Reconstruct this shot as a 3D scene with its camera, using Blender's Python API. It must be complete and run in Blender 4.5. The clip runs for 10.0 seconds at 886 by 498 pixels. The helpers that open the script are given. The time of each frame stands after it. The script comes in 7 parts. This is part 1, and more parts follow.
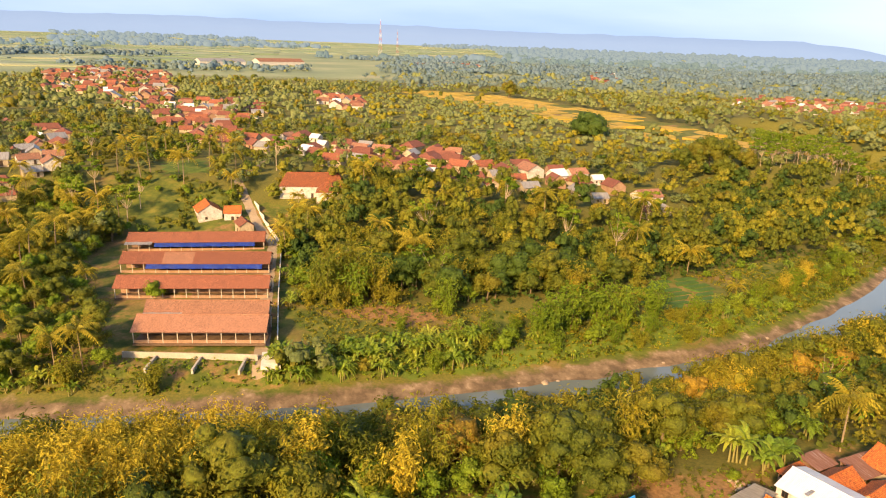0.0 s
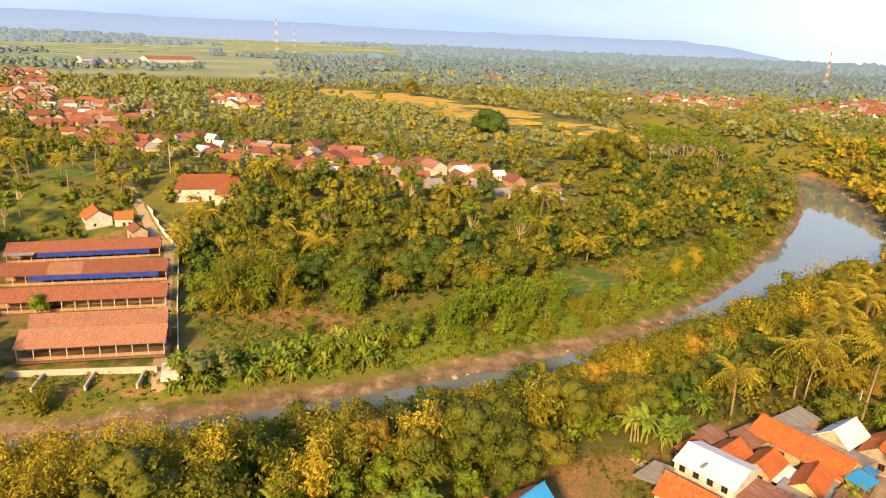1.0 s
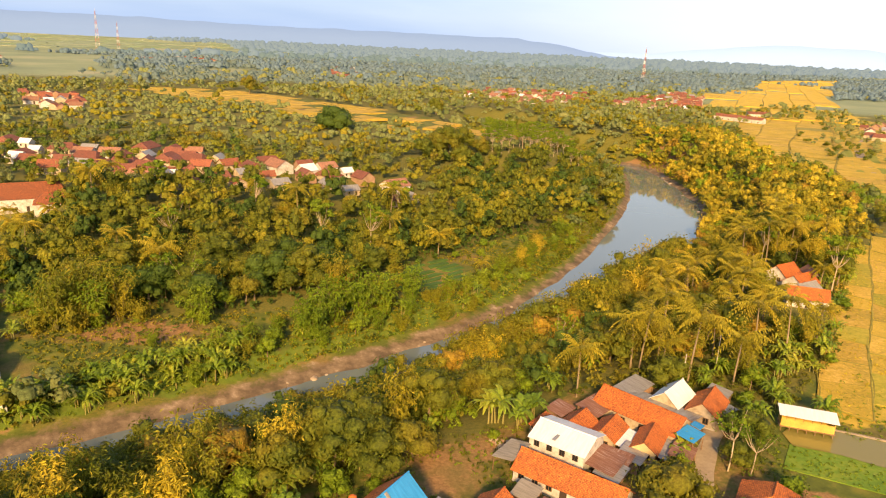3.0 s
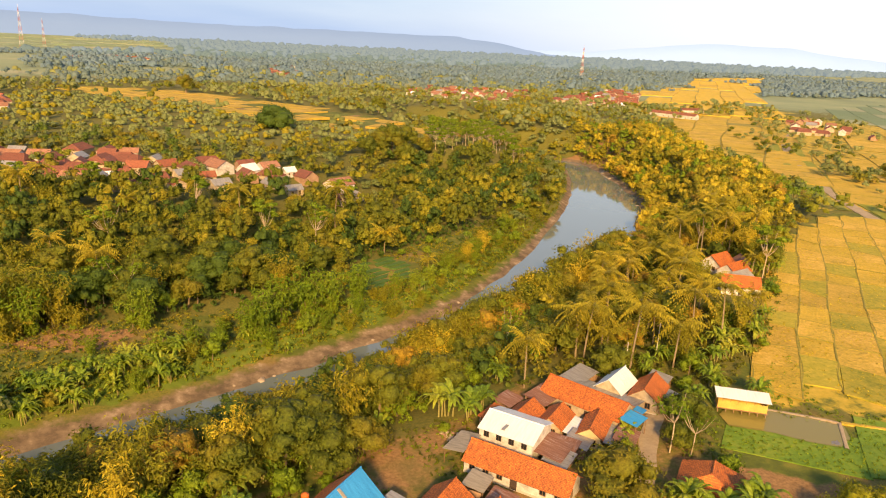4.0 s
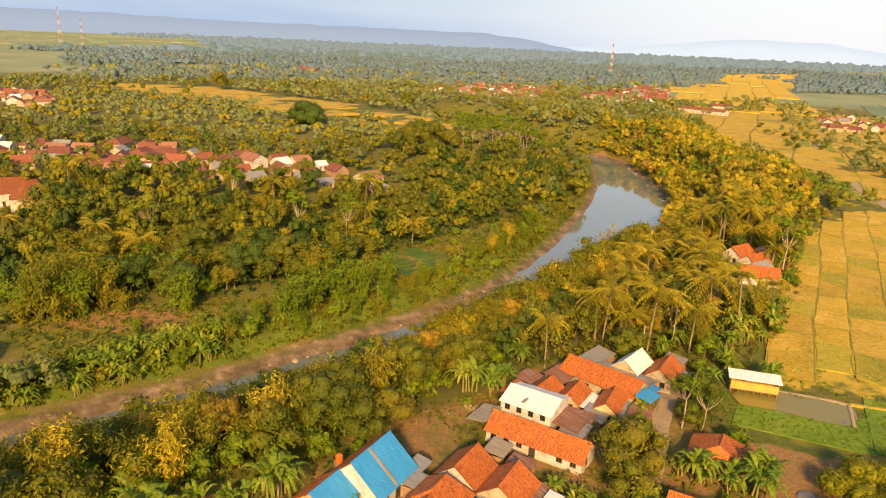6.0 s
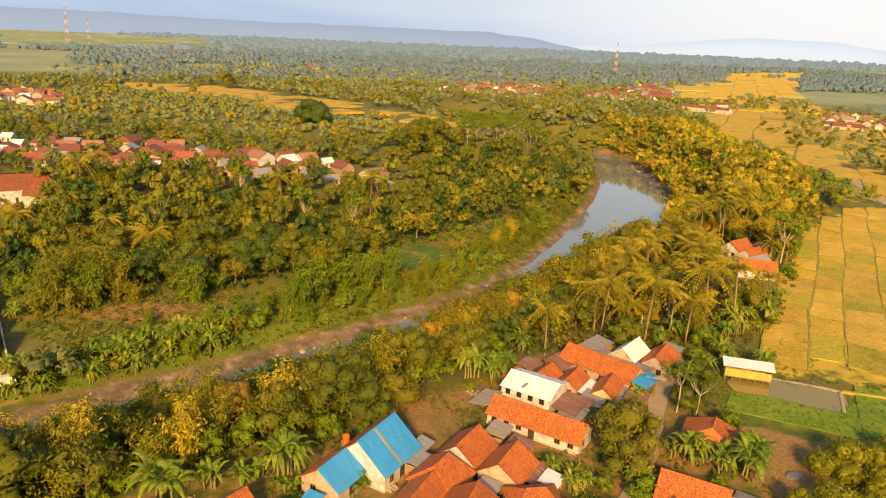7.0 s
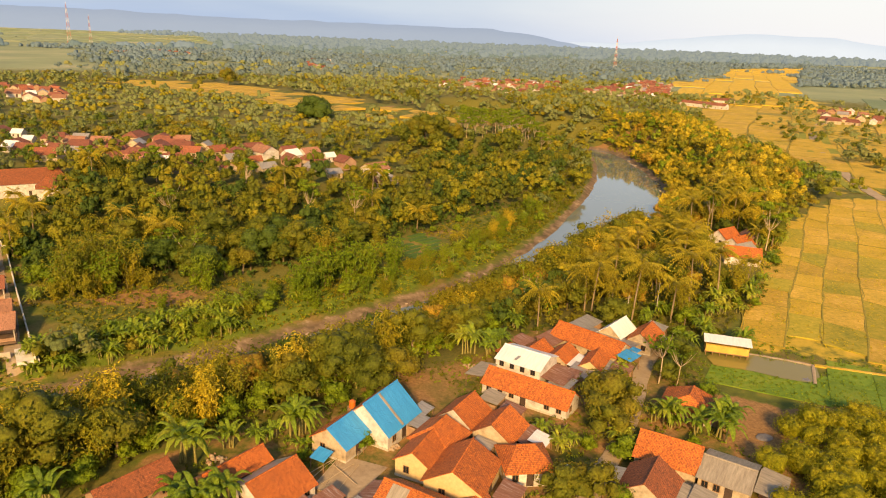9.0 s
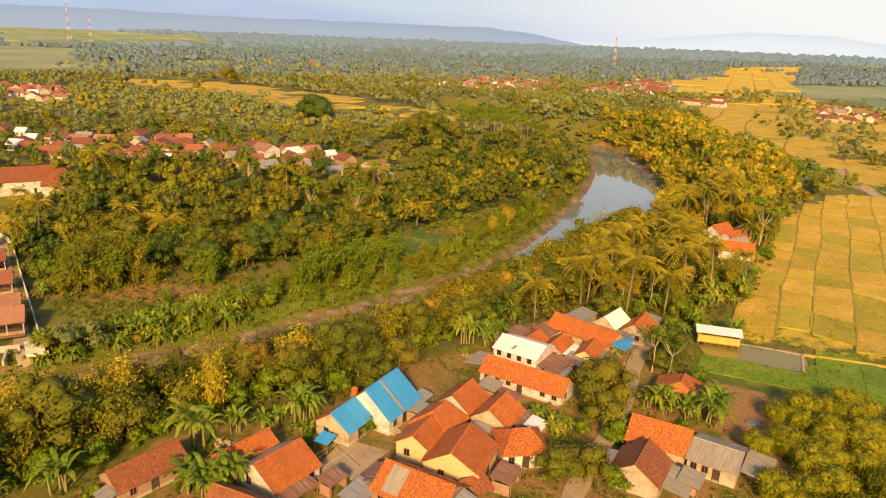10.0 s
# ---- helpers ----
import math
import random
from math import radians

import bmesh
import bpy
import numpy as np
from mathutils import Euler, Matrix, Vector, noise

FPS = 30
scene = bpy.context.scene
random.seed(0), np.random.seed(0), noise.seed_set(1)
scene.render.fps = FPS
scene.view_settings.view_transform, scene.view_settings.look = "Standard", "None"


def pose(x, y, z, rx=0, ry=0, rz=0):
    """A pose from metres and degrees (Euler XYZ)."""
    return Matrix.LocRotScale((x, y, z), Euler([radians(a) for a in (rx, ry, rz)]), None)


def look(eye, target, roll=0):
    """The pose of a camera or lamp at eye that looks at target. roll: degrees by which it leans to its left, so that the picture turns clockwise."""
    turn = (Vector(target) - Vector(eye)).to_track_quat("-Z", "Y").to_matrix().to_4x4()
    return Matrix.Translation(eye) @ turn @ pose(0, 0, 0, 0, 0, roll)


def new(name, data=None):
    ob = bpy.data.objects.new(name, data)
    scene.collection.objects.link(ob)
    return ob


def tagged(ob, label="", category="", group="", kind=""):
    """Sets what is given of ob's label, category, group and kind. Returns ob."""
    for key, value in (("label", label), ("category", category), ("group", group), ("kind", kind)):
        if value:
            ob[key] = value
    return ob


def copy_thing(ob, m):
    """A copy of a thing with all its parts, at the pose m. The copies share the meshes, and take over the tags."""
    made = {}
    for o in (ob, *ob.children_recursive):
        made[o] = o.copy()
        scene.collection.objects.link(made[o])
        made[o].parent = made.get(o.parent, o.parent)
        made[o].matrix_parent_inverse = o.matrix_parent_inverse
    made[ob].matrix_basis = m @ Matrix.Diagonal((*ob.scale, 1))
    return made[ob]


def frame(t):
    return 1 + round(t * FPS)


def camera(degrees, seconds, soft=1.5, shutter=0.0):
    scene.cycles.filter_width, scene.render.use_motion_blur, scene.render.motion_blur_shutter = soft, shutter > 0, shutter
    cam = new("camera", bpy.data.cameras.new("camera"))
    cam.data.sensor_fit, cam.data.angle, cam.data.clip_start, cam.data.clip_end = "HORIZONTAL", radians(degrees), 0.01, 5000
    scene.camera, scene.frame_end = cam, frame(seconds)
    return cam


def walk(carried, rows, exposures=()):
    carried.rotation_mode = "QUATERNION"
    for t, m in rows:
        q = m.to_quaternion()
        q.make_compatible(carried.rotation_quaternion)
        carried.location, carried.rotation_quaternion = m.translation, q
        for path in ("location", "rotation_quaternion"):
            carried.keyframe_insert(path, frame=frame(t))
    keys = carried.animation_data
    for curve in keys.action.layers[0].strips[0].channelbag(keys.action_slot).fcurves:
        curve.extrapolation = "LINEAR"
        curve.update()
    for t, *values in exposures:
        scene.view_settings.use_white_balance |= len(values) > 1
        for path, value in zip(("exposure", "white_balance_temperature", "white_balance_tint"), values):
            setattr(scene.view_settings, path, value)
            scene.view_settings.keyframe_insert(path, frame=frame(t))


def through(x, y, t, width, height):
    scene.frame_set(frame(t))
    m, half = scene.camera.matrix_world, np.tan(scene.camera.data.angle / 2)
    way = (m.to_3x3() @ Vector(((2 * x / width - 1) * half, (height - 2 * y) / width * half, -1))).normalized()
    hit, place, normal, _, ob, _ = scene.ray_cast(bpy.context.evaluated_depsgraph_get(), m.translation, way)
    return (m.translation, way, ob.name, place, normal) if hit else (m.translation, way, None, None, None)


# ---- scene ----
# camera: seconds, eye, heading to the left, pitch, roll
cam = camera(65.5, 10.0, 1.1)
PATH = [
    (0, (-0.00, 0.00, 80.61), 0.01, -16.85, 2.21),
    (0.5, (0.03, 0.01, 80.61), -3.46, -16.80, 2.33),
    (1, (0.13, -0.00, 80.59), -8.09, -16.70, 2.48),
    (1.5, (0.17, -0.04, 80.56), -12.49, -16.57, 2.58),
    (2, (0.16, -0.02, 80.54), -15.22, -16.52, 2.64),
    (2.5, (0.29, -0.19, 80.60), -17.92, -16.48, 2.70),
    (4, (-0.33, -1.33, 80.42), -25.52, -16.33, 2.78),
    (4.5, (-1.01, -2.50, 80.33), -26.44, -16.33, 2.79),
    (5, (-1.85, -4.42, 80.39), -25.00, -16.47, 2.70),
    (5.5, (-2.50, -6.34, 80.46), -23.79, -16.60, 2.61),
    (7, (-4.61, -12.76, 80.22), -22.76, -16.78, 2.48),
    (7.5, (-5.26, -14.88, 80.24), -22.71, -16.83, 2.43),
    (8, (-6.07, -17.14, 80.22), -22.70, -16.89, 2.38),
    (8.5, (-6.83, -19.24, 80.27), -22.71, -16.95, 2.33),
    (9, (-7.71, -21.64, 80.30), -22.71, -17.02, 2.32),
    (9.5, (-8.49, -23.69, 80.19), -22.73, -17.07, 2.27),
    (10, (-9.09, -25.48, 80.33), -22.72, -17.11, 2.24),
]


def aim(eye, heading, pitch, roll):
    a, p = radians(heading), radians(pitch)
    ahead = Vector((-math.sin(a) * math.cos(p), math.cos(a) * math.cos(p), math.sin(p)))
    return look(eye, Vector(eye) + ahead, roll)


# the drone's camera darkens and warms its picture a little on the way
EXPOSURES = [(0, 1.08, 6550, 10), (2.5, 0.98, 6850, 10), (5.5, 0.77, 7300, 10), (10, 0.70, 7600, 10)]
walk(cam, [(t, aim(eye, a, p, r)) for t, eye, a, p, r in PATH], EXPOSURES)

# ---- light ----
SUN_AZ, SUN_EL = radians(205), radians(27)   # clockwise from +y; the sun stands behind the drone
world = bpy.data.worlds.new("world")
scene.world = world
world.use_nodes = True
wn, wl = world.node_tree.nodes, world.node_tree.links
sky = wn.new("ShaderNodeTexSky")
sky.sky_type, sky.sun_disc = "NISHITA", False
sky.sun_elevation, sky.sun_rotation = SUN_EL, SUN_AZ
sky.air_density, sky.dust_density, sky.ozone_density = 1.0, 1.5, 1.0
# a hazy, milky layer low over the horizon and thin cloud above it
geo_w = wn.new("ShaderNodeTexCoord")
sep = wn.new("ShaderNodeSeparateXYZ")
wl.new(geo_w.outputs["Generated"], sep.inputs[0])
low = wn.new("ShaderNodeMapRange")
low.inputs[1].default_value, low.inputs[2].default_value, low.inputs[3].default_value, low.inputs[4].default_value = 0.0, 0.34, 0.95, 0.08
wl.new(sep.outputs[2], low.inputs[0])
cloud = wn.new("ShaderNodeTexNoise")
cloud.inputs["Scale"].default_value, cloud.inputs["Detail"].default_value = 2.2, 5
stretch = wn.new("ShaderNodeMapping")
stretch.inputs["Scale"].default_value = (1, 1, 7)
wl.new(geo_w.outputs["Generated"], stretch.inputs[0])
wl.new(stretch.outputs[0], cloud.inputs["Vector"])
tint = wn.new("ShaderNodeValToRGB")
tint.color_ramp.elements[0].position, tint.color_ramp.elements[0].color = 0.36, (2.5, 3.5, 5.6, 1)
tint.color_ramp.elements[1].position, tint.color_ramp.elements[1].color = 0.62, (3.35, 4.25, 5.95, 1)
wl.new(cloud.outputs[0], tint.inputs[0])
# the haze grows whiter round to the east
east = wn.new("ShaderNodeVectorMath")
east.operation = "DOT_PRODUCT"
east.inputs[1].default_value = (0.85, 0.5, 0.15)
wl.new(geo_w.outputs["Generated"], east.inputs[0])
whiter = wn.new("ShaderNodeMapRange")
whiter.interpolation_type = "SMOOTHSTEP"
whiter.inputs[1].default_value, whiter.inputs[2].default_value, whiter.inputs[3].default_value, whiter.inputs[4].default_value = 0.74, 1.02, 0.0, 0.95
wl.new(east.outputs["Value"], whiter.inputs[0])
pale = wn.new("ShaderNodeMix")
pale.data_type = "RGBA"
pale.inputs[7].default_value = (5.9, 6.25, 7.1, 1)
wl.new(whiter.outputs[0], pale.inputs[0])
wl.new(tint.outputs[0], pale.inputs[6])
veil = wn.new("ShaderNodeMix")
veil.data_type = "RGBA"
wl.new(low.outputs[0], veil.inputs[0])
wl.new(sky.outputs[0], veil.inputs[6])
wl.new(pale.outputs[2], veil.inputs[7])
wl.new(veil.outputs[2], wn["Background"].inputs[0])
wn["Background"].inputs[1].default_value = 0.1
sun = new("sun", bpy.data.lights.new("sun", "SUN"))
sun.data.energy, sun.data.angle, sun.data.color = 4.4, radians(6), (1.0, 0.64, 0.28)
to_sun = Vector((math.sin(SUN_AZ) * math.cos(SUN_EL), math.cos(SUN_AZ) * math.cos(SUN_EL), math.sin(SUN_EL)))
sun.matrix_world = look((0, 0, 300), Vector((0, 0, 300)) - to_sun)

# ---- materials ----
def nodes_of(name):
    m = bpy.data.materials.new(name)
    m.use_nodes = True
    return m, m.node_tree.nodes, m.node_tree.links, m.node_tree.nodes["Principled BSDF"]


def ramp_node(n, stops):
    r = n.new("ShaderNodeValToRGB")
    e = r.color_ramp.elements
    while len(e) < len(stops):
        e.new(0.5)
    for k, (at, c) in enumerate(stops):
        e[k].position, e[k].color = at, (*c, 1)
    return r


def noise_node(n, l, scale, detail=4.0, rough=0.6, coord=None):
    t = n.new("ShaderNodeTexNoise")
    t.inputs["Scale"].default_value, t.inputs["Detail"].default_value, t.inputs["Roughness"].default_value = scale, detail, rough
    if coord:
        l.new(coord, t.inputs["Vector"])
    return t


def world_pos(n):
    return n.new("ShaderNodeNewGeometry").outputs["Position"]


def mixed(n, l, fac, a, b):
    """A colour mix; fac, a and b may be sockets or values."""
    m = n.new("ShaderNodeMix")
    m.data_type = "RGBA"
    for sock, v in ((m.inputs[0], fac), (m.inputs[6], a), (m.inputs[7], b)):
        if isinstance(v, bpy.types.NodeSocket):
            l.new(v, sock)
        elif isinstance(v, (int, float)):
            sock.default_value = v
        else:
            sock.default_value = (*v, 1)
    return m.outputs[2]


def bump(n, l, bsdf, height, strength, distance=0.05):
    b = n.new("ShaderNodeBump")
    b.inputs["Strength"].default_value, b.inputs["Distance"].default_value = strength, distance
    l.new(height, b.inputs["Height"])
    l.new(b.outputs[0], bsdf.inputs["Normal"])


def surface(name, stops, small=3.0, large=0.25, rough=0.85, relief=0.3, depth=0.05, metal=0.0, per_object=0.0):
    """A weathered surface: two noises, fine and broad, through a ramp of colours."""
    m, n, l, b = nodes_of(name)
    pos = world_pos(n)
    fine, broad = noise_node(n, l, small, 6, 0.65, pos), noise_node(n, l, large, 4, 0.6, pos)
    add = n.new("ShaderNodeMath")
    add.operation = "MULTIPLY_ADD"
    add.inputs[1].default_value = 0.55
    l.new(fine.outputs[0], add.inputs[0])
    half = n.new("ShaderNodeMath")
    half.operation = "MULTIPLY"
    half.inputs[1].default_value = 0.45
    l.new(broad.outputs[0], half.inputs[0])
    l.new(half.outputs[0], add.inputs[2])
    r = ramp_node(n, stops)
    l.new(add.outputs[0], r.inputs[0])
    col = r.outputs[0]
    if per_object:
        hsv, oi = n.new("ShaderNodeHueSaturation"), n.new("ShaderNodeObjectInfo")
        mr = n.new("ShaderNodeMapRange")
        mr.inputs[3].default_value, mr.inputs[4].default_value = 1 - per_object, 1 + per_object
        l.new(oi.outputs["Random"], mr.inputs[0])
        l.new(mr.outputs[0], hsv.inputs["Value"])
        l.new(col, hsv.inputs["Color"])
        col = hsv.outputs[0]
    l.new(col, b.inputs["Base Color"])
    b.inputs["Roughness"].default_value, b.inputs["Metallic"].default_value = rough, metal
    if relief:
        bump(n, l, b, fine.outputs[0], relief, depth)
    return m


def leaves(name, stops, through=0.34, gloss=0.6, spread=0.2):
    """Foliage: the colour of each leaf clump from its island, each plant's from its own random number."""
    m, n, l, b = nodes_of(name)
    geo, oi = n.new("ShaderNodeNewGeometry"), n.new("ShaderNodeObjectInfo")
    mixv = n.new("ShaderNodeMix")
    mixv.inputs[0].default_value = spread
    l.new(geo.outputs["Random Per Island"], mixv.inputs[2])
    broad = noise_node(n, l, 0.07, 3, 0.6, geo.outputs["Position"])
    add = n.new("ShaderNodeMath")
    add.operation = "MULTIPLY_ADD"
    add.inputs[1].default_value = 0.3
    l.new(oi.outputs["Random"], add.inputs[0])
    sc = n.new("ShaderNodeMapRange")
    sc.inputs[1].default_value, sc.inputs[2].default_value = 0.3, 0.7
    sc.inputs[3].default_value, sc.inputs[4].default_value = 0.08, 0.66
    l.new(broad.outputs[0], sc.inputs[0])
    l.new(sc.outputs[0], add.inputs[2])
    l.new(add.outputs[0], mixv.inputs[3])
    mixv.inputs[0].default_value = 1 - spread
    r = ramp_node(n, stops)
    l.new(mixv.outputs[0], r.inputs[0])
    # a fine noise paints shaded gaps and sunlit tips into the leaf colour
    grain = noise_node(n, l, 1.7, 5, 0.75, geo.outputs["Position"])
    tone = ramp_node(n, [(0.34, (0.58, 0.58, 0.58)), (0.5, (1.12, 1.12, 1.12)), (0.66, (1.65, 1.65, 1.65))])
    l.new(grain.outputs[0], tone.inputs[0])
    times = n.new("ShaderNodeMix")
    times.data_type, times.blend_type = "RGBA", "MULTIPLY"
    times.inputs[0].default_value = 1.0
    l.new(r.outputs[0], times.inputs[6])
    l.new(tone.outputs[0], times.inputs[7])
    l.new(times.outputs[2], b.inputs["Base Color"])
    bump(n, l, b, grain.outputs[0], 0.7, 0.5)
    b.inputs["Roughness"].default_value = gloss
    b.inputs["Specular IOR Level"].default_value = 0.3
    tr, ms = n.new("ShaderNodeBsdfTranslucent"), n.new("ShaderNodeMixShader")
    l.new(times.outputs[2], tr.inputs[0])
    ms.inputs[0].default_value = through
    l.new(b.outputs[0], ms.inputs[1])
    l.new(tr.outputs[0], ms.inputs[2])
    l.new(ms.outputs[0], n["Material Output"].inputs[0])
    return m


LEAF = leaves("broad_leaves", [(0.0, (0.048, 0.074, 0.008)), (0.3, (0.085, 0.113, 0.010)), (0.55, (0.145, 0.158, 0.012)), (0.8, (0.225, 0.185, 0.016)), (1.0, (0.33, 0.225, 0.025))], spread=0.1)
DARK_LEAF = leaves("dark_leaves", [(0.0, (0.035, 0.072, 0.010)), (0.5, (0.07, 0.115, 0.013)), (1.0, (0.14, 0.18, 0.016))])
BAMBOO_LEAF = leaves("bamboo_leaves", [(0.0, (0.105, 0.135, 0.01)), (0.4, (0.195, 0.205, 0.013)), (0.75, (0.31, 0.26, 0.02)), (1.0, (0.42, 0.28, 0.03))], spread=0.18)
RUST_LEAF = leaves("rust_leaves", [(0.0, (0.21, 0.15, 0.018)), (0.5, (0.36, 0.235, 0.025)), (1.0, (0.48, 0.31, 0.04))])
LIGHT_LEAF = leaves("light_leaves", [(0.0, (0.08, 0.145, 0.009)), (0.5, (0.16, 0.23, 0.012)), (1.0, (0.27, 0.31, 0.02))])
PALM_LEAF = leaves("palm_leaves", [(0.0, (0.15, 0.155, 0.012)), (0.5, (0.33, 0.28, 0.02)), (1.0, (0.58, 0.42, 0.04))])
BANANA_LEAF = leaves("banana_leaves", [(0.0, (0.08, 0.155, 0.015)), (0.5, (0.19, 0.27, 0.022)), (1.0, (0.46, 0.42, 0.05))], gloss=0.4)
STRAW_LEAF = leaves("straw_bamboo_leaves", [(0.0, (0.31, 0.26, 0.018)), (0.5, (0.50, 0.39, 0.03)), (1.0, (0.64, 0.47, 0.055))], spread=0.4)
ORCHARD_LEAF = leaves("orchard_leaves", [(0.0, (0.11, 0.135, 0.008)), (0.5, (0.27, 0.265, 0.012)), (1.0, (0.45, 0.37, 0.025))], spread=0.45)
# leaf colours with aerial haze mixed in, paler and bluer for farther woods
HAZED_FAR_LEAF = leaves("haze_tinted_far_leaves", [(0.0, (0.13, 0.175, 0.06)), (0.5, (0.215, 0.245, 0.08)), (1.0, (0.32, 0.305, 0.10))], spread=0.15)
HAZED_FOREST_LEAF = leaves("haze_tinted_forest_leaves", [(0.0, (0.09, 0.13, 0.04)), (0.5, (0.155, 0.19, 0.055)), (1.0, (0.25, 0.24, 0.07))], spread=0.12)
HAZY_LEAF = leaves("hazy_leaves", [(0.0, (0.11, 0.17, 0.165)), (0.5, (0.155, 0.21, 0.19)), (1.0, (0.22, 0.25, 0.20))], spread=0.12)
HAZED_PALE_LEAF = leaves("pale_hazy_leaves", [(0.0, (0.12, 0.195, 0.24)), (0.5, (0.15, 0.225, 0.265)), (1.0, (0.19, 0.255, 0.28))], spread=0.1)


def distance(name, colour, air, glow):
    """A plain backdrop of far land; its base colour and glow imitate the haze before it."""
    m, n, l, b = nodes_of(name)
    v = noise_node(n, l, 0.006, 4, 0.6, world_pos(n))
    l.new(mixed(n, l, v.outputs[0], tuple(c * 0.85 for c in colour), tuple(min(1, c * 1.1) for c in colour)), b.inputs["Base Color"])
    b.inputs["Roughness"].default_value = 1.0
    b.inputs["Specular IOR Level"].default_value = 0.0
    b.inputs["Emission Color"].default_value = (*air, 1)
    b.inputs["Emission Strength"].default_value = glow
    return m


# no lamps here: the glow is haze painted onto hills and farthest woods
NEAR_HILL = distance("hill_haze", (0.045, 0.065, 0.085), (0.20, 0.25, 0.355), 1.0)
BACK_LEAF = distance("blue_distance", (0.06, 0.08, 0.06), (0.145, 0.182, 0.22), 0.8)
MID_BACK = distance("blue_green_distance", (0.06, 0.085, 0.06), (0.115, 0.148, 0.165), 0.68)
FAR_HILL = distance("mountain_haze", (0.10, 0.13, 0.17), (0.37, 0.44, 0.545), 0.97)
BARK = surface("bark", [(0.3, (0.12, 0.085, 0.05)), (0.7, (0.30, 0.22, 0.13))], 6, 0.8)
PALE_BARK = surface("pale_bark", [(0.3, (0.32, 0.24, 0.15)), (0.7, (0.58, 0.46, 0.31))], 6, 0.8)
PALM_BARK = surface("palm_bark", [(0.3, (0.17, 0.12, 0.07)), (0.7, (0.36, 0.27, 0.16))], 6, 0.8)
CULM = surface("bamboo_culm", [(0.3, (0.16, 0.15, 0.04)), (0.7, (0.33, 0.28, 0.09))], 6, 0.8)


def ground_material():
    m, n, l, b = nodes_of("ground")
    pos = world_pos(n)
    fine, mid, broad = noise_node(n, l, 1.6, 6, 0.7, pos), noise_node(n, l, 0.22, 5, 0.65, pos), noise_node(n, l, 0.035, 4, 0.6, pos)
    grass = ramp_node(n, [(0.3, (0.05, 0.07, 0.007)), (0.5, (0.11, 0.13, 0.011)), (0.7, (0.22, 0.19, 0.025))])
    l.new(mid.outputs[0], grass.inputs[0])
    soil = ramp_node(n, [(0.3, (0.17, 0.085, 0.03)), (0.7, (0.40, 0.23, 0.09))])
    l.new(fine.outputs[0], soil.inputs[0])
    floor = ramp_node(n, [(0.3, (0.08, 0.09, 0.012)), (0.7, (0.2, 0.17, 0.025))])
    l.new(fine.outputs[0], floor.inputs[0])
    mud = ramp_node(n, [(0.25, (0.06, 0.042, 0.025)), (0.45, (0.14, 0.095, 0.055)), (0.55, (0.21, 0.145, 0.085)), (0.62, (0.28, 0.20, 0.125)), (0.72, (0.44, 0.34, 0.23))])
    l.new(mid.outputs[0], mud.inputs[0])
    # distant cropland colours, paled by air haze painted into them
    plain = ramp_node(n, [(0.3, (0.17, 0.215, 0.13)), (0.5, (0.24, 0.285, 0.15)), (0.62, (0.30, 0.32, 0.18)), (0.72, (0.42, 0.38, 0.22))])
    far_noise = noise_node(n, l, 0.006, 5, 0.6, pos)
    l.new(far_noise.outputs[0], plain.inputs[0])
    patch = n.new("ShaderNodeMapRange")
    patch.inputs[1].default_value, patch.inputs[2].default_value = 0.55, 0.72
    l.new(broad.outputs[0], patch.inputs[0])
    col = mixed(n, l, patch.outputs[0], grass.outputs[0], soil.outputs[0])
    lawn = ramp_node(n, [(0.3, (0.065, 0.11, 0.008)), (0.5, (0.11, 0.16, 0.012)), (0.7, (0.19, 0.20, 0.02))])
    l.new(mid.outputs[0], lawn.inputs[0])
    straw = ramp_node(n, [(0.35, (0.24, 0.22, 0.02)), (0.5, (0.44, 0.32, 0.03)), (0.65, (0.58, 0.38, 0.05))])
    l.new(mid.outputs[0], straw.inputs[0])
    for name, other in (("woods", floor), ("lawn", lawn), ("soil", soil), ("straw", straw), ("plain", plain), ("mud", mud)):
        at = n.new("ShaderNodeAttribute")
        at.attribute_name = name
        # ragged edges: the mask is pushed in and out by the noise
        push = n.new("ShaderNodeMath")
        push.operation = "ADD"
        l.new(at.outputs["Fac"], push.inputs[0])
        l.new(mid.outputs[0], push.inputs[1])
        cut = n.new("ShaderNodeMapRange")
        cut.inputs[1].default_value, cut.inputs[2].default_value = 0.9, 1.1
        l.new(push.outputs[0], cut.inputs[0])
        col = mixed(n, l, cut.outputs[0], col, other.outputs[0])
    l.new(col, b.inputs["Base Color"])
    b.inputs["Roughness"].default_value = 0.95
    bump(n, l, b, fine.outputs[0], 0.6, 0.25)
    return m


GROUND = ground_material()


def water_material(name, colour, ripple, gloss=1.0):
    m, n, l, b = nodes_of(name)
    pos = world_pos(n)
    b.inputs["Base Color"].default_value = (*colour, 1)
    b.inputs["Roughness"].default_value = 0.04
    b.inputs["IOR"].default_value = 1.45
    b.inputs["Specular IOR Level"].default_value = gloss
    w = noise_node(n, l, 0.35, 5, 0.6, pos)
    bump(n, l, b, w.outputs[0], ripple, 0.25)
    return m


WATER = water_material("river_water", (0.16, 0.19, 0.185), 0.02)

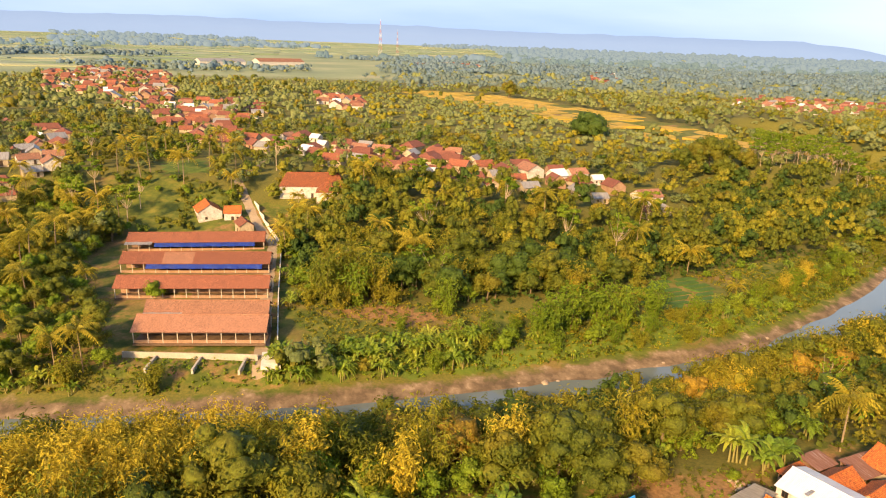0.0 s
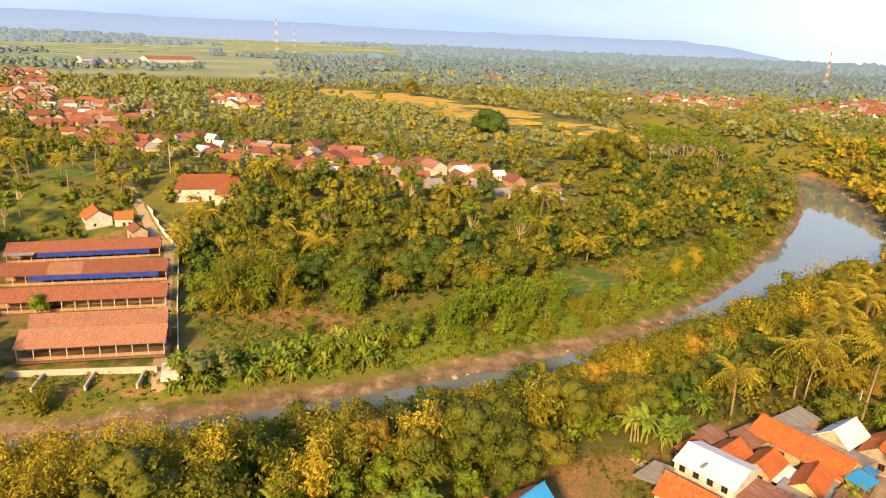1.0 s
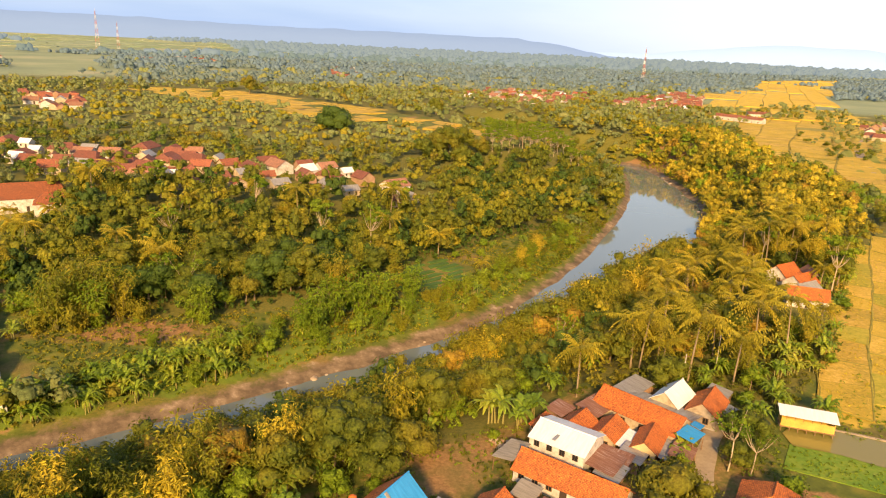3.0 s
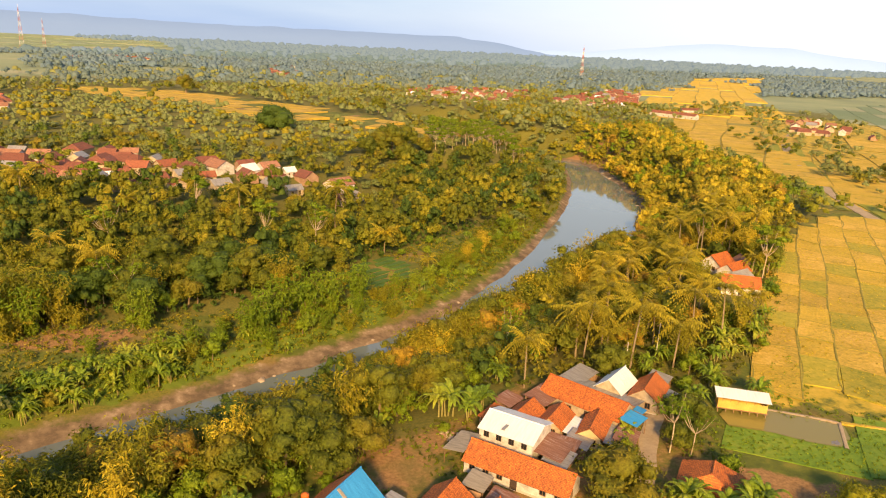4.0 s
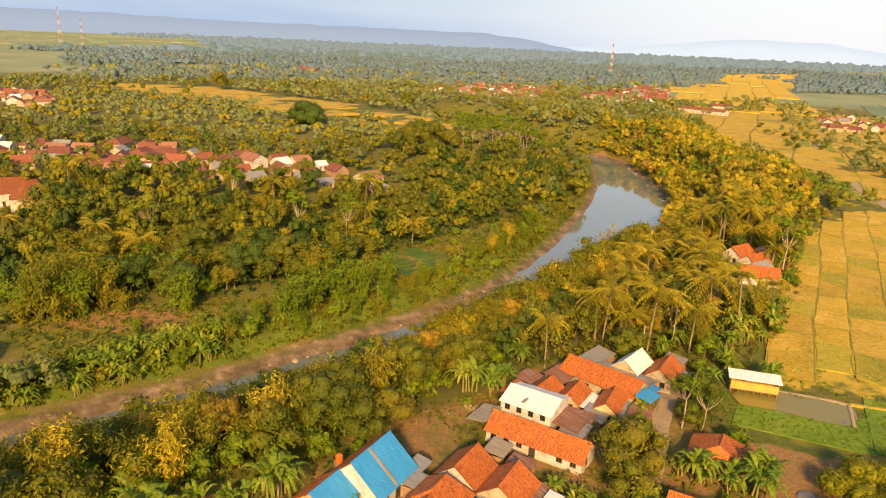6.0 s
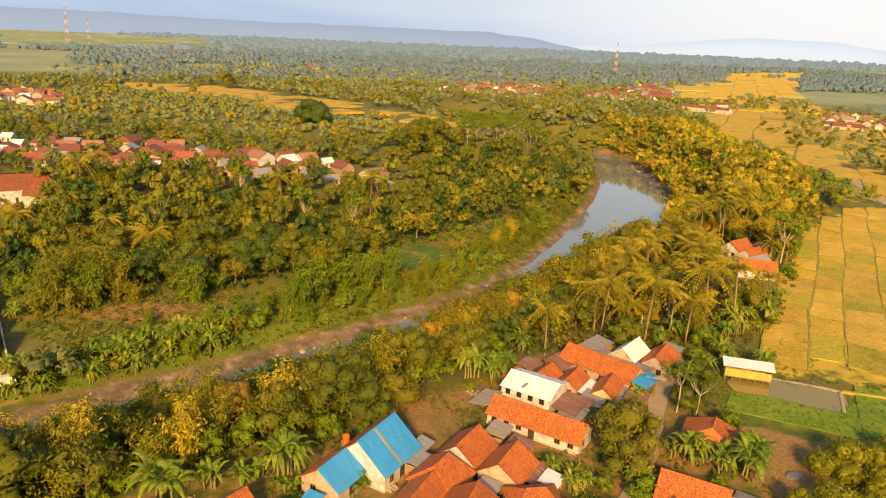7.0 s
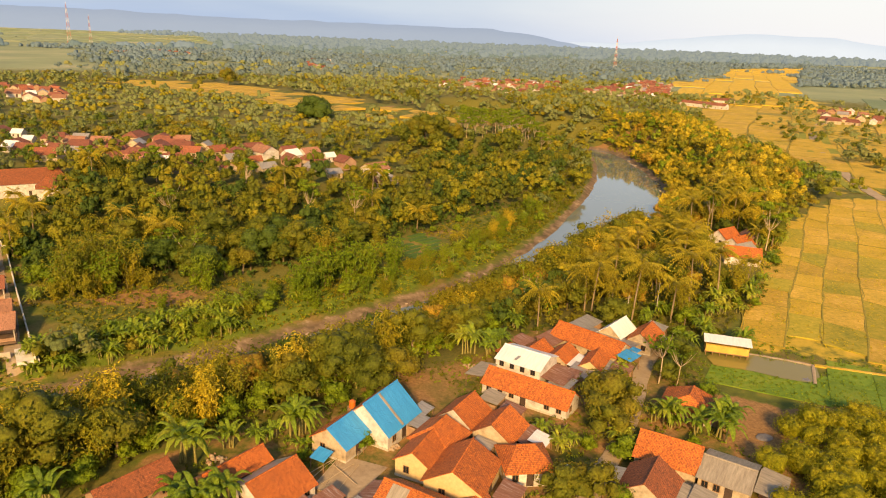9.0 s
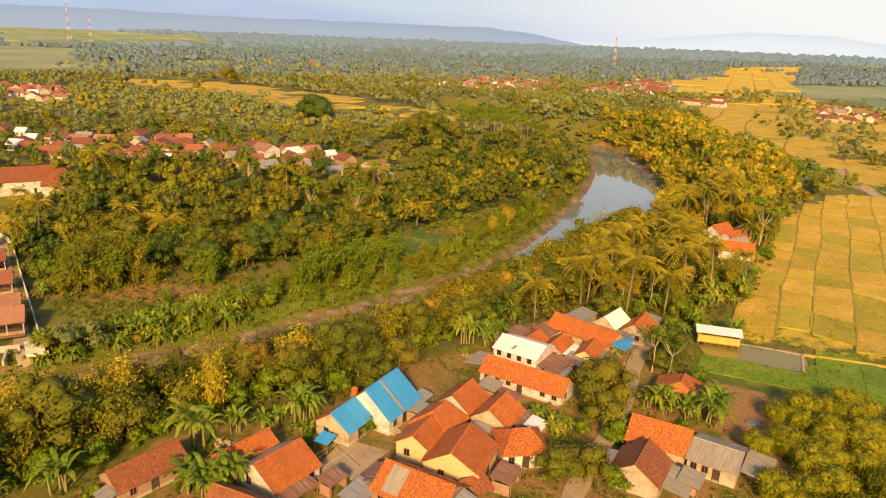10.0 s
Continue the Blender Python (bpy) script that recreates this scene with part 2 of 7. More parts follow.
# ---- ground ----
RIVER = [(-4900, 46, 8), (-900, 96, 7), (-300, 111, 7), (-200, 115, 6.5), (-100, 120, 6.5), (-60, 123.5, 6.5), (-20, 132.5, 6.5), (10, 139.5, 6.5), (45, 151, 7), (75, 162, 8),
         (101, 175, 8.5), (130, 195, 11), (160, 218, 15), (192, 245, 19), (223, 276, 20), (255, 318, 18.5), (277, 355, 15), (299, 400, 11),
         (306, 430, 10), (290, 462, 10), (270, 495, 10), (268, 535, 10), (280, 575, 9), (300, 612, 6)]
RP = np.array(RIVER, float)


def river_place(x, y):
    """Distance beyond the water's edge and the bank: +1 the far bank, -1 the near one."""
    x, y = np.asarray(x, float), np.asarray(y, float)
    best, edge, side = np.full(x.shape, 1e9), np.full(x.shape, 1e9), np.ones(x.shape)
    for a, b in zip(RP[:-1], RP[1:]):
        dx, dy = b[0] - a[0], b[1] - a[1]
        t = np.clip(((x - a[0]) * dx + (y - a[1]) * dy) / (dx * dx + dy * dy), 0, 1)
        d = np.hypot(x - a[0] - t * dx, y - a[1] - t * dy)
        near = d < best
        best = np.where(near, d, best)
        edge = np.where(near, d - a[2] - t * (b[2] - a[2]), edge)
        side = np.where(near, np.where(dx * (y - a[1]) - dy * (x - a[0]) >= 0, 1.0, -1.0), side)
    return edge, side


def rise(v, a, b, za, zb):
    t = np.clip((v - a) / (b - a), 0, 1)
    return za + (zb - za) * t * t * (3 - 2 * t)


def lumps(x, y, size, seed):
    """Cheap smooth undulation between -1 and 1."""
    out = 0
    for k in range(4):
        a = seed * 1.7 + k * 2.4
        out = out + np.sin((x * math.cos(a) + y * math.sin(a)) / size * (1 + 0.37 * k) + a * 3)
    return out / 4


PLATEAU = 20.0


def height(x, y):
    x, y = np.asarray(x, float), np.asarray(y, float)
    e, side = river_place(x, y)
    e = np.where((e > 0) & (side > 0), e * rise(x, 150, 215, 1.0, 2.2), e)
    e = e + 1.2 * lumps(x, y, 5.0, 1) + 1.5 * lumps(x, y, 14.0, 2)
    start = rise(x, -60, -25, 120, 62)
    far = np.where(e < 9, rise(e, -1, 9, -0.4, 1.7), np.where(e < 15, rise(e, 9, 15, 1.7, 4.6), rise(e, 15, 60, 4.6, 6.0)))
    far = far + rise(e - start, 0, 70, 0, PLATEAU - 6.0)
    near = np.where(e < 6, rise(e, -1, 6, -0.4, 2.2), rise(e, 6, rise(x, 140, 220, 50, 34), 2.2, PLATEAU))
    z = np.where(e < -1, -0.4 - np.clip(-1 - e, 0, 4) * 0.4, np.where(side > 0, far, near))
    rough = np.clip((e - 12) / 20, 0, 1) * np.where((side < 0) & (e > 30), 0.12, 0.5)
    out = np.hypot(x, y)
    return z + rough * lumps(x, y, 9.0, 3) * np.where(out > 700, 0, 1) + rise(out, 1800, 4600, 0, 26)


def axis_steps(lo, hi, step):
    core = np.arange(lo, hi + step, step)
    out, gap, d = [], step, 0.0
    while core[-1] + d < 4850:
        gap *= 1.16
        d += gap
        out.append(d)
    out = np.array(out)
    return np.concatenate([core[0] - out[::-1], core, core[-1] + out])


def grid_mesh(name, xs, ys, zfun):
    gx, gy = np.meshgrid(xs, ys)
    gz = zfun(gx, gy)
    v = np.stack([gx, gy, gz], -1).reshape(-1, 3)
    nx, ny = len(xs), len(ys)
    i = (np.arange(ny - 1)[:, None] * nx + np.arange(nx - 1)[None]).ravel()
    f = np.stack([i, i + 1, i + nx + 1, i + nx], -1)
    return raw_mesh(name, v, f, True), gx, gy


def raw_mesh(name, v, f, smooth=False):
    """A mesh from arrays of vertices and of equal faces."""
    me = bpy.data.meshes.new(name)
    v, f = np.ascontiguousarray(v, np.float32), np.ascontiguousarray(f, np.int32)
    k = f.shape[1]
    me.vertices.add(len(v))
    me.vertices.foreach_set("co", v.ravel())
    me.loops.add(f.size)
    me.loops.foreach_set("vertex_index", f.ravel())
    me.polygons.add(len(f))
    me.polygons.foreach_set("loop_start", np.arange(0, f.size, k, dtype=np.int32))
    me.polygons.foreach_set("use_smooth", np.full(len(f), smooth))
    me.update(calc_edges=True)
    return me


def inside(poly, x, y):
    """Whether places lie in a polygon."""
    x, y = np.asarray(x, float), np.asarray(y, float)
    hit = np.zeros(x.shape, bool)
    for (ax, ay), (bx, by) in zip(poly, poly[1:] + poly[:1]):
        if ay == by:
            continue
        cross = ((ay > y) != (by > y)) & (x < (bx - ax) * (y - ay) / (by - ay) + ax)
        hit ^= cross
    return hit


# clearings in plan
VILLAGE = [(-35, 30), (-28, 62), (-12, 76), (8, 80), (22, 86), (34, 90), (50, 92), (66, 100), (84, 98), (90, 84), (84, 66), (90, 44), (70, 20), (-10, 10)]
FIELDS = [(84, 60), (92, 82), (122, 92), (150, 112), (196, 152), (240, 176), (272, 190), (330, 160), (520, 150), (700, 60), (700, -300), (60, -300), (74, 30)]
PLOTS = [(101, 79), (126, 57), (150, 30), (240, -40), (420, -60), (420, 120), (330, 150), (272, 186), (240, 174), (196, 154), (150, 114), (122, 94)]
FAR_FIELDS = [(272, 196), (310, 240), (350, 330), (450, 480), (520, 600), (640, 760), (834, 975), (1147, 1201), (1616, 1656), (2118, 1829), (1099, 947), (740, 582), (760, 400), (800, 260), (520, 156), (340, 166)]
STRIP = [(-60, 850), (4, 735), (63, 675), (86, 585), (124, 520), (165, 522), (190, 475), (215, 445), (245, 470), (235, 510), (196, 575), (165, 640), (130, 720), (80, 810), (0, 870)]
BARNYARD = [(-122, 142), (-46, 142), (-36, 140), (-56, 250), (-66, 285), (-78, 280), (-90, 262), (-122, 240)]
TERRACE = [(-46, 150), (-30, 150), (20, 158), (60, 172), (100, 192), (140, 226), (160, 252), (140, 258), (100, 236), (60, 208), (30, 190), (-10, 190), (-42, 205), (-52, 232), (-60, 300), (-66, 300)]


LAWN = [(-136, 326), (-120, 336), (-106, 308), (-127, 303)]
VEGETABLES = [(60, 213), (66, 194), (90, 202), (92, 220), (84, 224)]
MEADOW = [(-126, 246), (-92, 258), (-84, 276), (-96, 290), (-130, 304), (-156, 296)]


def build_ground():
    me, gx, gy = grid_mesh("ground", axis_steps(-240, 480, 3.5), axis_steps(-20, 640, 3.5), height)
    e, side = river_place(gx, gy)
    open_land = inside(VILLAGE, gx, gy) | inside(FIELDS, gx, gy) | inside(FAR_FIELDS, gx, gy) | inside(STRIP, gx, gy) | inside(BARNYARD, gx, gy) | inside(TERRACE, gx, gy) | inside(MEADOW, gx, gy)
    masks = {
        "woods": np.where(open_land, 0.0, 0.8) * (e > 6),
        "soil": np.where((np.hypot(gx - 316, gy - 410) < 34) & (side < 0), 1.0, 0.0) + inside(VILLAGE, gx, gy) * 0.5 + inside([(72, 41), (73, 49), (82, 61), (88, 61.5), (98.5, 49.5), (88, 44)], gx, gy) * 0.7 + (np.hypot((gx + 14) / 1.8, (gy - 181.5) / 0.8) < 7.5) * 0.8 + inside(BARNYARD, gx, gy) * 0.45,
        "lawn": inside(LAWN, gx, gy) * 0.9 + ((side > 0) & (e > 8.5) & (e < 20) & (gx > -45) & (gx < 150)) * 0.62,
        "straw": (inside(FAR_FIELDS, gx, gy) | inside(PLOTS, gx, gy)) * 0.62,
        # fades in the haze-paled ground colour from 900 m outwards
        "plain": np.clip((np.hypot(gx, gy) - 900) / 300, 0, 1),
        "mud": np.clip(1.15 - e / np.where(side > 0, rise(gx, 50, 170, 10.5, 6.0), 6), 0, 1.2),
    }
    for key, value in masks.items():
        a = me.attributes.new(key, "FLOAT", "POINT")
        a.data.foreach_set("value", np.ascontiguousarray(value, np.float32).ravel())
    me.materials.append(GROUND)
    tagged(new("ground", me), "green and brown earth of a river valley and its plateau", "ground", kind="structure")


build_ground()


def build_river():
    """The water: a ribbon along the river, a little wider than its bed."""
    v, f = [], []
    pts = RP[1:]
    fine = []
    for a, b in zip(pts[:-1], pts[1:]):
        for k in range(6):
            fine.append(a + (b - a) * k / 6)
    fine = np.array(fine)
    d = np.gradient(fine[:, :2], axis=0)
    d /= np.hypot(*d.T)[:, None]
    nrm = np.stack([-d[:, 1], d[:, 0]], -1)
    w = fine[:, 2:3] + 3
    left, right = fine[:, :2] + nrm * w, fine[:, :2] - nrm * w
    n = len(fine)
    v = np.concatenate([np.c_[left, np.zeros(n)], np.c_[right, np.zeros(n)]])
    i = np.arange(n - 1)
    f = np.stack([i, i + n, i + n + 1, i + 1], -1)
    me = raw_mesh("river", v, f, True)
    me.materials.append(WATER)
    tagged(new("river", me), "calm brownish river water reflecting the pale sky", "river", kind="structure")


build_river()

# ---- building tools ----
RNG = np.random.default_rng(7)


def box_into(bm, cx, cy, cz, sx, sy, sz, m=None):
    mat = Matrix.Translation((cx, cy, cz)) @ Matrix.Diagonal((sx, sy, sz, 1))
    bmesh.ops.create_cube(bm, size=1.0, matrix=(m @ mat) if m else mat)


def part(name, bm, material, parent, label="", smooth=False):
    """Links a bmesh as one mesh object under a thing or a part."""
    me = bpy.data.meshes.new(name)
    bm.to_mesh(me)
    bm.free()
    return part_mesh(name, me, material, parent, label, smooth)


def part_mesh(name, me, material, parent, label="", smooth=False):
    if smooth:
        me.polygons.foreach_set("use_smooth", np.ones(len(me.polygons), bool))
    me.materials.append(material)
    ob = new(name, me)
    ob.parent = parent
    if label:
        ob["label"] = label
    return ob


def thing(name, m, label, category, group=""):
    ob = new(name)
    ob.matrix_basis = m
    return tagged(ob, label, category, group)


# ---- plants ----
def tube(path, radii, sides=6):
    """Vertices and quads of a tapering tube along a path."""
    path = np.asarray(path, float)
    d = np.gradient(path, axis=0)
    d /= np.linalg.norm(d, axis=1)[:, None] + 1e-9
    ref = np.where(np.abs(d[:, 2:3]) > 0.9, np.array([[1.0, 0, 0]]), np.array([[0, 0, 1.0]]))
    a = np.cross(d, ref)
    a /= np.linalg.norm(a, axis=1)[:, None] + 1e-9
    b = np.cross(d, a)
    ang = np.arange(sides) * 2 * math.pi / sides
    ring = path[:, None] + np.asarray(radii)[:, None, None] * (np.cos(ang)[None, :, None] * a[:, None] + np.sin(ang)[None, :, None] * b[:, None])
    n = len(path)
    i = np.arange(n - 1)[:, None] * sides + np.arange(sides)[None]
    j = np.arange(n - 1)[:, None] * sides + (np.arange(sides)[None] + 1) % sides
    f = np.stack([i, j, j + sides, i + sides], -1).reshape(-1, 4)
    return ring.reshape(-1, 3), f


def joined(pieces):
    vs, fs, k = [], [], 0
    for v, f in pieces:
        vs.append(v)
        fs.append(f + k)
        k += len(v)
    return np.concatenate(vs), np.concatenate(fs)


def leaf_quads(rng, at, out, size, jitter=0.8, aspect=1.5, droop=0.0, calm=0.0):
    """One pointed leaf clump (a kite-shaped quad) at each place, facing roughly outwards."""
    n = len(at)
    nr = out * (1 - calm) + np.array([0, -0.35, 0.9]) * calm + rng.normal(0, jitter * 0.32 * (1 - 0.6 * calm), (n, 3))
    nr /= np.linalg.norm(nr, axis=1)[:, None] + 1e-9
    t = rng.normal(0, 1, (n, 3))
    t[:, 2] -= droop
    t -= (t * nr).sum(1)[:, None] * nr
    t /= np.linalg.norm(t, axis=1)[:, None] + 1e-9
    s = np.cross(nr, t)
    L = (size * rng.uniform(0.6, 1.35, n))[:, None]
    W = L / aspect
    curl = nr * L * 0.15
    v = np.stack([at - t * L * 0.5 - curl, at + s * W * 0.5 + t * L * 0.05, at + t * L * 0.55 - curl, at - s * W * 0.5 - t * L * 0.05], 1).reshape(-1, 3)
    return v, np.arange(4 * n).reshape(n, 4)


def dome_template(rings, sides):
    """A lobe: rings from below its waist to its crown, and an apex; triangles."""
    v = [(math.cos(e) * math.cos(2 * math.pi * (k + 0.5 * (i % 2)) / sides), math.cos(e) * math.sin(2 * math.pi * (k + 0.5 * (i % 2)) / sides), math.sin(e))
         for i, e in enumerate(rings) for k in range(sides)] + [(0, 0, 1)]
    f = []
    for i in range(len(rings) - 1):
        for k in range(sides):
            a, b = i * sides + k, i * sides + (k + 1) % sides
            c, d = a + sides, b + sides
            f += [(a, b, d), (a, d, c)] if i % 2 else [(a, b, c), (b, d, c)]
    last = (len(rings) - 1) * sides
    f += [(last + k, last + (k + 1) % sides, len(v) - 1) for k in range(sides)]
    return np.array(v), np.array(f)


SIMPLE_DOME = dome_template([radians(e) for e in (-25, 38)], 5)
PLAIN_DOME = dome_template([radians(e) for e in (-38, 8, 48)], 6)


def lobes_arrays(rng, cen, rx, rz, dome, rough=0.16):
    """One uneven lobe at each centre."""
    tv, tf = dome
    n, m = len(cen), len(tv)
    wob = 1 + rng.normal(0, rough, (n, m, 1))
    a = rng.uniform(0, 6.28, n)
    ca, sa = np.cos(a)[:, None], np.sin(a)[:, None]
    x, y = tv[None, :, 0] * ca - tv[None, :, 1] * sa, tv[None, :, 0] * sa + tv[None, :, 1] * ca
    unit = np.stack([x, y, np.broadcast_to(tv[None, :, 2], x.shape)], -1)
    v = cen[:, None] + unit * wob * np.stack([rx, rx, rz], -1)[:, None]
    f = tf[None] + (np.arange(n) * m)[:, None, None]
    return v.reshape(-1, 3), f.reshape(-1, 3)


def as_triangles(v, f):
    return (v, f) if f.shape[1] == 3 else (v, np.concatenate([f[:, :3], f[:, [0, 2, 3]]]))


def blob_leaves(rng, blobs, count, size, jitter=0.8, inner=0.25, aspect=1.5, droop=0.0):
    """Leaf clumps over the skins of several flattened blobs (x, y, z, rx, rz), thinner inside and below."""
    blobs = np.asarray(blobs, float)
    weight = blobs[:, 3] * (blobs[:, 3] + blobs[:, 4])
    pick = rng.choice(len(blobs), count, p=weight / weight.sum())
    d = rng.normal(0, 1, (count, 3))
    d[:, 2] = np.where(d[:, 2] < 0, d[:, 2] * 0.6, d[:, 2])
    d /= np.linalg.norm(d, axis=1)[:, None]
    r = 1 - inner * rng.random(count) ** 1.5
    r *= 1 + 0.14 * rng.normal(0, 1, count)
    b = blobs[pick]
    at = b[:, :3] + d * r[:, None] * np.stack([b[:, 3], b[:, 3], b[:, 4]], -1)
    return leaf_quads(rng, at, d, size, jitter, aspect, droop)


def branch_path(rng, a, b, bend=0.1, n=5):
    a, b = np.asarray(a, float), np.asarray(b, float)
    t = np.linspace(0, 1, n)[:, None]
    off = rng.normal(0, bend * np.linalg.norm(b - a), 3)
    return a + (b - a) * t + off * (t * (1 - t))


def broad_blobs(rng, h, r, n, flat=0.7, low=0.35):
    """Blobs of a round, lumpy crown."""
    out = []
    for k in range(n):
        a, q = rng.uniform(0, 2 * math.pi), math.sqrt(rng.random())
        rr = r * rng.uniform(0.32, 0.55)
        z = h * low + (h * (1 - low) - rr) * rng.uniform(0.15, 1) * (1 - 0.45 * q * q)
        out.append((math.cos(a) * q * (r - rr * 0.6), math.sin(a) * q * (r - rr * 0.6), z, rr, rr * flat))
    out.append((0, 0, h * 0.62, r * 0.6, h * 0.25))
    return out


def tree_parts(rng, h, r, blobs, count, size, trunk_r=0.18, jitter=0.8, lean=0.03, aspect=1.5, droop=0.0, limbs=6):
    """Trunk with limbs, and crown, as two sets of arrays."""
    top = np.array([rng.normal(0, lean) * h, rng.normal(0, lean) * h, h * 0.72])
    wood = [tube(branch_path(rng, (0, 0, -0.6), top, 0.06, 7), np.linspace(trunk_r * 1.25, trunk_r * 0.35, 7), 7)]
    for b in sorted(blobs, key=lambda q: -q[3])[:limbs]:
        s = rng.uniform(0.35, 0.75)
        wood.append(tube(branch_path(rng, top * s, np.array(b[:3]), 0.12), np.linspace(trunk_r * 0.5, trunk_r * 0.12, 5), 5))
    b = np.asarray(blobs, float)
    core = lobes_arrays(rng, b[:, :3], b[:, 3] * 0.66, b[:, 4] * 0.66, PLAIN_DOME, 0.16)
    return joined(wood), joined([core, as_triangles(*blob_leaves(rng, blobs, count, size, jitter, 0.16, aspect, droop))])


def plant(name, wood, crown, bark, leaf, label, category, group):
    base = thing(name, Matrix(), label, category, group)
    part_mesh("trunk", raw_mesh("trunk", *wood, True), bark, base)
    part_mesh("crown", raw_mesh("crown", *crown, True), leaf, base)
    return base


def broadleaf(seed, h, r, leaf, label, name="broadleaf_tree", count=1600, size=0.44, bark=BARK, flat=0.7, low=0.3, blobs=14, jitter=0.8):
    rng = np.random.default_rng(seed)
    b = broad_blobs(rng, h, r, blobs, flat, low)
    w, c = tree_parts(rng, h, r, b, count, size, 0.022 * h, jitter)
    return plant(name, w, c, bark, leaf, label, "tree", "trees of the river woods")


def bamboo_arrays(rng, h, r, culms, count, size):
    """A clump of arching culms with feathery sprays along their upper halves."""
    wood, at, out = [], [], []
    for k in range(culms):
        a, q = rng.uniform(0, 2 * math.pi), rng.uniform(0.1, 1)
        d = np.array([math.cos(a), math.sin(a), 0])
        hh = h * rng.uniform(0.6, 1.0)
        t = np.linspace(0, 1, 8)[:, None]
        reach = r * q * rng.uniform(0.7, 1.1)
        p = d * (0.5 + reach * t ** 2.2) + np.array([0, 0, 1]) * hh * (t - 0.22 * q * t ** 3.5) - np.array([0, 0, 0.5])
        wood.append(tube(p[::2], np.linspace(0.07, 0.012, 4), 3))
        m = count // culms
        u = rng.uniform(0.1, 1, m) ** 0.85
        on = np.stack([np.interp(u, t[:, 0], p[:, c]) for c in range(3)], -1)
        spread = rng.normal(0, 1, (m, 3)) * np.array([0.55, 0.55, 0.4]) * (0.35 + 0.65 * np.sin(u * 2.6))[:, None]
        at.append(on + spread)
        o = spread + d * 0.6 + np.array([0, 0, 0.7])
        out.append(o / np.linalg.norm(o, axis=1)[:, None])
    return joined(wood), leaf_quads(rng, np.concatenate(at), np.concatenate(out), size, 0.9, 2.6, 1.0)


def bamboo(seed, h, r, leaf, label, culms=22, count=900, size=0.74):
    rng = np.random.default_rng(seed)
    w, c = bamboo_arrays(rng, h, r, culms, count, size)
    base = thing("bamboo_clump", Matrix(), label, "bamboo", "bamboo clumps by the river")
    part_mesh("cane_bundle", raw_mesh("cane_bundle", *w, True), CULM, base)["kind"] = "stuff"
    part_mesh("foliage", raw_mesh("foliage", *c), leaf, base)
    return base


def frond_arrays(rng, origin, az, length, lift, sag, width, pairs, leaf_drop):
    """One feather leaf: a curved rib with leaflets on both sides."""
    d = np.array([math.cos(az), math.sin(az), 0])
    sidev = np.array([-d[1], d[0], 0])
    t = np.linspace(0, 1, 7)
    p = origin + d * (length * t)[:, None] * 0.92 + np.array([0, 0, 1]) * (lift * t - sag * t ** 2.3)[:, None]
    pieces = [tube(p[::2], np.linspace(0.06, 0.012, 4), 3)]
    u = np.linspace(0.12, 1, pairs)
    on = np.stack([np.interp(u, t, p[:, c]) for c in range(3)], -1)
    wl_ = width * np.sin(np.clip(u * 2.7 + 0.25, 0, math.pi)) + 0.12
    for s in (1, -1):
        tip = on + s * sidev * wl_[:, None] + d * (wl_ * 0.45)[:, None] - np.array([0, 0, 1]) * (wl_ * leaf_drop * rng.uniform(0.6, 1.2, pairs))[:, None]
        half = d * 0.5 * length / pairs * 0.8
        v = np.stack([on - half, on + half, tip + half * 0.25, tip - half * 0.25], 1).reshape(-1, 3)
        pieces.append((v, np.arange(4 * pairs).reshape(pairs, 4)))
    return joined(pieces)


def palm(seed, h, spread=4.3, lean=0.06):
    rng = np.random.default_rng(seed)
    top = np.array([rng.normal(0, lean) * h, rng.normal(0, lean) * h, h])
    t = np.linspace(0, 1, 8)[:, None]
    path = np.array([0, 0, -0.5]) * (1 - t) + top * np.c_[t ** 1.6, t ** 1.6, t]
    base = thing("coconut_palm", Matrix(), "tall coconut palm with a bare pale trunk and drooping fronds", "palm tree", "coconut palms")
    part_mesh("trunk", raw_mesh("trunk", *tube(path, np.linspace(0.2, 0.12, 8), 8), True), PALM_BARK, base)
    fr = []
    n = 26
    for k in range(n):
        up = rng.uniform(0, 1)
        fr.append(frond_arrays(rng, top, k * 2.4 + rng.normal(0, 0.15), spread * rng.uniform(0.85, 1.15), 0.3 + 4.6 * up ** 1.3, 1.5 + 3.2 * (1 - up) + rng.uniform(0, 1.2), 0.72, 10, 0.8))
    part_mesh("fronds", raw_mesh("fronds", *joined(fr)), PALM_LEAF, base)
    nuts = bmesh.new()
    for k in range(7):
        a = rng.uniform(0, 6.28)
        bmesh.ops.create_icosphere(nuts, subdivisions=1, radius=0.16, matrix=Matrix.Translation((top[0] + 0.3 * math.cos(a), top[1] + 0.3 * math.sin(a), top[2] - 0.25 - rng.uniform(0, 0.2))))
    part("coconut_cluster", nuts, BAMBOO_LEAF, base, "cluster of green coconuts")
    return base


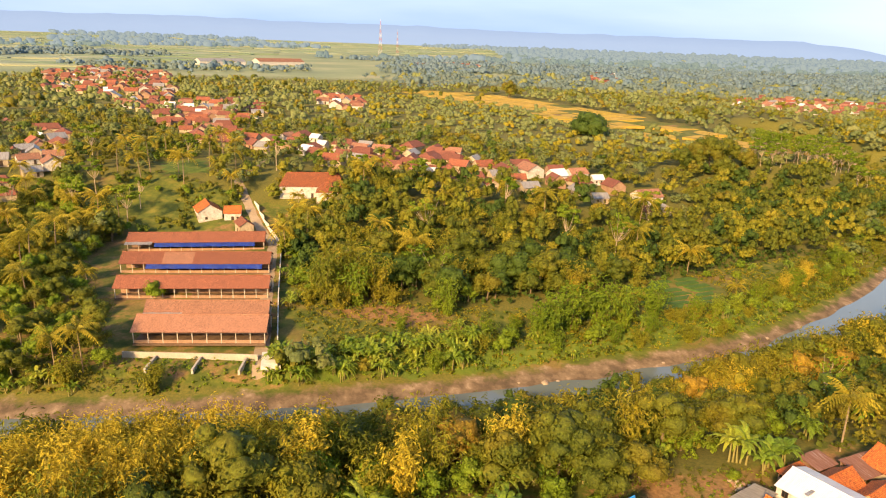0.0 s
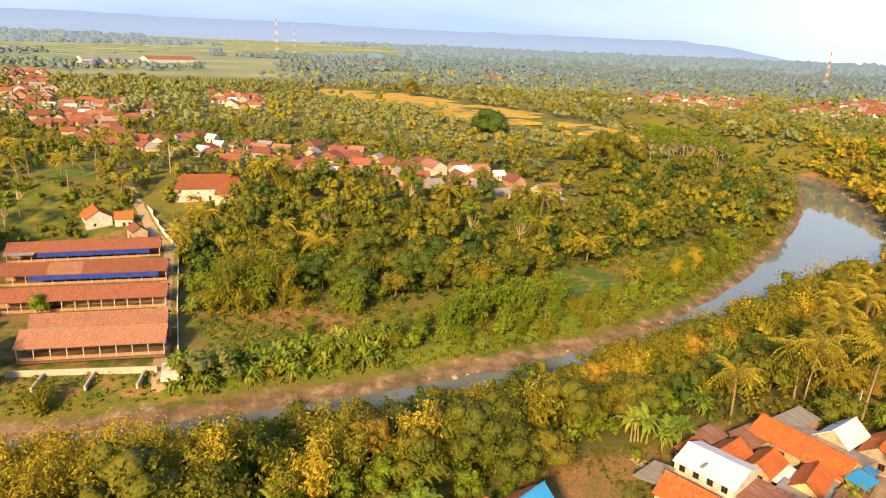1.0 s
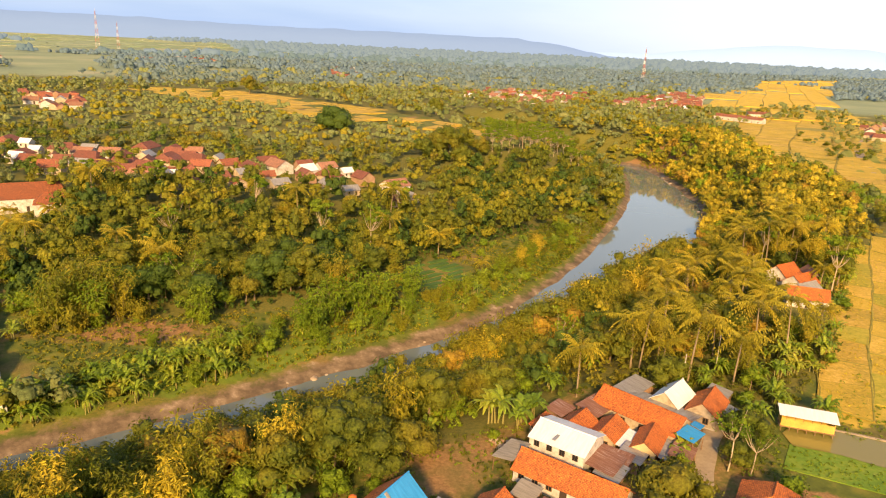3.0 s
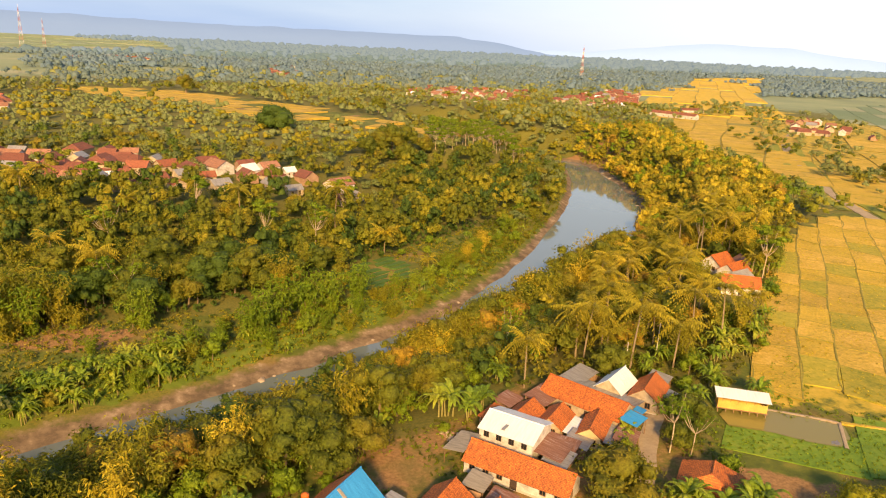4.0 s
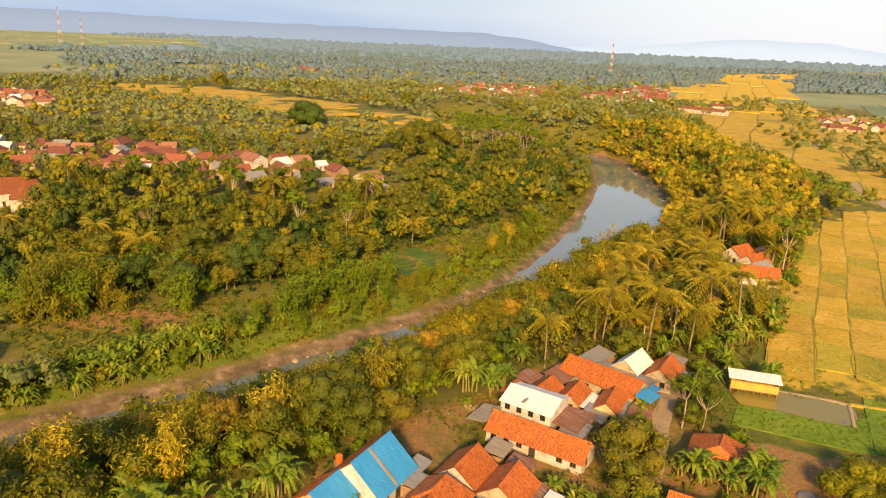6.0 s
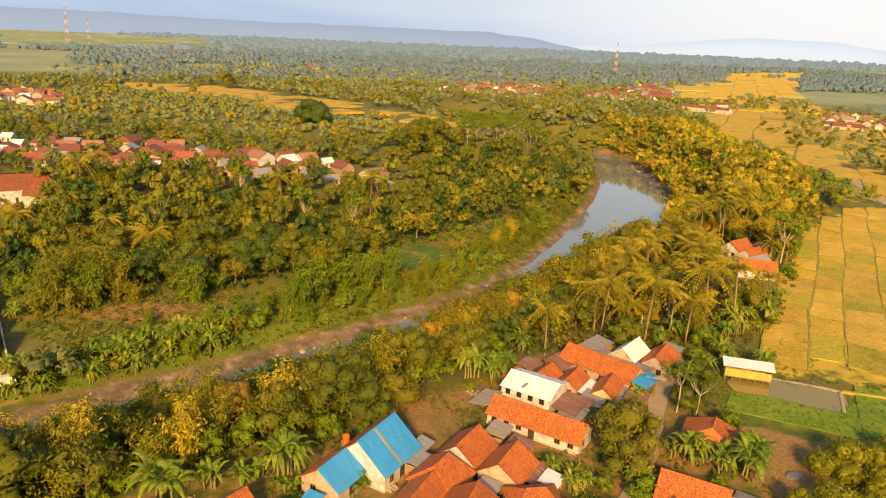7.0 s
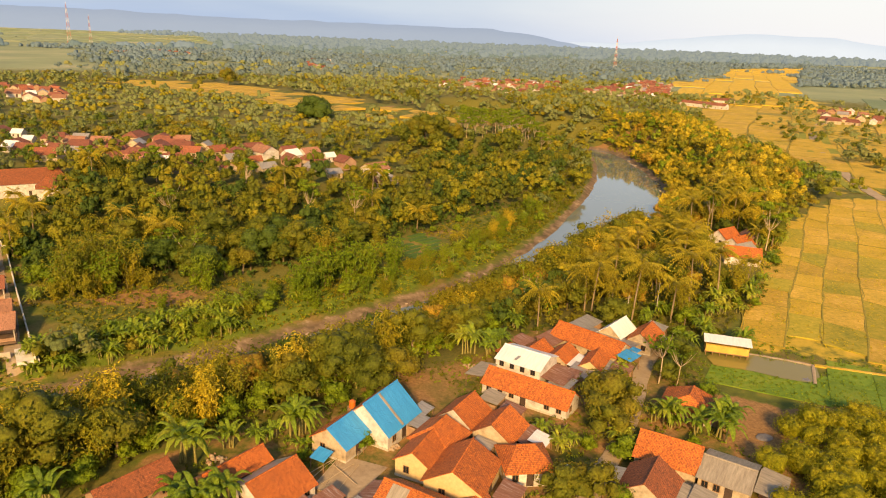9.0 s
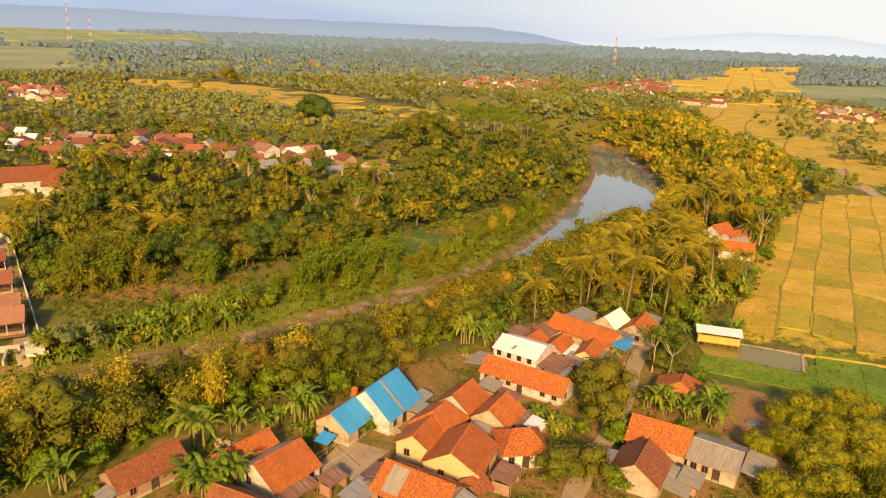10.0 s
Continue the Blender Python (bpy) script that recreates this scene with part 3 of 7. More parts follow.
def banana(seed, h, stems=4):
    rng = np.random.default_rng(seed)
    base = thing("banana_plant", Matrix(), "banana plant clump with broad arching green leaves", "banana plant", "banana plants")
    wood, lv = [], []
    for s in range(stems):
        o = np.array([rng.normal(0, 0.8), rng.normal(0, 0.8), -0.3]) if s else np.array([0, 0, -0.3])
        hh = h * rng.uniform(0.45, 0.62)
        top = o + np.array([rng.normal(0, 0.2), rng.normal(0, 0.2), hh + 0.3])
        wood.append(tube(np.array([o, (o + top) / 2, top]), [0.17, 0.13, 0.08], 6))
        for k in range(7):
            az = k * 2.4 + rng.normal(0, 0.3)
            d = np.array([math.cos(az), math.sin(az), 0])
            sv = np.array([-d[1], d[0], 0])
            L, up = h * rng.uniform(0.58, 0.8), rng.uniform(0.3, 1)
            t = np.linspace(0, 1, 6)
            p = top + d * (L * t * (1 - 0.35 * up))[:, None] + np.array([0, 0, 1]) * (L * (1.05 * up + 0.3) * t - L * (0.72 + 0.3 * (1 - up)) * t ** 2.6)[:, None]
            w = 0.36 * np.sin(np.clip(t * 2.6 + 0.35, 0, math.pi)) * rng.uniform(0.8, 1.15)
            a, b = p + sv * w[:, None] - np.array([0, 0, 0.12]), p - sv * w[:, None] - np.array([0, 0, 0.12])
            v = np.stack([a, p, b], 1).reshape(-1, 3)
            i = np.arange(5) * 3
            lv.append((v, np.concatenate([np.stack([i, i + 1, i + 4, i + 3], -1), np.stack([i + 1, i + 2, i + 5, i + 4], -1)])))
    for w in wood:
        part_mesh("stem", raw_mesh("stem", *w, True), CULM, base)
    part_mesh("foliage", raw_mesh("foliage", *joined(lv), True), BANANA_LEAF, base)
    return base


def tall_tree(seed, h, r, label, bare=False):
    """A thin pale-stemmed tree: forked limbs and a flat, airy crown of layers."""
    rng = np.random.default_rng(seed)
    blobs = []
    for k in range(9):
        a, q = rng.uniform(0, 6.28), rng.uniform(0.25, 1)
        blobs.append((math.cos(a) * q * r, math.sin(a) * q * r, h * rng.uniform(0.72, 1.0) - q * h * 0.08, r * rng.uniform(0.3, 0.45), r * 0.13))
    fork = np.array([rng.normal(0, 0.02) * h, rng.normal(0, 0.02) * h, h * 0.45])
    wood = [tube(branch_path(rng, (0, 0, -0.5), fork, 0.05, 6), np.linspace(0.2, 0.13, 6), 7)]
    for b in blobs:
        mid = fork + (np.array(b[:3]) - fork) * 0.5 + np.array([0, 0, -0.05 * h])
        wood.append(tube(np.array([fork, mid, np.array(b[:3])]), [0.1, 0.07, 0.025], 5))
    crown = blob_leaves(rng, blobs, 160 if bare else 540, 0.8, 0.6, 0.6)
    return plant("albizia_tree", joined(wood), crown, PALE_BARK, LIGHT_LEAF, label, "tree", "thin pale trees")


HIDE = []   # patterns for the copies, taken away at the end


def stock(make, *specs):
    got = [make(*s[:-1], **s[-1]) if isinstance(s[-1], dict) else make(*s) for s in specs]
    HIDE.extend(got)
    return got


GREEN = "dense green broadleaf tree with a lumpy crown"
GOLD = "broadleaf tree with yellow-green sunlit foliage"
RUSTY = "dry-season tree with rusty orange-brown leaves"
BROAD = stock(broadleaf, (11, 11, 4.6, LEAF, GREEN), (12, 9, 4.2, LEAF, GREEN), (13, 12, 4.8, LEAF, GOLD), (14, 8, 3.6, LEAF, GOLD),
              (15, 10, 4.4, DARK_LEAF, "dark green broadleaf tree with dense foliage"), (16, 9, 3.8, DARK_LEAF, "dark green broadleaf tree with dense foliage"),
              (17, 10, 4.0, RUST_LEAF, RUSTY, dict(name="dry_tree", count=1000)), (18, 7, 3.2, LIGHT_LEAF, "small light green tree with open foliage", dict(name="small_tree", count=900)))
FAR_BROAD = stock(broadleaf, (71, 11, 4.6, LEAF, GREEN, dict(count=950, size=0.52)), (72, 9, 4.2, LEAF, GREEN, dict(count=900, size=0.52)), (73, 12, 4.8, LEAF, GOLD, dict(count=1000, size=0.52)), (74, 8, 3.6, LEAF, GOLD, dict(count=850, size=0.5)),
                  (75, 10, 4.4, DARK_LEAF, "dark green broadleaf tree with dense foliage", dict(count=950, size=0.52)), (76, 10, 4.0, RUST_LEAF, RUSTY, dict(name="dry_tree", count=850, size=0.5)), (77, 7, 3.2, LIGHT_LEAF, "small light green tree with open foliage", dict(name="small_tree", count=600, size=0.48)))
BAMBOO = stock(bamboo, (21, 13, 5.0, BAMBOO_LEAF, "arching clump of yellow-green bamboo"), (22, 11, 4.4, BAMBOO_LEAF, "arching clump of yellow-green bamboo"),
               (23, 12, 4.6, LEAF, "arching clump of green bamboo"), (24, 9, 3.6, BAMBOO_LEAF, "low bushy clump of yellow bamboo"))
STRAW = stock(bamboo, (25, 13, 4.2, STRAW_LEAF, "feathery clump of straw-yellow dry bamboo", dict(culms=34, count=2000, size=0.62)), (26, 11, 3.6, STRAW_LEAF, "feathery clump of straw-yellow dry bamboo", dict(culms=30, count=1700, size=0.6)))
PLUMES = stock(bamboo, (27, 10, 5.0, LIGHT_LEAF, "plumed fountain-shaped clump of light green bamboo", dict(culms=30, count=1100, size=0.8)), (28, 8, 4.4, BAMBOO_LEAF, "plumed fountain-shaped clump of yellow-green bamboo", dict(culms=26, count=1000, size=0.78)))
PALMS = stock(palm, (31, 11, 4.8), (32, 13, 5.2), (33, 9, 4.6), (34, 7.5, 4.4))
BANANAS = stock(banana, (41, 4.6), (42, 5.2, 5), (43, 3.8, 3))
TALL = stock(tall_tree, (51, 16, 4.5, "tall thin tree with a pale forked trunk and airy crown"), (52, 13, 3.8, "tall thin tree with a pale forked trunk and airy crown"),
             (53, 17, 5.0, "nearly bare pale tree with forked spreading limbs", dict(bare=True)))


def on_ground(x, y):
    return float(height(np.array([x]), np.array([y]))[0])


def put(pattern, x, y, scale=1.0, turn=None, drop=0.15):
    m = pose(x, y, on_ground(x, y) - drop, 0, 0, RNG.uniform(0, 360) if turn is None else turn) @ Matrix.Scale(scale, 4)
    ob = copy_thing(pattern, m)
    ob.matrix_basis = m
    return ob


HOUSE_SPOTS = []    # (x, y, radius) kept free of plants


def scatter(poly, spacing, seed, test=None):
    """Jittered places in a polygon."""
    rng = np.random.default_rng(seed)
    p = np.array(poly, float)
    xs, ys = np.arange(p[:, 0].min(), p[:, 0].max(), spacing), np.arange(p[:, 1].min(), p[:, 1].max(), spacing)
    gx, gy = np.meshgrid(xs, ys)
    gx = gx + rng.uniform(-0.48, 0.48, gx.shape) * spacing
    gy = gy + rng.uniform(-0.48, 0.48, gy.shape) * spacing
    ok = inside(poly, gx, gy)
    e, side = river_place(gx, gy)
    ok &= (e > np.where(side > 0, rise(gx, 60, 190, 8.8, 4.5), 2.0))
    for hx, hy, hr in HOUSE_SPOTS:
        ok &= np.hypot(gx - hx, gy - hy) > hr
    if test is not None:
        ok &= test(gx, gy)
    out = np.stack([gx[ok], gy[ok]], -1)
    rng.shuffle(out)
    return out


def grow(places, choices, lo, hi, seed):
    """Things: one plant at each place, of a kind drawn from (weight, patterns)."""
    rng = np.random.default_rng(seed)
    w = np.array([c[0] for c in choices], float)
    for x, y in places:
        pats = choices[rng.choice(len(choices), p=w / w.sum())][1]
        put(pats[rng.integers(len(pats))], x, y, rng.uniform(lo, hi))
# ---- building materials ----
def tile_material(name, a, b, dark):
    """Clay tiles: courses along the slope, each tile of its own shade, with dark lapped edges and moss."""
    m, n, l, bs = nodes_of(name)
    tc = n.new("ShaderNodeTexCoord")
    br = n.new("ShaderNodeTexBrick")
    br.inputs["Color1"].default_value, br.inputs["Color2"].default_value, br.inputs["Mortar"].default_value = (*a, 1), (*b, 1), (*dark, 1)
    br.inputs["Scale"].default_value, br.inputs["Mortar Size"].default_value, br.inputs["Bias"].default_value = 1.0, 0.022, -0.1
    br.inputs["Brick Width"].default_value, br.inputs["Row Height"].default_value = 0.2, 0.24
    br.offset = 0.0
    l.new(tc.outputs["Object"], br.inputs["Vector"])
    # odd tiles: fresh bright ones and blackened ones, picked cell by cell
    cell = n.new("ShaderNodeMapping")
    cell.inputs["Scale"].default_value = (1 / 0.2, 1 / 0.24, 1.0)
    l.new(tc.outputs["Object"], cell.inputs[0])
    snap = n.new("ShaderNodeVectorMath")
    snap.operation = "FLOOR"
    l.new(cell.outputs[0], snap.inputs[0])
    white = n.new("ShaderNodeTexWhiteNoise")
    l.new(snap.outputs[0], white.inputs["Vector"])
    odd = ramp_node(n, [(0.0, (0.5, 0.47, 0.45)), (0.2, (0.85, 0.84, 0.84)), (0.8, (1.04, 1.04, 1.04)), (1.0, (1.2, 1.24, 1.3))])
    l.new(white.outputs[0], odd.inputs[0])
    speck = n.new("ShaderNodeMix")
    speck.data_type, speck.blend_type = "RGBA", "MULTIPLY"
    speck.inputs[0].default_value = 1.0
    l.new(br.outputs[0], speck.inputs[6])
    l.new(odd.outputs[0], speck.inputs[7])
    oi = n.new("ShaderNodeObjectInfo")
    pos = world_pos(n)
    blot, fine = noise_node(n, l, 0.5, 5, 0.7, pos), noise_node(n, l, 3.5, 4, 0.7, pos)
    grime = ramp_node(n, [(0.45, (0, 0, 0)), (0.72, (1, 1, 1))])
    l.new(blot.outputs[0], grime.inputs[0])
    fade = n.new("ShaderNodeMath")
    fade.operation = "MULTIPLY"
    fade.inputs[1].default_value = 0.42
    l.new(grime.outputs[0], fade.inputs[0])
    col = mixed(n, l, fade.outputs[0], speck.outputs[2], dark)
    hsv, mr = n.new("ShaderNodeHueSaturation"), n.new("ShaderNodeMapRange")
    mr.inputs[3].default_value, mr.inputs[4].default_value = 0.86, 1.18
    l.new(oi.outputs["Random"], mr.inputs[0])
    l.new(mr.outputs[0], hsv.inputs["Value"])
    l.new(col, hsv.inputs["Color"])
    l.new(hsv.outputs[0], bs.inputs["Base Color"])
    bs.inputs["Roughness"].default_value = 0.8
    bump(n, l, bs, white.outputs[0], 0.35, 0.04)
    return m


def sheet_material(name, stops, rough=0.45, metal=0.3):
    """Corrugated sheet with streaks and rust."""
    m, n, l, bs = nodes_of(name)
    tc, pos = n.new("ShaderNodeTexCoord"), world_pos(n)
    st = n.new("ShaderNodeMapping")
    st.inputs["Scale"].default_value = (2.2, 0.35, 1)
    l.new(tc.outputs["Object"], st.inputs[0])
    streak = noise_node(n, l, 1.0, 6, 0.7, st.outputs[0])
    r = ramp_node(n, stops)
    l.new(streak.outputs[0], r.inputs[0])
    l.new(r.outputs[0], bs.inputs["Base Color"])
    bs.inputs["Roughness"].default_value, bs.inputs["Metallic"].default_value = rough, metal
    wv = n.new("ShaderNodeTexWave")
    wv.inputs["Scale"].default_value = 2.0
    l.new(tc.outputs["Object"], wv.inputs["Vector"])
    bump(n, l, bs, wv.outputs["Fac"], 0.6, 0.04)
    return m


ORANGE_TILE = tile_material("orange_tiles", (0.68, 0.19, 0.03), (0.46, 0.11, 0.02), (0.17, 0.055, 0.02))
BROWN_TILE = tile_material("brown_tiles", (0.40, 0.115, 0.036), (0.27, 0.08, 0.03), (0.11, 0.045, 0.022))
FAR_TILE = tile_material("muted_orange_tiles", (0.41, 0.125, 0.055), (0.31, 0.095, 0.045), (0.18, 0.07, 0.04))
RED_TILE = tile_material("dull_red_tiles", (0.29, 0.095, 0.055), (0.22, 0.07, 0.042), (0.14, 0.06, 0.04))
PINK_TILE = tile_material("faded_tiles", (0.43, 0.20, 0.115), (0.35, 0.16, 0.09), (0.21, 0.11, 0.07))
BARN_TILE = tile_material("barn_tiles", (0.34, 0.12, 0.06), (0.25, 0.085, 0.042), (0.13, 0.05, 0.03))
GREY_SHEET = sheet_material("grey_sheet", [(0.3, (0.22, 0.20, 0.18)), (0.6, (0.42, 0.40, 0.38)), (0.8, (0.34, 0.22, 0.14))])
CEMENT_SHEET = sheet_material("cement_sheet", [(0.3, (0.20, 0.17, 0.13)), (0.7, (0.40, 0.35, 0.28))], 0.9, 0.0)
RUST_SHEET = sheet_material("rust_sheet", [(0.35, (0.20, 0.08, 0.045)), (0.55, (0.30, 0.15, 0.10)), (0.75, (0.46, 0.42, 0.40))], 0.7, 0.2)
WHITE_SHEET = sheet_material("white_sheet", [(0.3, (0.66, 0.66, 0.66)), (0.7, (0.82, 0.82, 0.82))], 0.5, 0.0)
BLUE_SHEET = sheet_material("blue_sheet", [(0.3, (0.02, 0.24, 0.58)), (0.7, (0.05, 0.36, 0.74))], 0.45, 0.0)
WHITE_WALL = surface("white_plaster", [(0.3, (0.24, 0.20, 0.16)), (0.45, (0.46, 0.42, 0.37)), (0.6, (0.64, 0.60, 0.55))], 1.2, 0.5, 0.9, 0.2)
CREAM_WALL = surface("cream_plaster", [(0.3, (0.19, 0.145, 0.09)), (0.45, (0.38, 0.30, 0.20)), (0.6, (0.52, 0.42, 0.29))], 1.2, 0.5, 0.9, 0.2)
LIMEWASH = surface("limewash", [(0.3, (0.56, 0.52, 0.44)), (0.7, (0.80, 0.77, 0.70))], 1.5, 0.4, 0.9, 0.2)
YELLOW_WALL = surface("yellow_plaster", [(0.25, (0.42, 0.31, 0.15)), (0.6, (0.66, 0.50, 0.26))], 2.0, 0.4, 0.9, 0.15)
BRICK_WALL = surface("bare_brick_wall", [(0.3, (0.22, 0.12, 0.07)), (0.65, (0.42, 0.27, 0.17))], 4.0, 0.5, 0.95, 0.3)
WOOD = surface("old_wood", [(0.3, (0.14, 0.075, 0.035)), (0.7, (0.34, 0.20, 0.10))], 5, 0.8)
DARK_WOOD = surface("dark_wood", [(0.3, (0.035, 0.022, 0.015)), (0.7, (0.09, 0.055, 0.035))], 5, 0.8)
WOVEN = surface("woven_bamboo", [(0.3, (0.42, 0.25, 0.05)), (0.7, (0.70, 0.46, 0.10))], 9, 0.8)
CONCRETE = surface("concrete", [(0.3, (0.34, 0.30, 0.24)), (0.7, (0.56, 0.51, 0.43))], 2.5, 0.3)
GREEN_VERGE = surface("verge_turf", [(0.3, (0.12, 0.165, 0.012)), (0.5, (0.22, 0.235, 0.018)), (0.7, (0.34, 0.29, 0.03))], 0.9, 0.1, 0.95, 0.5, 0.2)
PATHWAY = surface("worn_lane", [(0.3, (0.26, 0.19, 0.12)), (0.7, (0.46, 0.36, 0.24))], 1.5, 0.25)
GLASS_DARK, _gn, _gl, _gb = nodes_of("window_pane")
_gb.inputs["Base Color"].default_value = (0.02, 0.022, 0.025, 1)
_gb.inputs["Roughness"].default_value = 0.12
TARP = surface("blue_tarpaulin", [(0.3, (0.01, 0.035, 0.32)), (0.7, (0.025, 0.09, 0.55))], 1.5, 0.4, 0.5, 0.4, 0.1)
FLOOR_DARK = surface("barn_floor", [(0.3, (0.08, 0.05, 0.03)), (0.7, (0.20, 0.13, 0.08))], 2, 0.3)


def slab(name, parent, material, m, lx, ly, thick=0.09, label=""):
    """A sheet of roof, from y = 0 at its upper edge down to -ly, in its own space."""
    bm = bmesh.new()
    n = max(2, int(lx / 1.2))
    top = [[bm.verts.new((-lx / 2 + lx * i / n, -ly * j, 0.03 * math.sin(i * 1.9 + j * 2 + lx))) for i in range(n + 1)] for j in (0, 1)]
    low_ = [[bm.verts.new((v.co.x, v.co.y, v.co.z - thick)) for v in row] for row in top]
    for i in range(n):
        bm.faces.new((top[1][i], top[1][i + 1], top[0][i + 1], top[0][i]))
        bm.faces.new((low_[0][i], low_[0][i + 1], low_[1][i + 1], low_[1][i]))
        bm.faces.new((low_[1][i], low_[1][i + 1], top[1][i + 1], top[1][i]))
        bm.faces.new((top[0][i], top[0][i + 1], low_[0][i + 1], low_[0][i]))
    for i in (0, n):
        q = (top[0][i], top[1][i], low_[1][i], low_[0][i])
        bm.faces.new(q if i else q[::-1])
    ob = part(name, bm, material, parent, label)
    ob.matrix_basis = m
    return ob


def sheet_into(bm, pts, thick=0.09):
    """A closed flat sheet: its upper face, its lower face and its edges."""
    hi = [bm.verts.new(p) for p in pts]
    lo = [bm.verts.new((p[0], p[1], p[2] - thick)) for p in pts]
    bm.faces.new(hi)
    bm.faces.new(lo[::-1])
    for i in range(len(pts)):
        k = (i + 1) % len(pts)
        bm.faces.new((hi[i], lo[i], lo[k], hi[k]))


def sloped(x, y, z, turn, pitch):
    """The pose of a roof sheet: upper edge at x, y, z, falling away at pitch degrees towards its own -y."""
    return pose(x, y, z) @ pose(0, 0, 0, 0, 0, turn) @ pose(0, 0, 0, pitch, 0, 0)


def window(parent, m, w=0.9, h=1.1, frame_mat=None):
    bm = bmesh.new()
    for dx, dz, sx, sz in ((-w / 2, 0, 0.09, h), (w / 2, 0, 0.09, h), (0, h / 2, w, 0.09), (0, -h / 2, w, 0.09), (0, 0, 0.05, h)):
        box_into(bm, dx, 0.03, dz, sx, 0.1, sz)
    fr = part("window", bm, frame_mat or WOOD, parent)
    fr.matrix_basis = m
    bp = bmesh.new()
    box_into(bp, 0, 0.015, 0, w - 0.08, 0.03, h - 0.08)
    part("pane", bp, GLASS_DARK, fr)


def door(parent, m, mat=None, w=0.95, h=2.0):
    bm = bmesh.new()
    box_into(bm, 0, 0.03, h / 2, w, 0.06, h)
    for s in (-1, 1):
        box_into(bm, s * w / 2, 0.04, h / 2, 0.1, 0.12, h + 0.1)
    box_into(bm, 0, 0.04, h, w + 0.1, 0.12, 0.1)
    for z in (0.55, 1.4):
        box_into(bm, 0, 0.07, z, w * 0.6, 0.03, 0.55)
    d = part("door", bm, mat or DARK_WOOD, parent)
    d.matrix_basis = m


def house(x, y, angle, length, half, eave, ridge, roof, wall, label, ground=None, hip=0.0, over=0.45, front=-1, openings=4, back_roof=None, plinth=True, group="village houses", name="house"):
    """A pitched-roof house: ridge along its own x; front: the side (-1 or 1 in its own y) with doors and windows."""
    g = on_ground(x, y) if ground is None else ground
    top, wallh = ridge - g, eave - g
    h = thing(name, pose(x, y, g, 0, 0, angle), label, "house", group)
    HOUSE_SPOTS.append((x, y, max(half, length * 0.35) + 1.0))
    L, W = length / 2 - over * 0.7, half - over
    drop = (top - wallh) * W / half
    bm = bmesh.new()
    hw = top - drop - 0.08
    lo = [bm.verts.new(c) for c in ((-L, -W, -0.4), (L, -W, -0.4), (L, W, -0.4), (-L, W, -0.4))]
    hi = [bm.verts.new(c) for c in ((-L, -W, hw), (L, -W, hw), (L, W, hw), (-L, W, hw))]
    for i in range(4):
        bm.faces.new((lo[i], lo[(i + 1) % 4], hi[(i + 1) % 4], hi[i]))
    if hip < 0.3:
        for a, b, sx in ((1, 2, L), (3, 0, -L)):
            bm.faces.new((hi[a], hi[b], bm.verts.new((sx, 0, top - 0.1))))
    part("wall", bm, wall, h)
    if plinth:
        bl = bmesh.new()
        box_into(bl, 0, 0, 0.1, 2 * L + 0.12, 2 * W + 0.12, 0.5)
        part("plinth", bl, CONCRETE, h)
    run = math.hypot(half, top - wallh)
    pitch = math.degrees(math.atan2(top - wallh, half))
    if hip > 0:
        # four faces; the short ones lean in by hip metres
        z0, z1, R = wallh, top, length / 2
        for sgn in (-1, 1):
            bm = bmesh.new()
            a = [(-R, sgn * half, z0), (R, sgn * half, z0), (R - hip, 0, z1), (-R + hip, 0, z1)]
            sheet_into(bm, a if sgn < 0 else a[::-1])
            part("roof_slope", bm, roof, h)
            bm = bmesh.new()
            a = [(sgn * R, -half, z0), (sgn * R, half, z0), (sgn * (R - hip), 0, z1)]
            sheet_into(bm, a if sgn > 0 else a[::-1])
            part("roof_slope", bm, roof, h)
    else:
        slab("roof_slope", h, roof if front < 0 else (back_roof or roof), sloped(0, 0, top, 0, pitch), length, run)
        slab("roof_slope", h, roof if front > 0 else (back_roof or roof), sloped(0, 0, top, 180, pitch), length, run)
    cap = bmesh.new()
    bmesh.ops.create_cone(cap, segments=8, radius1=0.13, radius2=0.13, depth=length - 2 * hip, cap_ends=True, matrix=Matrix.Translation((0, 0, top + 0.03)) @ Matrix.Rotation(math.pi / 2, 4, "Y"))
    if name != "village_house":
        part("ridge_cap", cap, roof, h)
    if openings:
        turn = 0 if front > 0 else 180
        for k in range(openings):
            u = -L + (k + 0.6) * 2 * L / (openings + 0.2)
            if plinth and (k * 7 + int(length * 10)) % 5 == 0:
                continue
            if k == openings // 2:
                door(h, pose(u, front * W, 0.1, 0, 0, turn))
            else:
                window(h, pose(u, front * W, 1.45, 0, 0, turn))
        for sx, tr in ((1, -90), (-1, 90)) if plinth else ():
            window(h, pose(sx * L, -W * 0.35, 1.45, 0, 0, tr))
    return h


def lean_to(h, x, y, z, turn, pitch, lx, ly, mat, label="sheet-metal lean-to roof", posts=True):
    """A porch roof under a house, on thin posts."""
    s = slab("porch_roof", h, mat, sloped(x, y, z, turn, pitch), lx, ly, 0.05, label)
    if posts:
        m = sloped(x, y, z, turn, pitch)
        for sx in (-0.45, 0.45):
            p = m @ Vector((sx * lx, -ly * 0.93, -0.05))
            bm = bmesh.new()
            box_into(bm, p.x, p.y, p.z / 2 - 0.2, 0.1, 0.1, p.z + 0.4)
            part("post", bm, WOOD, h)
    return s


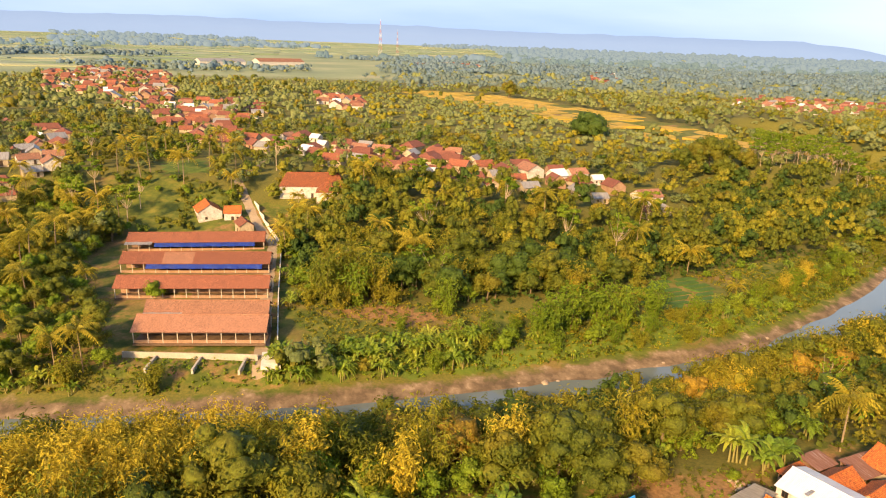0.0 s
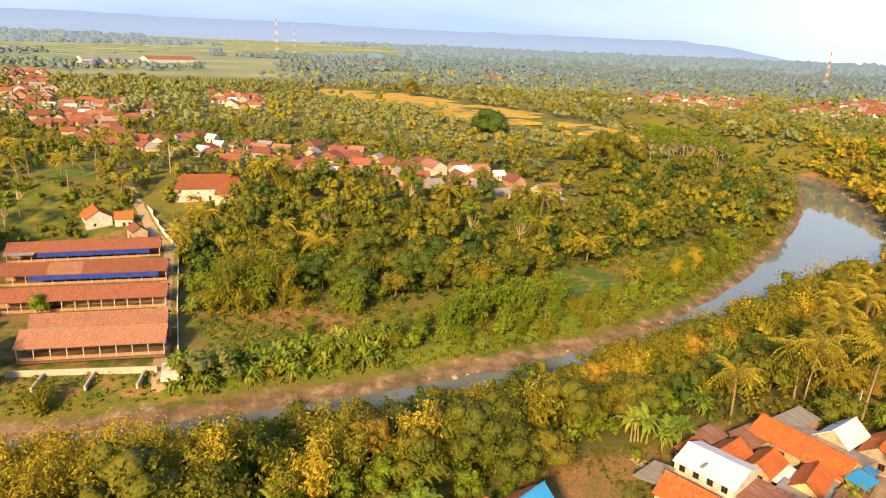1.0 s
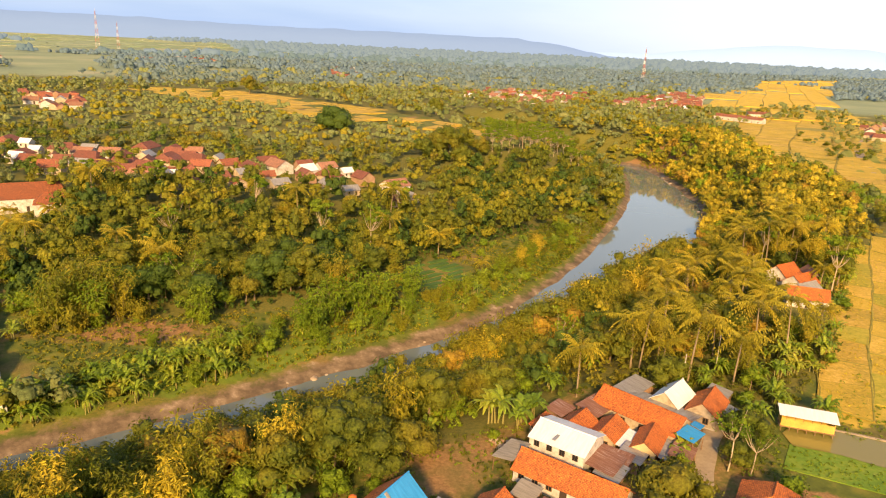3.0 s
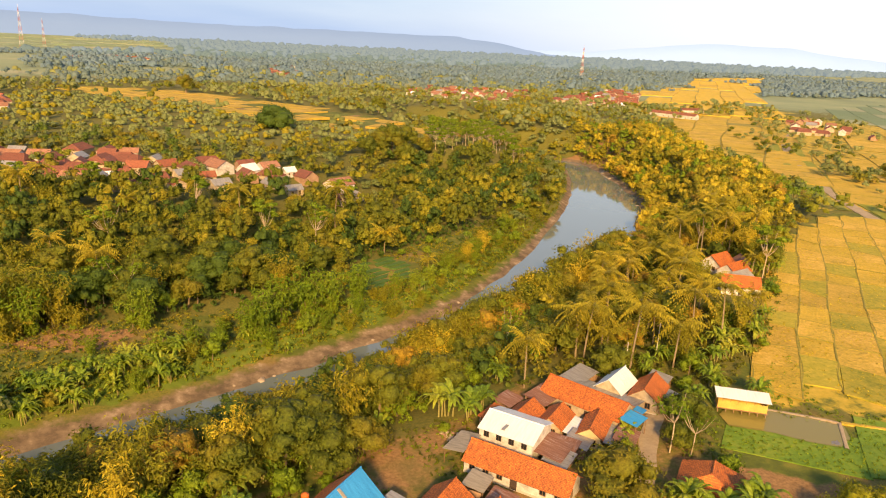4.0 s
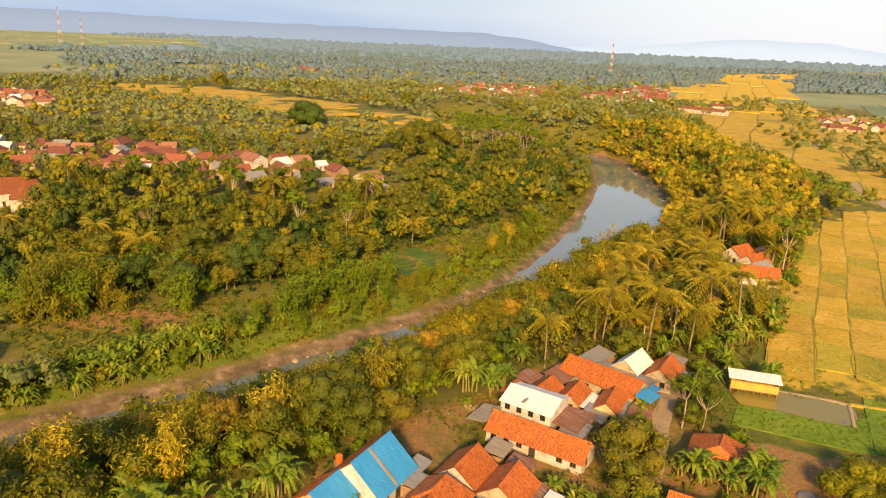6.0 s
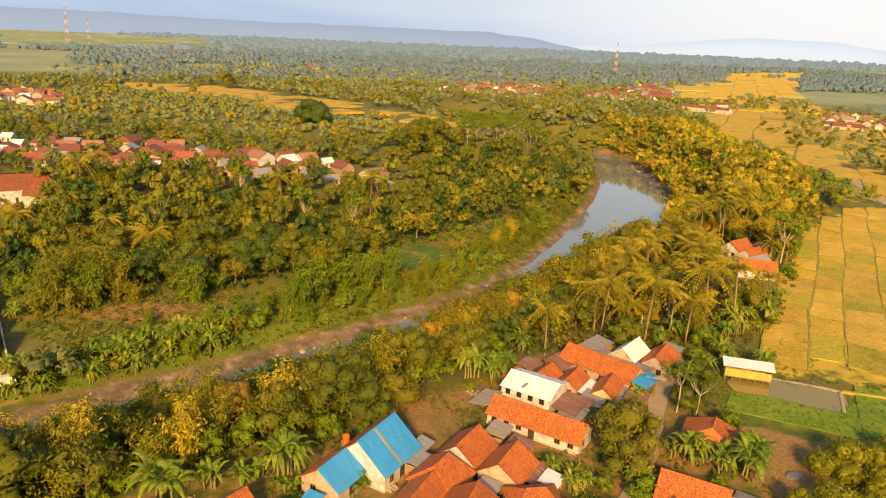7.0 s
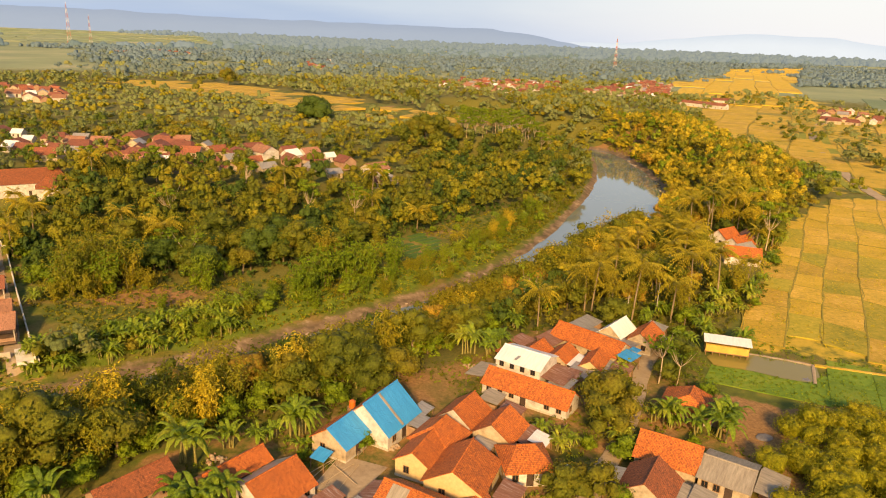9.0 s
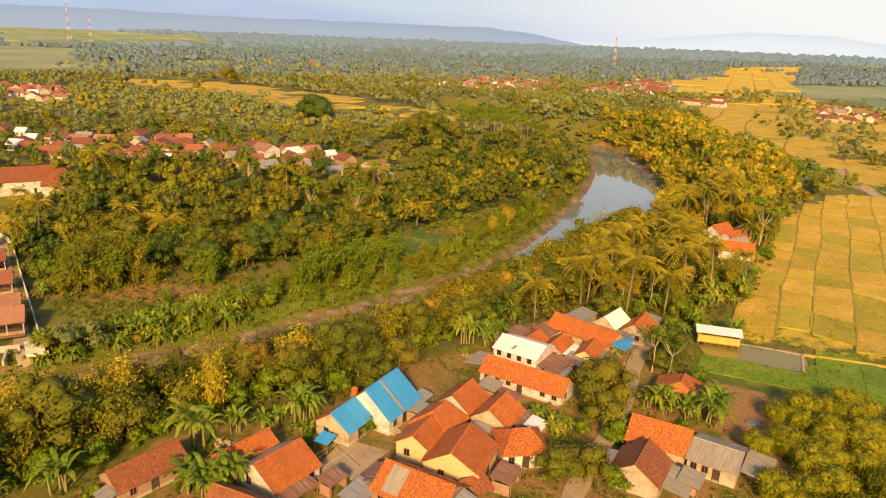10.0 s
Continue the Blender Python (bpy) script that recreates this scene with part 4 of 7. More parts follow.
# ---- the village under the drone ----
O, B_ = ORANGE_TILE, BROWN_TILE
long_house = house(49.1, 72.1, -55, 16.7, 3.1, 21.9, 24.2, O, WHITE_WALL, "long low white house with an orange clay-tile roof", openings=7)
lean_to(long_house, -8.3, 0.4, 3.1, -90, 8, 6.0, 3.6, CEMENT_SHEET, "grey cement-sheet lean-to roof")
wh = house(52.4, 79.6, -55, 9.4, 4.1, 24.3, 25.7, WHITE_SHEET, WHITE_WALL, "two-storey white house with a white sheet-metal roof", openings=0, over=0.35)
for k in range(4):
    window(wh, pose(-3.2 + k * 2.1, -3.75, 3.6, 0, 0, 180), 0.8, 1.0, DARK_WOOD)
bm = bmesh.new()
box_into(bm, -0.6, -2.6, 5.02, 0.5, 2.0, 0.1, pose(0, 0, 0, 0, 0, 0))
part("roof_light", bm, GREY_SHEET, wh, "grey strip let into the white roof")
lean_to(wh, 4.4, 0, 3.0, 90, 6, 6.5, 4.5, RUST_SHEET, "patched rusty sheet roof", False)
lean_to(wh, 6.0, -1.5, 2.6, 90, 5, 5.0, 4.0, GREY_SHEET, "patched grey sheet roof", False)
big = house(70.2, 85.1, -65, 15.5, 3.5, 22.6, 24.8, O, CREAM_WALL, "long house with a bright orange clay-tile roof", hip=0)
lean_to(big, 0, 3.4, 2.8, 180, 6, 15, 4.0, GREY_SHEET, "grey sheet roof behind the tiles", False)
lean_to(big, 7.7, -1.4, 3.5, 90, 6, 4.2, 3.2, BLUE_SHEET, "bright blue sheet awning")
lean_to(big, 7.8, 2.4, 3.2, 90, 6, 1.8, 1.8, BLUE_SHEET, "small bright blue sheet awning", False)
house(56.8, 84.6, 31, 7.8, 2.6, 22.3, 24.1, O, CREAM_WALL, "small house with an orange tile roof and pale gable", openings=2)
c2 = house(61.6, 82.0, 35, 6.6, 2.4, 22.3, 23.9, O, CREAM_WALL, "small house with orange tiles and a white sheet annex", openings=2)
lean_to(c2, 0, -2.3, 2.2, 0, 10, 6.0, 2.8, WHITE_SHEET, "white sheet annex roof", False)
c3 = house(66.0, 77.4, 40, 7.2, 2.3, 22.3, 23.9, O, YELLOW_WALL, "small yellow house with an orange tile roof", openings=2)
lean_to(c3, 0, -2.2, 2.1, 0, 12, 6.6, 2.8, GREY_SHEET, "grey and rusty sheet annex roof", False)
house(78.9, 88.2, 28, 7.6, 2.8, 22.6, 24.8, WHITE_SHEET, CREAM_WALL, "house with a white sheet roof and woven wooden gable", openings=2)
bk = house(83.0, 84.0, 35, 8.4, 2.9, 22.5, 24.6, O, CREAM_WALL, "house with rust-orange tiles and a wooden gable", openings=2)
lean_to(bk, 0, -2.8, 2.3, 0, 14, 7.0, 3.0, GREY_SHEET, "grey sheet lean-to roof", False)
bl = house(21.5, 71.1, -142, 9.4, 4.9, 22.6, 26.8, BLUE_SHEET, WHITE_WALL, "tall white house with a bright blue sheet roof", openings=3, front=1, back_roof=O)
bm = bmesh.new()
box_into(bm, 0.4, 0, 0, 0.5, 6.2, 0.05)
strip = part("roof_seam", bm, CEMENT_SHEET, bl, "worn pale strip between two blue sheets")
strip.matrix_basis = pose(0.2, 2.35, 26.8 - on_ground(21.5, 71.1) - 1.95, -40.5, 0, 0)
b2 = house(14.4, 68.2, -142, 6.6, 3.6, 22.4, 24.9, BLUE_SHEET, CREAM_WALL, "cream house with blue sheet over orange tiles", openings=3, front=1, back_roof=O)
lean_to(b2, 4.2, 0.6, 2.3, 90, 14, 2.6, 2.4, BLUE_SHEET, "small blue sheet awning")
lean_to(bl, -5.6, 3.0, 2.6, 180, 10, 4.0, 2.6, GREY_SHEET, "small grey sheet roof")
o1 = house(2.8, 59.3, -149, 8.6, 4.4, 22.0, 24.7, O, WHITE_WALL, "house with speckled orange tiles and a grey sheet porch", openings=3, front=1, back_roof=GREY_SHEET)
lean_to(o1, 1.2, 4.2, 2.0, 180, 10, 5.6, 2.4, RUST_SHEET, "patched sheet porch roof")
house(-1.6, 64.6, -150, 10, 2.4, 22.2, 23.8, O, BRICK_WALL, "narrow outbuilding with an orange tile roof", openings=0, front=1, back_roof=RUST_SHEET, name="outbuilding")
house(-3.0, 52.0, -46, 9.0, 3.2, 22.2, 24.3, B_, BRICK_WALL, "brick house with a rust-brown tile roof", openings=3)
o2 = house(-14.5, 64.8, -151, 10.4, 3.1, 22.2, 24.3, B_, BRICK_WALL, "old brick house with a dull red-brown tile roof", openings=3, front=1)
lean_to(o2, 5.0, 1.0, 2.0, 90, 10, 3.0, 2.0, GREY_SHEET, "small rusty sheet porch")
house(28.4, 63.0, -143, 7.0, 3.8, 22.5, 25.1, O, CREAM_WALL, "house with a bright orange hipped tile roof", openings=3, front=1, hip=1.6)
house(34.4, 67.6, -143, 7.2, 3.4, 22.5, 25.0, O, WHITE_WALL, "house with a worn orange tile roof", openings=3, front=1)
oc = house(38.2, 62.0, -141, 7.2, 3.6, 22.3, 24.8, O, CREAM_WALL, "cream house with orange tiles and a timbered gable", openings=3, front=1)
lean_to(oc, -1.2, 3.5, 2.3, 180, 16, 5.6, 2.6, RUST_SHEET, "dull purple-brown sheet lean-to roof")
od = house(38.0, 53.6, -14, 7.6, 3.8, 22.4, 24.6, O, WHITE_WALL, "white house with an orange hipped roof and white ridge tiles", openings=3, hip=2.4)
lean_to(od, 4.2, -2.4, 2.3, 60, 14, 3.4, 2.4, WHITE_SHEET, "white sheet porch roof")
ye = house(28.0, 53.4, -133, 9.0, 4.6, 22.6, 25.3, O, YELLOW_WALL, "cream-yellow house with orange tiles and red doors", openings=3, front=1)
lean_to(ye, 4.3, 3.2, 2.4, 140, 22, 4.2, 3.0, B_, "tiled porch roof with a white edge")
house(24.2, 59.2, -137, 7.0, 3.2, 22.6, 24.7, O, YELLOW_WALL, "yellow house with a worn orange tile roof", openings=3, front=-1, back_roof=O)
wn_ = house(19.8, 48.4, -52, 11.2, 4.2, 22.0, 24.6, O, BRICK_WALL, "house with orange tiles patched with grey sheets", openings=4)
slab("roof_patch", wn_, CEMENT_SHEET, sloped(-2.6, -0.3, 4.62, 0, 32), 2.6, 4.0, 0.03, "grey cement sheet over the tiles")
lean_to(wn_, -5.6, -0.5, 3.0, -90, 22, 5.4, 3.4, RUST_SHEET, "rusty patched sheet lean-to")
lean_to(wn_, 5.6, -0.5, 3.2, 90, 20, 5.0, 2.4, GREY_SHEET, "grey sheet lean-to")
e1 = house(59.8, 48.2, -51, 9.4, 4.3, 22.2, 24.6, O, CREAM_WALL, "house with a vivid orange tile roof beside the lane", openings=4)
e2 = house(64.6, 41.2, -55, 7.4, 4.4, 22.4, 23.8, CEMENT_SHEET, CREAM_WALL, "low cream house with a grey cement-sheet roof", openings=4)
lean_to(e2, 3.8, -0.4, 2.8, 90, 6, 6.5, 3.0, CEMENT_SHEET, "grey cement-sheet side roof")
e3 = house(51.5, 42.4, -143, 7.9, 3.9, 22.2, 24.8, B_, CREAM_WALL, "cream house with a red-brown tile roof and pale gable", openings=3, front=1)
lean_to(e3, 0, 3.8, 2.3, 180, 8, 6.6, 3.6, CEMENT_SHEET, "pale grey sheet lean-to roof")
lean_to(e3, 1.0, -3.8, 2.4, 0, 8, 6.0, 1.6, GREY_SHEET, "narrow grey sheet eave")
house(73.6, 59.6, -142, 7.0, 4.6, 22.0, 24.3, O, BRICK_WALL, "square house with weathered orange tiles among bananas", openings=3, front=1, hip=1.6)
house(159.0, 141.5, 13, 8.6, 3.6, 22.6, 25.4, O, WHITE_WALL, "white house with orange tiles at the rice fields", openings=3)
house(157.5, 134.0, 13, 8.6, 3.4, 22.6, 25.0, O, WHITE_WALL, "white house with orange tiles at the rice fields", openings=3)
house(154.5, 129.5, 10, 8.0, 3.0, 22.2, 24.2, GREY_SHEET, WHITE_WALL, "small house with a pale grey sheet roof", openings=2)
house(166.5, 139.0, 60, 7.0, 3.0, 22.2, 24.4, RUST_SHEET, BRICK_WALL, "brick outbuilding with a brown sheet roof", openings=1, name="outbuilding")
HOUSE_SPOTS.extend([(150, 127, 8), (143, 118, 8), (150, 136, 7), (136, 112, 5), (153, 129, 8)])
house(149.5, 124.6, -38, 10.5, 3.4, 22.4, 24.8, O, WHITE_WALL, "white house with orange tiles at the rice fields", openings=3)


def shed(x, y, angle, lx, ly, z, pitch, mat, label, wall=BRICK_WALL):
    """A lean-to shed of its own: one sloping sheet over posts and a back wall."""
    g = on_ground(x, y)
    h = thing("shed", pose(x, y, g, 0, 0, angle), label, "shed", "village sheds")
    HOUSE_SPOTS.append((x, y, max(lx, ly) / 2 + 0.6))
    slab("roof", h, mat, sloped(0, ly / 2, z - g, 0, pitch), lx, ly, 0.06)
    bm = bmesh.new()
    box_into(bm, 0, ly / 2 - 0.4, (z - g) / 2 - 0.25, lx - 0.5, 0.12, z - g)
    part("back_wall", bm, wall, h)
    for sx in (-1, 1):
        bm = bmesh.new()
        box_into(bm, sx * (lx / 2 - 0.3), 0, (z - g) / 2 - 0.55, 0.1, ly - 0.9, z - g - 0.5)
        part("side_wall", bm, wall, h)
        bm = bmesh.new()
        box_into(bm, sx * (lx / 2 - 0.35), -ly / 2 + 0.25, 0.85, 0.12, 0.12, 2.0)
        part("post", bm, WOOD, h)
    return h


SHEET_G, SHEET_R, SHEET_C = "low shed under a patched grey metal sheet roof", "low shed under a rusty sheet-metal roof", "low shed under grey cement sheets"
for x, y, a, lx, ly, z, mat, txt in ((64.5, 89.5, 25, 7.5, 4.6, 22.9, RUST_SHEET, SHEET_R), (74.5, 93.5, 25, 8.0, 4.2, 23.0, GREY_SHEET, SHEET_G), (57.6, 75.6, -55, 6.5, 4.6, 22.6, RUST_SHEET, SHEET_R),
                                     (61.8, 75.4, 35, 5.0, 4.0, 22.5, GREY_SHEET, SHEET_G), (69.6, 73.6, 38, 5.0, 3.6, 22.5, RUST_SHEET, SHEET_R),
                                     (88.4, 87.4, 32, 5.2, 4.0, 22.8, GREY_SHEET, SHEET_G), (52.8, 86.6, 30, 5.5, 3.8, 22.7, O, "small outbuilding with an orange tile roof"), (57.4, 90.2, 28, 4.6, 3.6, 22.8, RUST_SHEET, SHEET_R),
                                     (42.6, 66.6, 38, 4.6, 3.8, 22.5, RUST_SHEET, SHEET_R), (33.2, 58.4, 40, 4.8, 3.2, 22.6, GREY_SHEET, SHEET_G), (43.0, 57.6, 36, 3.6, 3.0, 22.4, WHITE_SHEET, "low shed under pale new metal sheets"),
                                     (32.4, 47.4, 42, 4.6, 3.4, 22.5, RUST_SHEET, SHEET_R), (26.6, 68.6, 38, 3.8, 3.2, 22.6, GREY_SHEET, SHEET_G), (41.6, 71.4, 40, 4.2, 3.4, 22.6, CEMENT_SHEET, SHEET_C),
                                     (12.0, 50.4, 38, 5.0, 3.6, 22.4, GREY_SHEET, SHEET_G), (9.4, 54.6, 30, 3.6, 2.8, 22.3, RUST_SHEET, SHEET_R), (69.4, 37.4, 35, 4.6, 3.8, 22.5, CEMENT_SHEET, SHEET_C), (57.0, 38.0, 35, 4.2, 3.2, 22.4, CEMENT_SHEET, SHEET_C)):
    shed(x, y, a, lx, ly, z, 7, mat, txt)


def pond_hut():
    """A stilted bamboo hut over the fish pond."""
    g = 20.0
    h = thing("pond_hut", pose(97.0, 75.6, g, 0, 0, -38), "yellow woven-bamboo hut on stilts with a pale sheet roof", "hut")
    HOUSE_SPOTS.append((97, 75.6, 6))
    slab("roof", h, WHITE_SHEET, sloped(0, 1.5, 3.75, 0, 10), 9.2, 3.3, 0.06, "pale blue-white sheet roof")
    for sy, z0, z1 in ((-1.25, 1.0, 2.5), (1.25, 1.0, 3.4)):
        bm = bmesh.new()
        box_into(bm, 0, sy, (z0 + z1) / 2, 8.2, 0.08, z1 - z0)
        part("wall_panel", bm, WOVEN, h)
    for sx in (-4.1, 4.1):
        bm = bmesh.new()
        box_into(bm, sx, 0, 1.9, 0.08, 2.5, 1.8)
        part("wall_panel", bm, WOVEN, h)
    bm = bmesh.new()
    box_into(bm, 0, 0, 0.95, 8.6, 2.9, 0.12)
    part("deck", bm, WOOD, h)
    for k in range(7):
        for sy in (-1.3, 1.3):
            bm = bmesh.new()
            box_into(bm, -4.0 + k * 1.33, sy, 0.3, 0.12, 0.12, 1.6)
            part("stilt", bm, WOOD, h)
    for k in range(6):
        bm = bmesh.new()
        box_into(bm, -3.4 + k * 1.33, -1.31, 2.75, 0.07, 0.07, 0.9)
        part("post", bm, WOOD, h)


pond_hut()


# ---- barns ----
def barn(ax, ay, bx, by, eave, ridge, half, tile, label, posts=10, tarp=None, sheet=0.0):
    """An open-sided barn: tiled roof over rows of posts and a low wall."""
    x, y, ang = (ax + bx) / 2, (ay + by) / 2, math.degrees(math.atan2(by - ay, bx - ax))
    L = math.hypot(bx - ax, by - ay)
    g = 6.0
    h = thing("barn", pose(x, y, g, 0, 0, ang), label, "barn", "farm barns")
    HOUSE_SPOTS.append((x, y, half + 4))
    for k in (-0.45, -0.3, -0.15, 0.15, 0.3, 0.45):
        a = radians(ang)
        HOUSE_SPOTS.append((x + math.cos(a) * L * k, y + math.sin(a) * L * k, half + 5))
    top, low_ = ridge - g, eave - g
    run, pitch = math.hypot(half, top - low_), math.degrees(math.atan2(top - low_, half))
    slab("roof_slope", h, tile, sloped(0, 0, top, 0, pitch), L, run)
    slab("roof_slope", h, tile, sloped(0, 0, top, 180, pitch), L, run)
    bm = bmesh.new()
    bmesh.ops.create_cone(bm, segments=8, radius1=0.14, radius2=0.14, depth=L, cap_ends=True, matrix=Matrix.Translation((0, 0, top + 0.03)) @ Matrix.Rotation(math.pi / 2, 4, "Y"))
    part("ridge_cap", bm, tile, h)
    bm = bmesh.new()
    box_into(bm, 0, 0, -0.1, L - 0.6, 2 * half - 0.4, 0.5)
    part("floor", bm, FLOOR_DARK, h)
    for sy in (-1, 1):
        bm = bmesh.new()
        box_into(bm, 0, sy * (half - 0.75), 0.55, L - 0.9, 0.15, 0.9)
        part("low_wall", bm, BRICK_WALL, h)
        bm = bmesh.new()
        box_into(bm, 0, sy * (half - 0.75), low_ - 0.25, L - 0.8, 0.14, 0.3)
        part("beam", bm, WOOD, h)
        for k in range(posts + 1):
            bm = bmesh.new()
            box_into(bm, -L / 2 + 0.5 + (L - 1.0) * k / posts, sy * (half - 0.75), low_ / 2, 0.22, 0.22, low_)
            part("post", bm, CONCRETE, h)
    bm = bmesh.new()
    box_into(bm, 0, 0.4, low_ / 2, L - 1.2, 0.12, low_)
    part("inner_wall", bm, BRICK_WALL, h)
    if tarp:
        a, b = tarp
        bm = bmesh.new()
        n = 40
        rows = [[bm.verts.new((a + (b - a) * i / n, -half + 0.1 - 0.5 * j - 0.06 * math.sin(i * 1.3) * j, low_ - 0.12 - j * 0.6 + 0.05 * math.sin(i * 0.9 + j))) for i in range(n + 1)] for j in range(3)]
        for r0, r1 in zip(rows[:-1], rows[1:]):
            for i in range(n):
                bm.faces.new((r0[i], r0[i + 1], r1[i + 1], r1[i]))
        bmesh.ops.solidify(bm, geom=bm.faces[:], thickness=0.03)
        part("tarpaulin", bm, TARP, h, "bright blue tarpaulin hung under the eaves")
    if tarp and tarp[1] > 20:
        slab("roof_patch", h, PINK_TILE, sloped(-5.5, -0.25, top - 0.02, 0, pitch), 9.5, run - 0.3, 0.05, "newer orange tiles let into the old roof")
    if sheet:
        slab("roof_patch", h, GREY_SHEET, sloped(-L / 2 + sheet / 2, -half * 0.85, low_ + 0.25, 0, 8), sheet, 2.6, 0.05, "pale sheet-metal patch")
    return h


b5 = barn(-76.5, 160.4, -43.8, 163.4, 9.4, 11.8, 5.8, PINK_TILE, "long open barn with a faded pink-orange tile roof", 9)
barn(-78.4, 170.6, -46.2, 173.8, 9.2, 11.6, 3.8, PINK_TILE, "long barn with a faded pink-orange tile roof", 9, None, 10)
barn(-94.6, 188.4, -51.0, 193.4, 9.4, 11.8, 4.8, BARN_TILE, "long barn with a dark red-brown tile roof", 13)
barn(-103.0, 210.6, -56.4, 216.4, 9.4, 11.8, 5.4, BARN_TILE, "long barn with red-brown tiles and blue tarpaulin", 13, (-15, 21))
barn(-111.0, 232.6, -64.6, 240.6, 9.4, 11.8, 5.0, BARN_TILE, "long barn with red-brown tiles and hanging blue tarpaulin", 13, (-14, 20), 9)


def ribbon(name, pts, width, material, label, category, lift=0.1, step=2.0, kind="structure"):
    """A path laid on the ground along a line."""
    p = np.array(pts, float)
    seg = np.hypot(*np.diff(p, axis=0).T)
    s = np.concatenate([[0], np.cumsum(seg)])
    u = np.linspace(0, s[-1], max(2, int(s[-1] / step)))
    c = np.stack([np.interp(u, s, p[:, 0]), np.interp(u, s, p[:, 1])], -1)
    d = np.gradient(c, axis=0)
    d /= np.hypot(*d.T)[:, None]
    nr = np.stack([-d[:, 1], d[:, 0]], -1)
    w = width / 2 * (1 + 0.08 * np.sin(u * 0.7))[:, None]
    rows = [c + nr * w * k for k in (-1, -0.4, 0.4, 1)]
    z = [height(r[:, 0], r[:, 1]) + lift + (0.04 if k in (1, 2) else 0) for k, r in enumerate(rows)]
    low_ = [np.c_[rows[0], z[0] - 0.5], np.c_[rows[3], z[3] - 0.5]]
    lines = [low_[0]] + [np.c_[r, q] for r, q in zip(rows, z)] + [low_[1]]
    n = len(u)
    v = np.concatenate(lines)
    i = np.arange(n - 1)
    f = np.concatenate([np.stack([i + k * n, i + 1 + k * n, i + 1 + (k + 1) * n, i + (k + 1) * n], -1) for k in range(5)])
    me = raw_mesh(name, v, f[:, ::-1])
    me.materials.append(material)
    return tagged(new(name, me), label, category, kind=kind)


ribbon("road", [(-42, 146), (-46, 165), (-55, 205), (-63, 245), (-78, 272), (-92, 300), (-90, 320), (-92, 350)], 3.6, PATHWAY, "worn concrete farm lane beside the barns", "road")
ribbon("lane", [(30, 28), (39.8, 42), (48.4, 49.3), (56, 55), (65, 63.7), (75.4, 74.7), (86, 84), (92, 92)], 3.0, PATHWAY, "narrow worn village lane", "lane", 0.16)
ribbon("road", [(240, 130), (279, 171), (289, 186), (311, 214), (356, 265), (420, 330), (491, 394), (560, 440)], 5.5, PATHWAY, "pale dirt road through the rice fields", "road", 0.2)


ribbon("verge", [(246, 126), (285, 167), (316, 209), (361, 260), (425, 325), (496, 389)], 6.0, GREEN_VERGE, "bright green grass verge of the dirt road", "grass", 0.24)
ribbon("verge", [(284, 190), (306, 219), (351, 270), (415, 335), (486, 399)], 4.5, GREEN_VERGE, "bright green grass verge of the dirt road", "grass", 0.24)


def yard_wall():
    pts = [(-38.2, 147.5), (-48, 190), (-58.9, 240), (-65, 254), (-80, 282)]
    w = tagged(new("yard_wall"), "whitewashed concrete wall round the farmyard", "wall", kind="structure")
    for (ax, ay), (bx, by) in zip(pts[:-1], pts[1:]):
        n = max(1, int(math.hypot(bx - ax, by - ay) / 7))
        for k in range(n):
            a, b = k / n, (k + 1) / n
            mx, my = ax + (bx - ax) * (a + b) / 2, ay + (by - ay) * (a + b) / 2
            L = math.hypot(bx - ax, by - ay) / n
            g = on_ground(mx, my)
            bm = bmesh.new()
            box_into(bm, 0, 0, 0.5, L - 0.02, 0.18, 2.4)
            box_into(bm, 0, 0, 1.74, L - 0.01, 0.28, 0.1)
            box_into(bm, L / 2, 0, 0.6, 0.26, 0.26, 2.6)
            o = part("wall_panel", bm, LIMEWASH, w)
            o.matrix_basis = pose(mx, my, g, 0, 0, math.degrees(math.atan2(by - ay, bx - ax)))
    g = on_ground(-41, 151)
    r = thing("concrete_ramp", pose(-40.6, 151.5, g, 0, 0, 12), "pale whitewashed concrete loading ramp", "ramp")
    bm = bmesh.new()
    box_into(bm, 0, 0, 0.2, 4.6, 8.4, 1.0)
    bmesh.ops.bevel(bm, geom=bm.edges[:], offset=0.05, segments=1)
    part("deck", bm, LIMEWASH, r)
    front = thing("pen_wall", pose(-60, 148.6, on_ground(-60, 150), 0, 0, 2), "long low pale concrete wall before the barn", "wall")
    for k in range(6):
        bm = bmesh.new()
        box_into(bm, -13.5 + k * 5.4, 2.5, 0.5, 5.38, 0.25, 2.0)
        part("wall_panel", bm, CONCRETE, front)
        if k % 2:
            bm = bmesh.new()
            box_into(bm, -13.5 + k * 5.4, -1.2, 0.2, 0.5, 7.0, 1.2, pose(0, 0, 0, 0, 0, 0))
            part("cross_wall", bm, CONCRETE, front)


yard_wall()

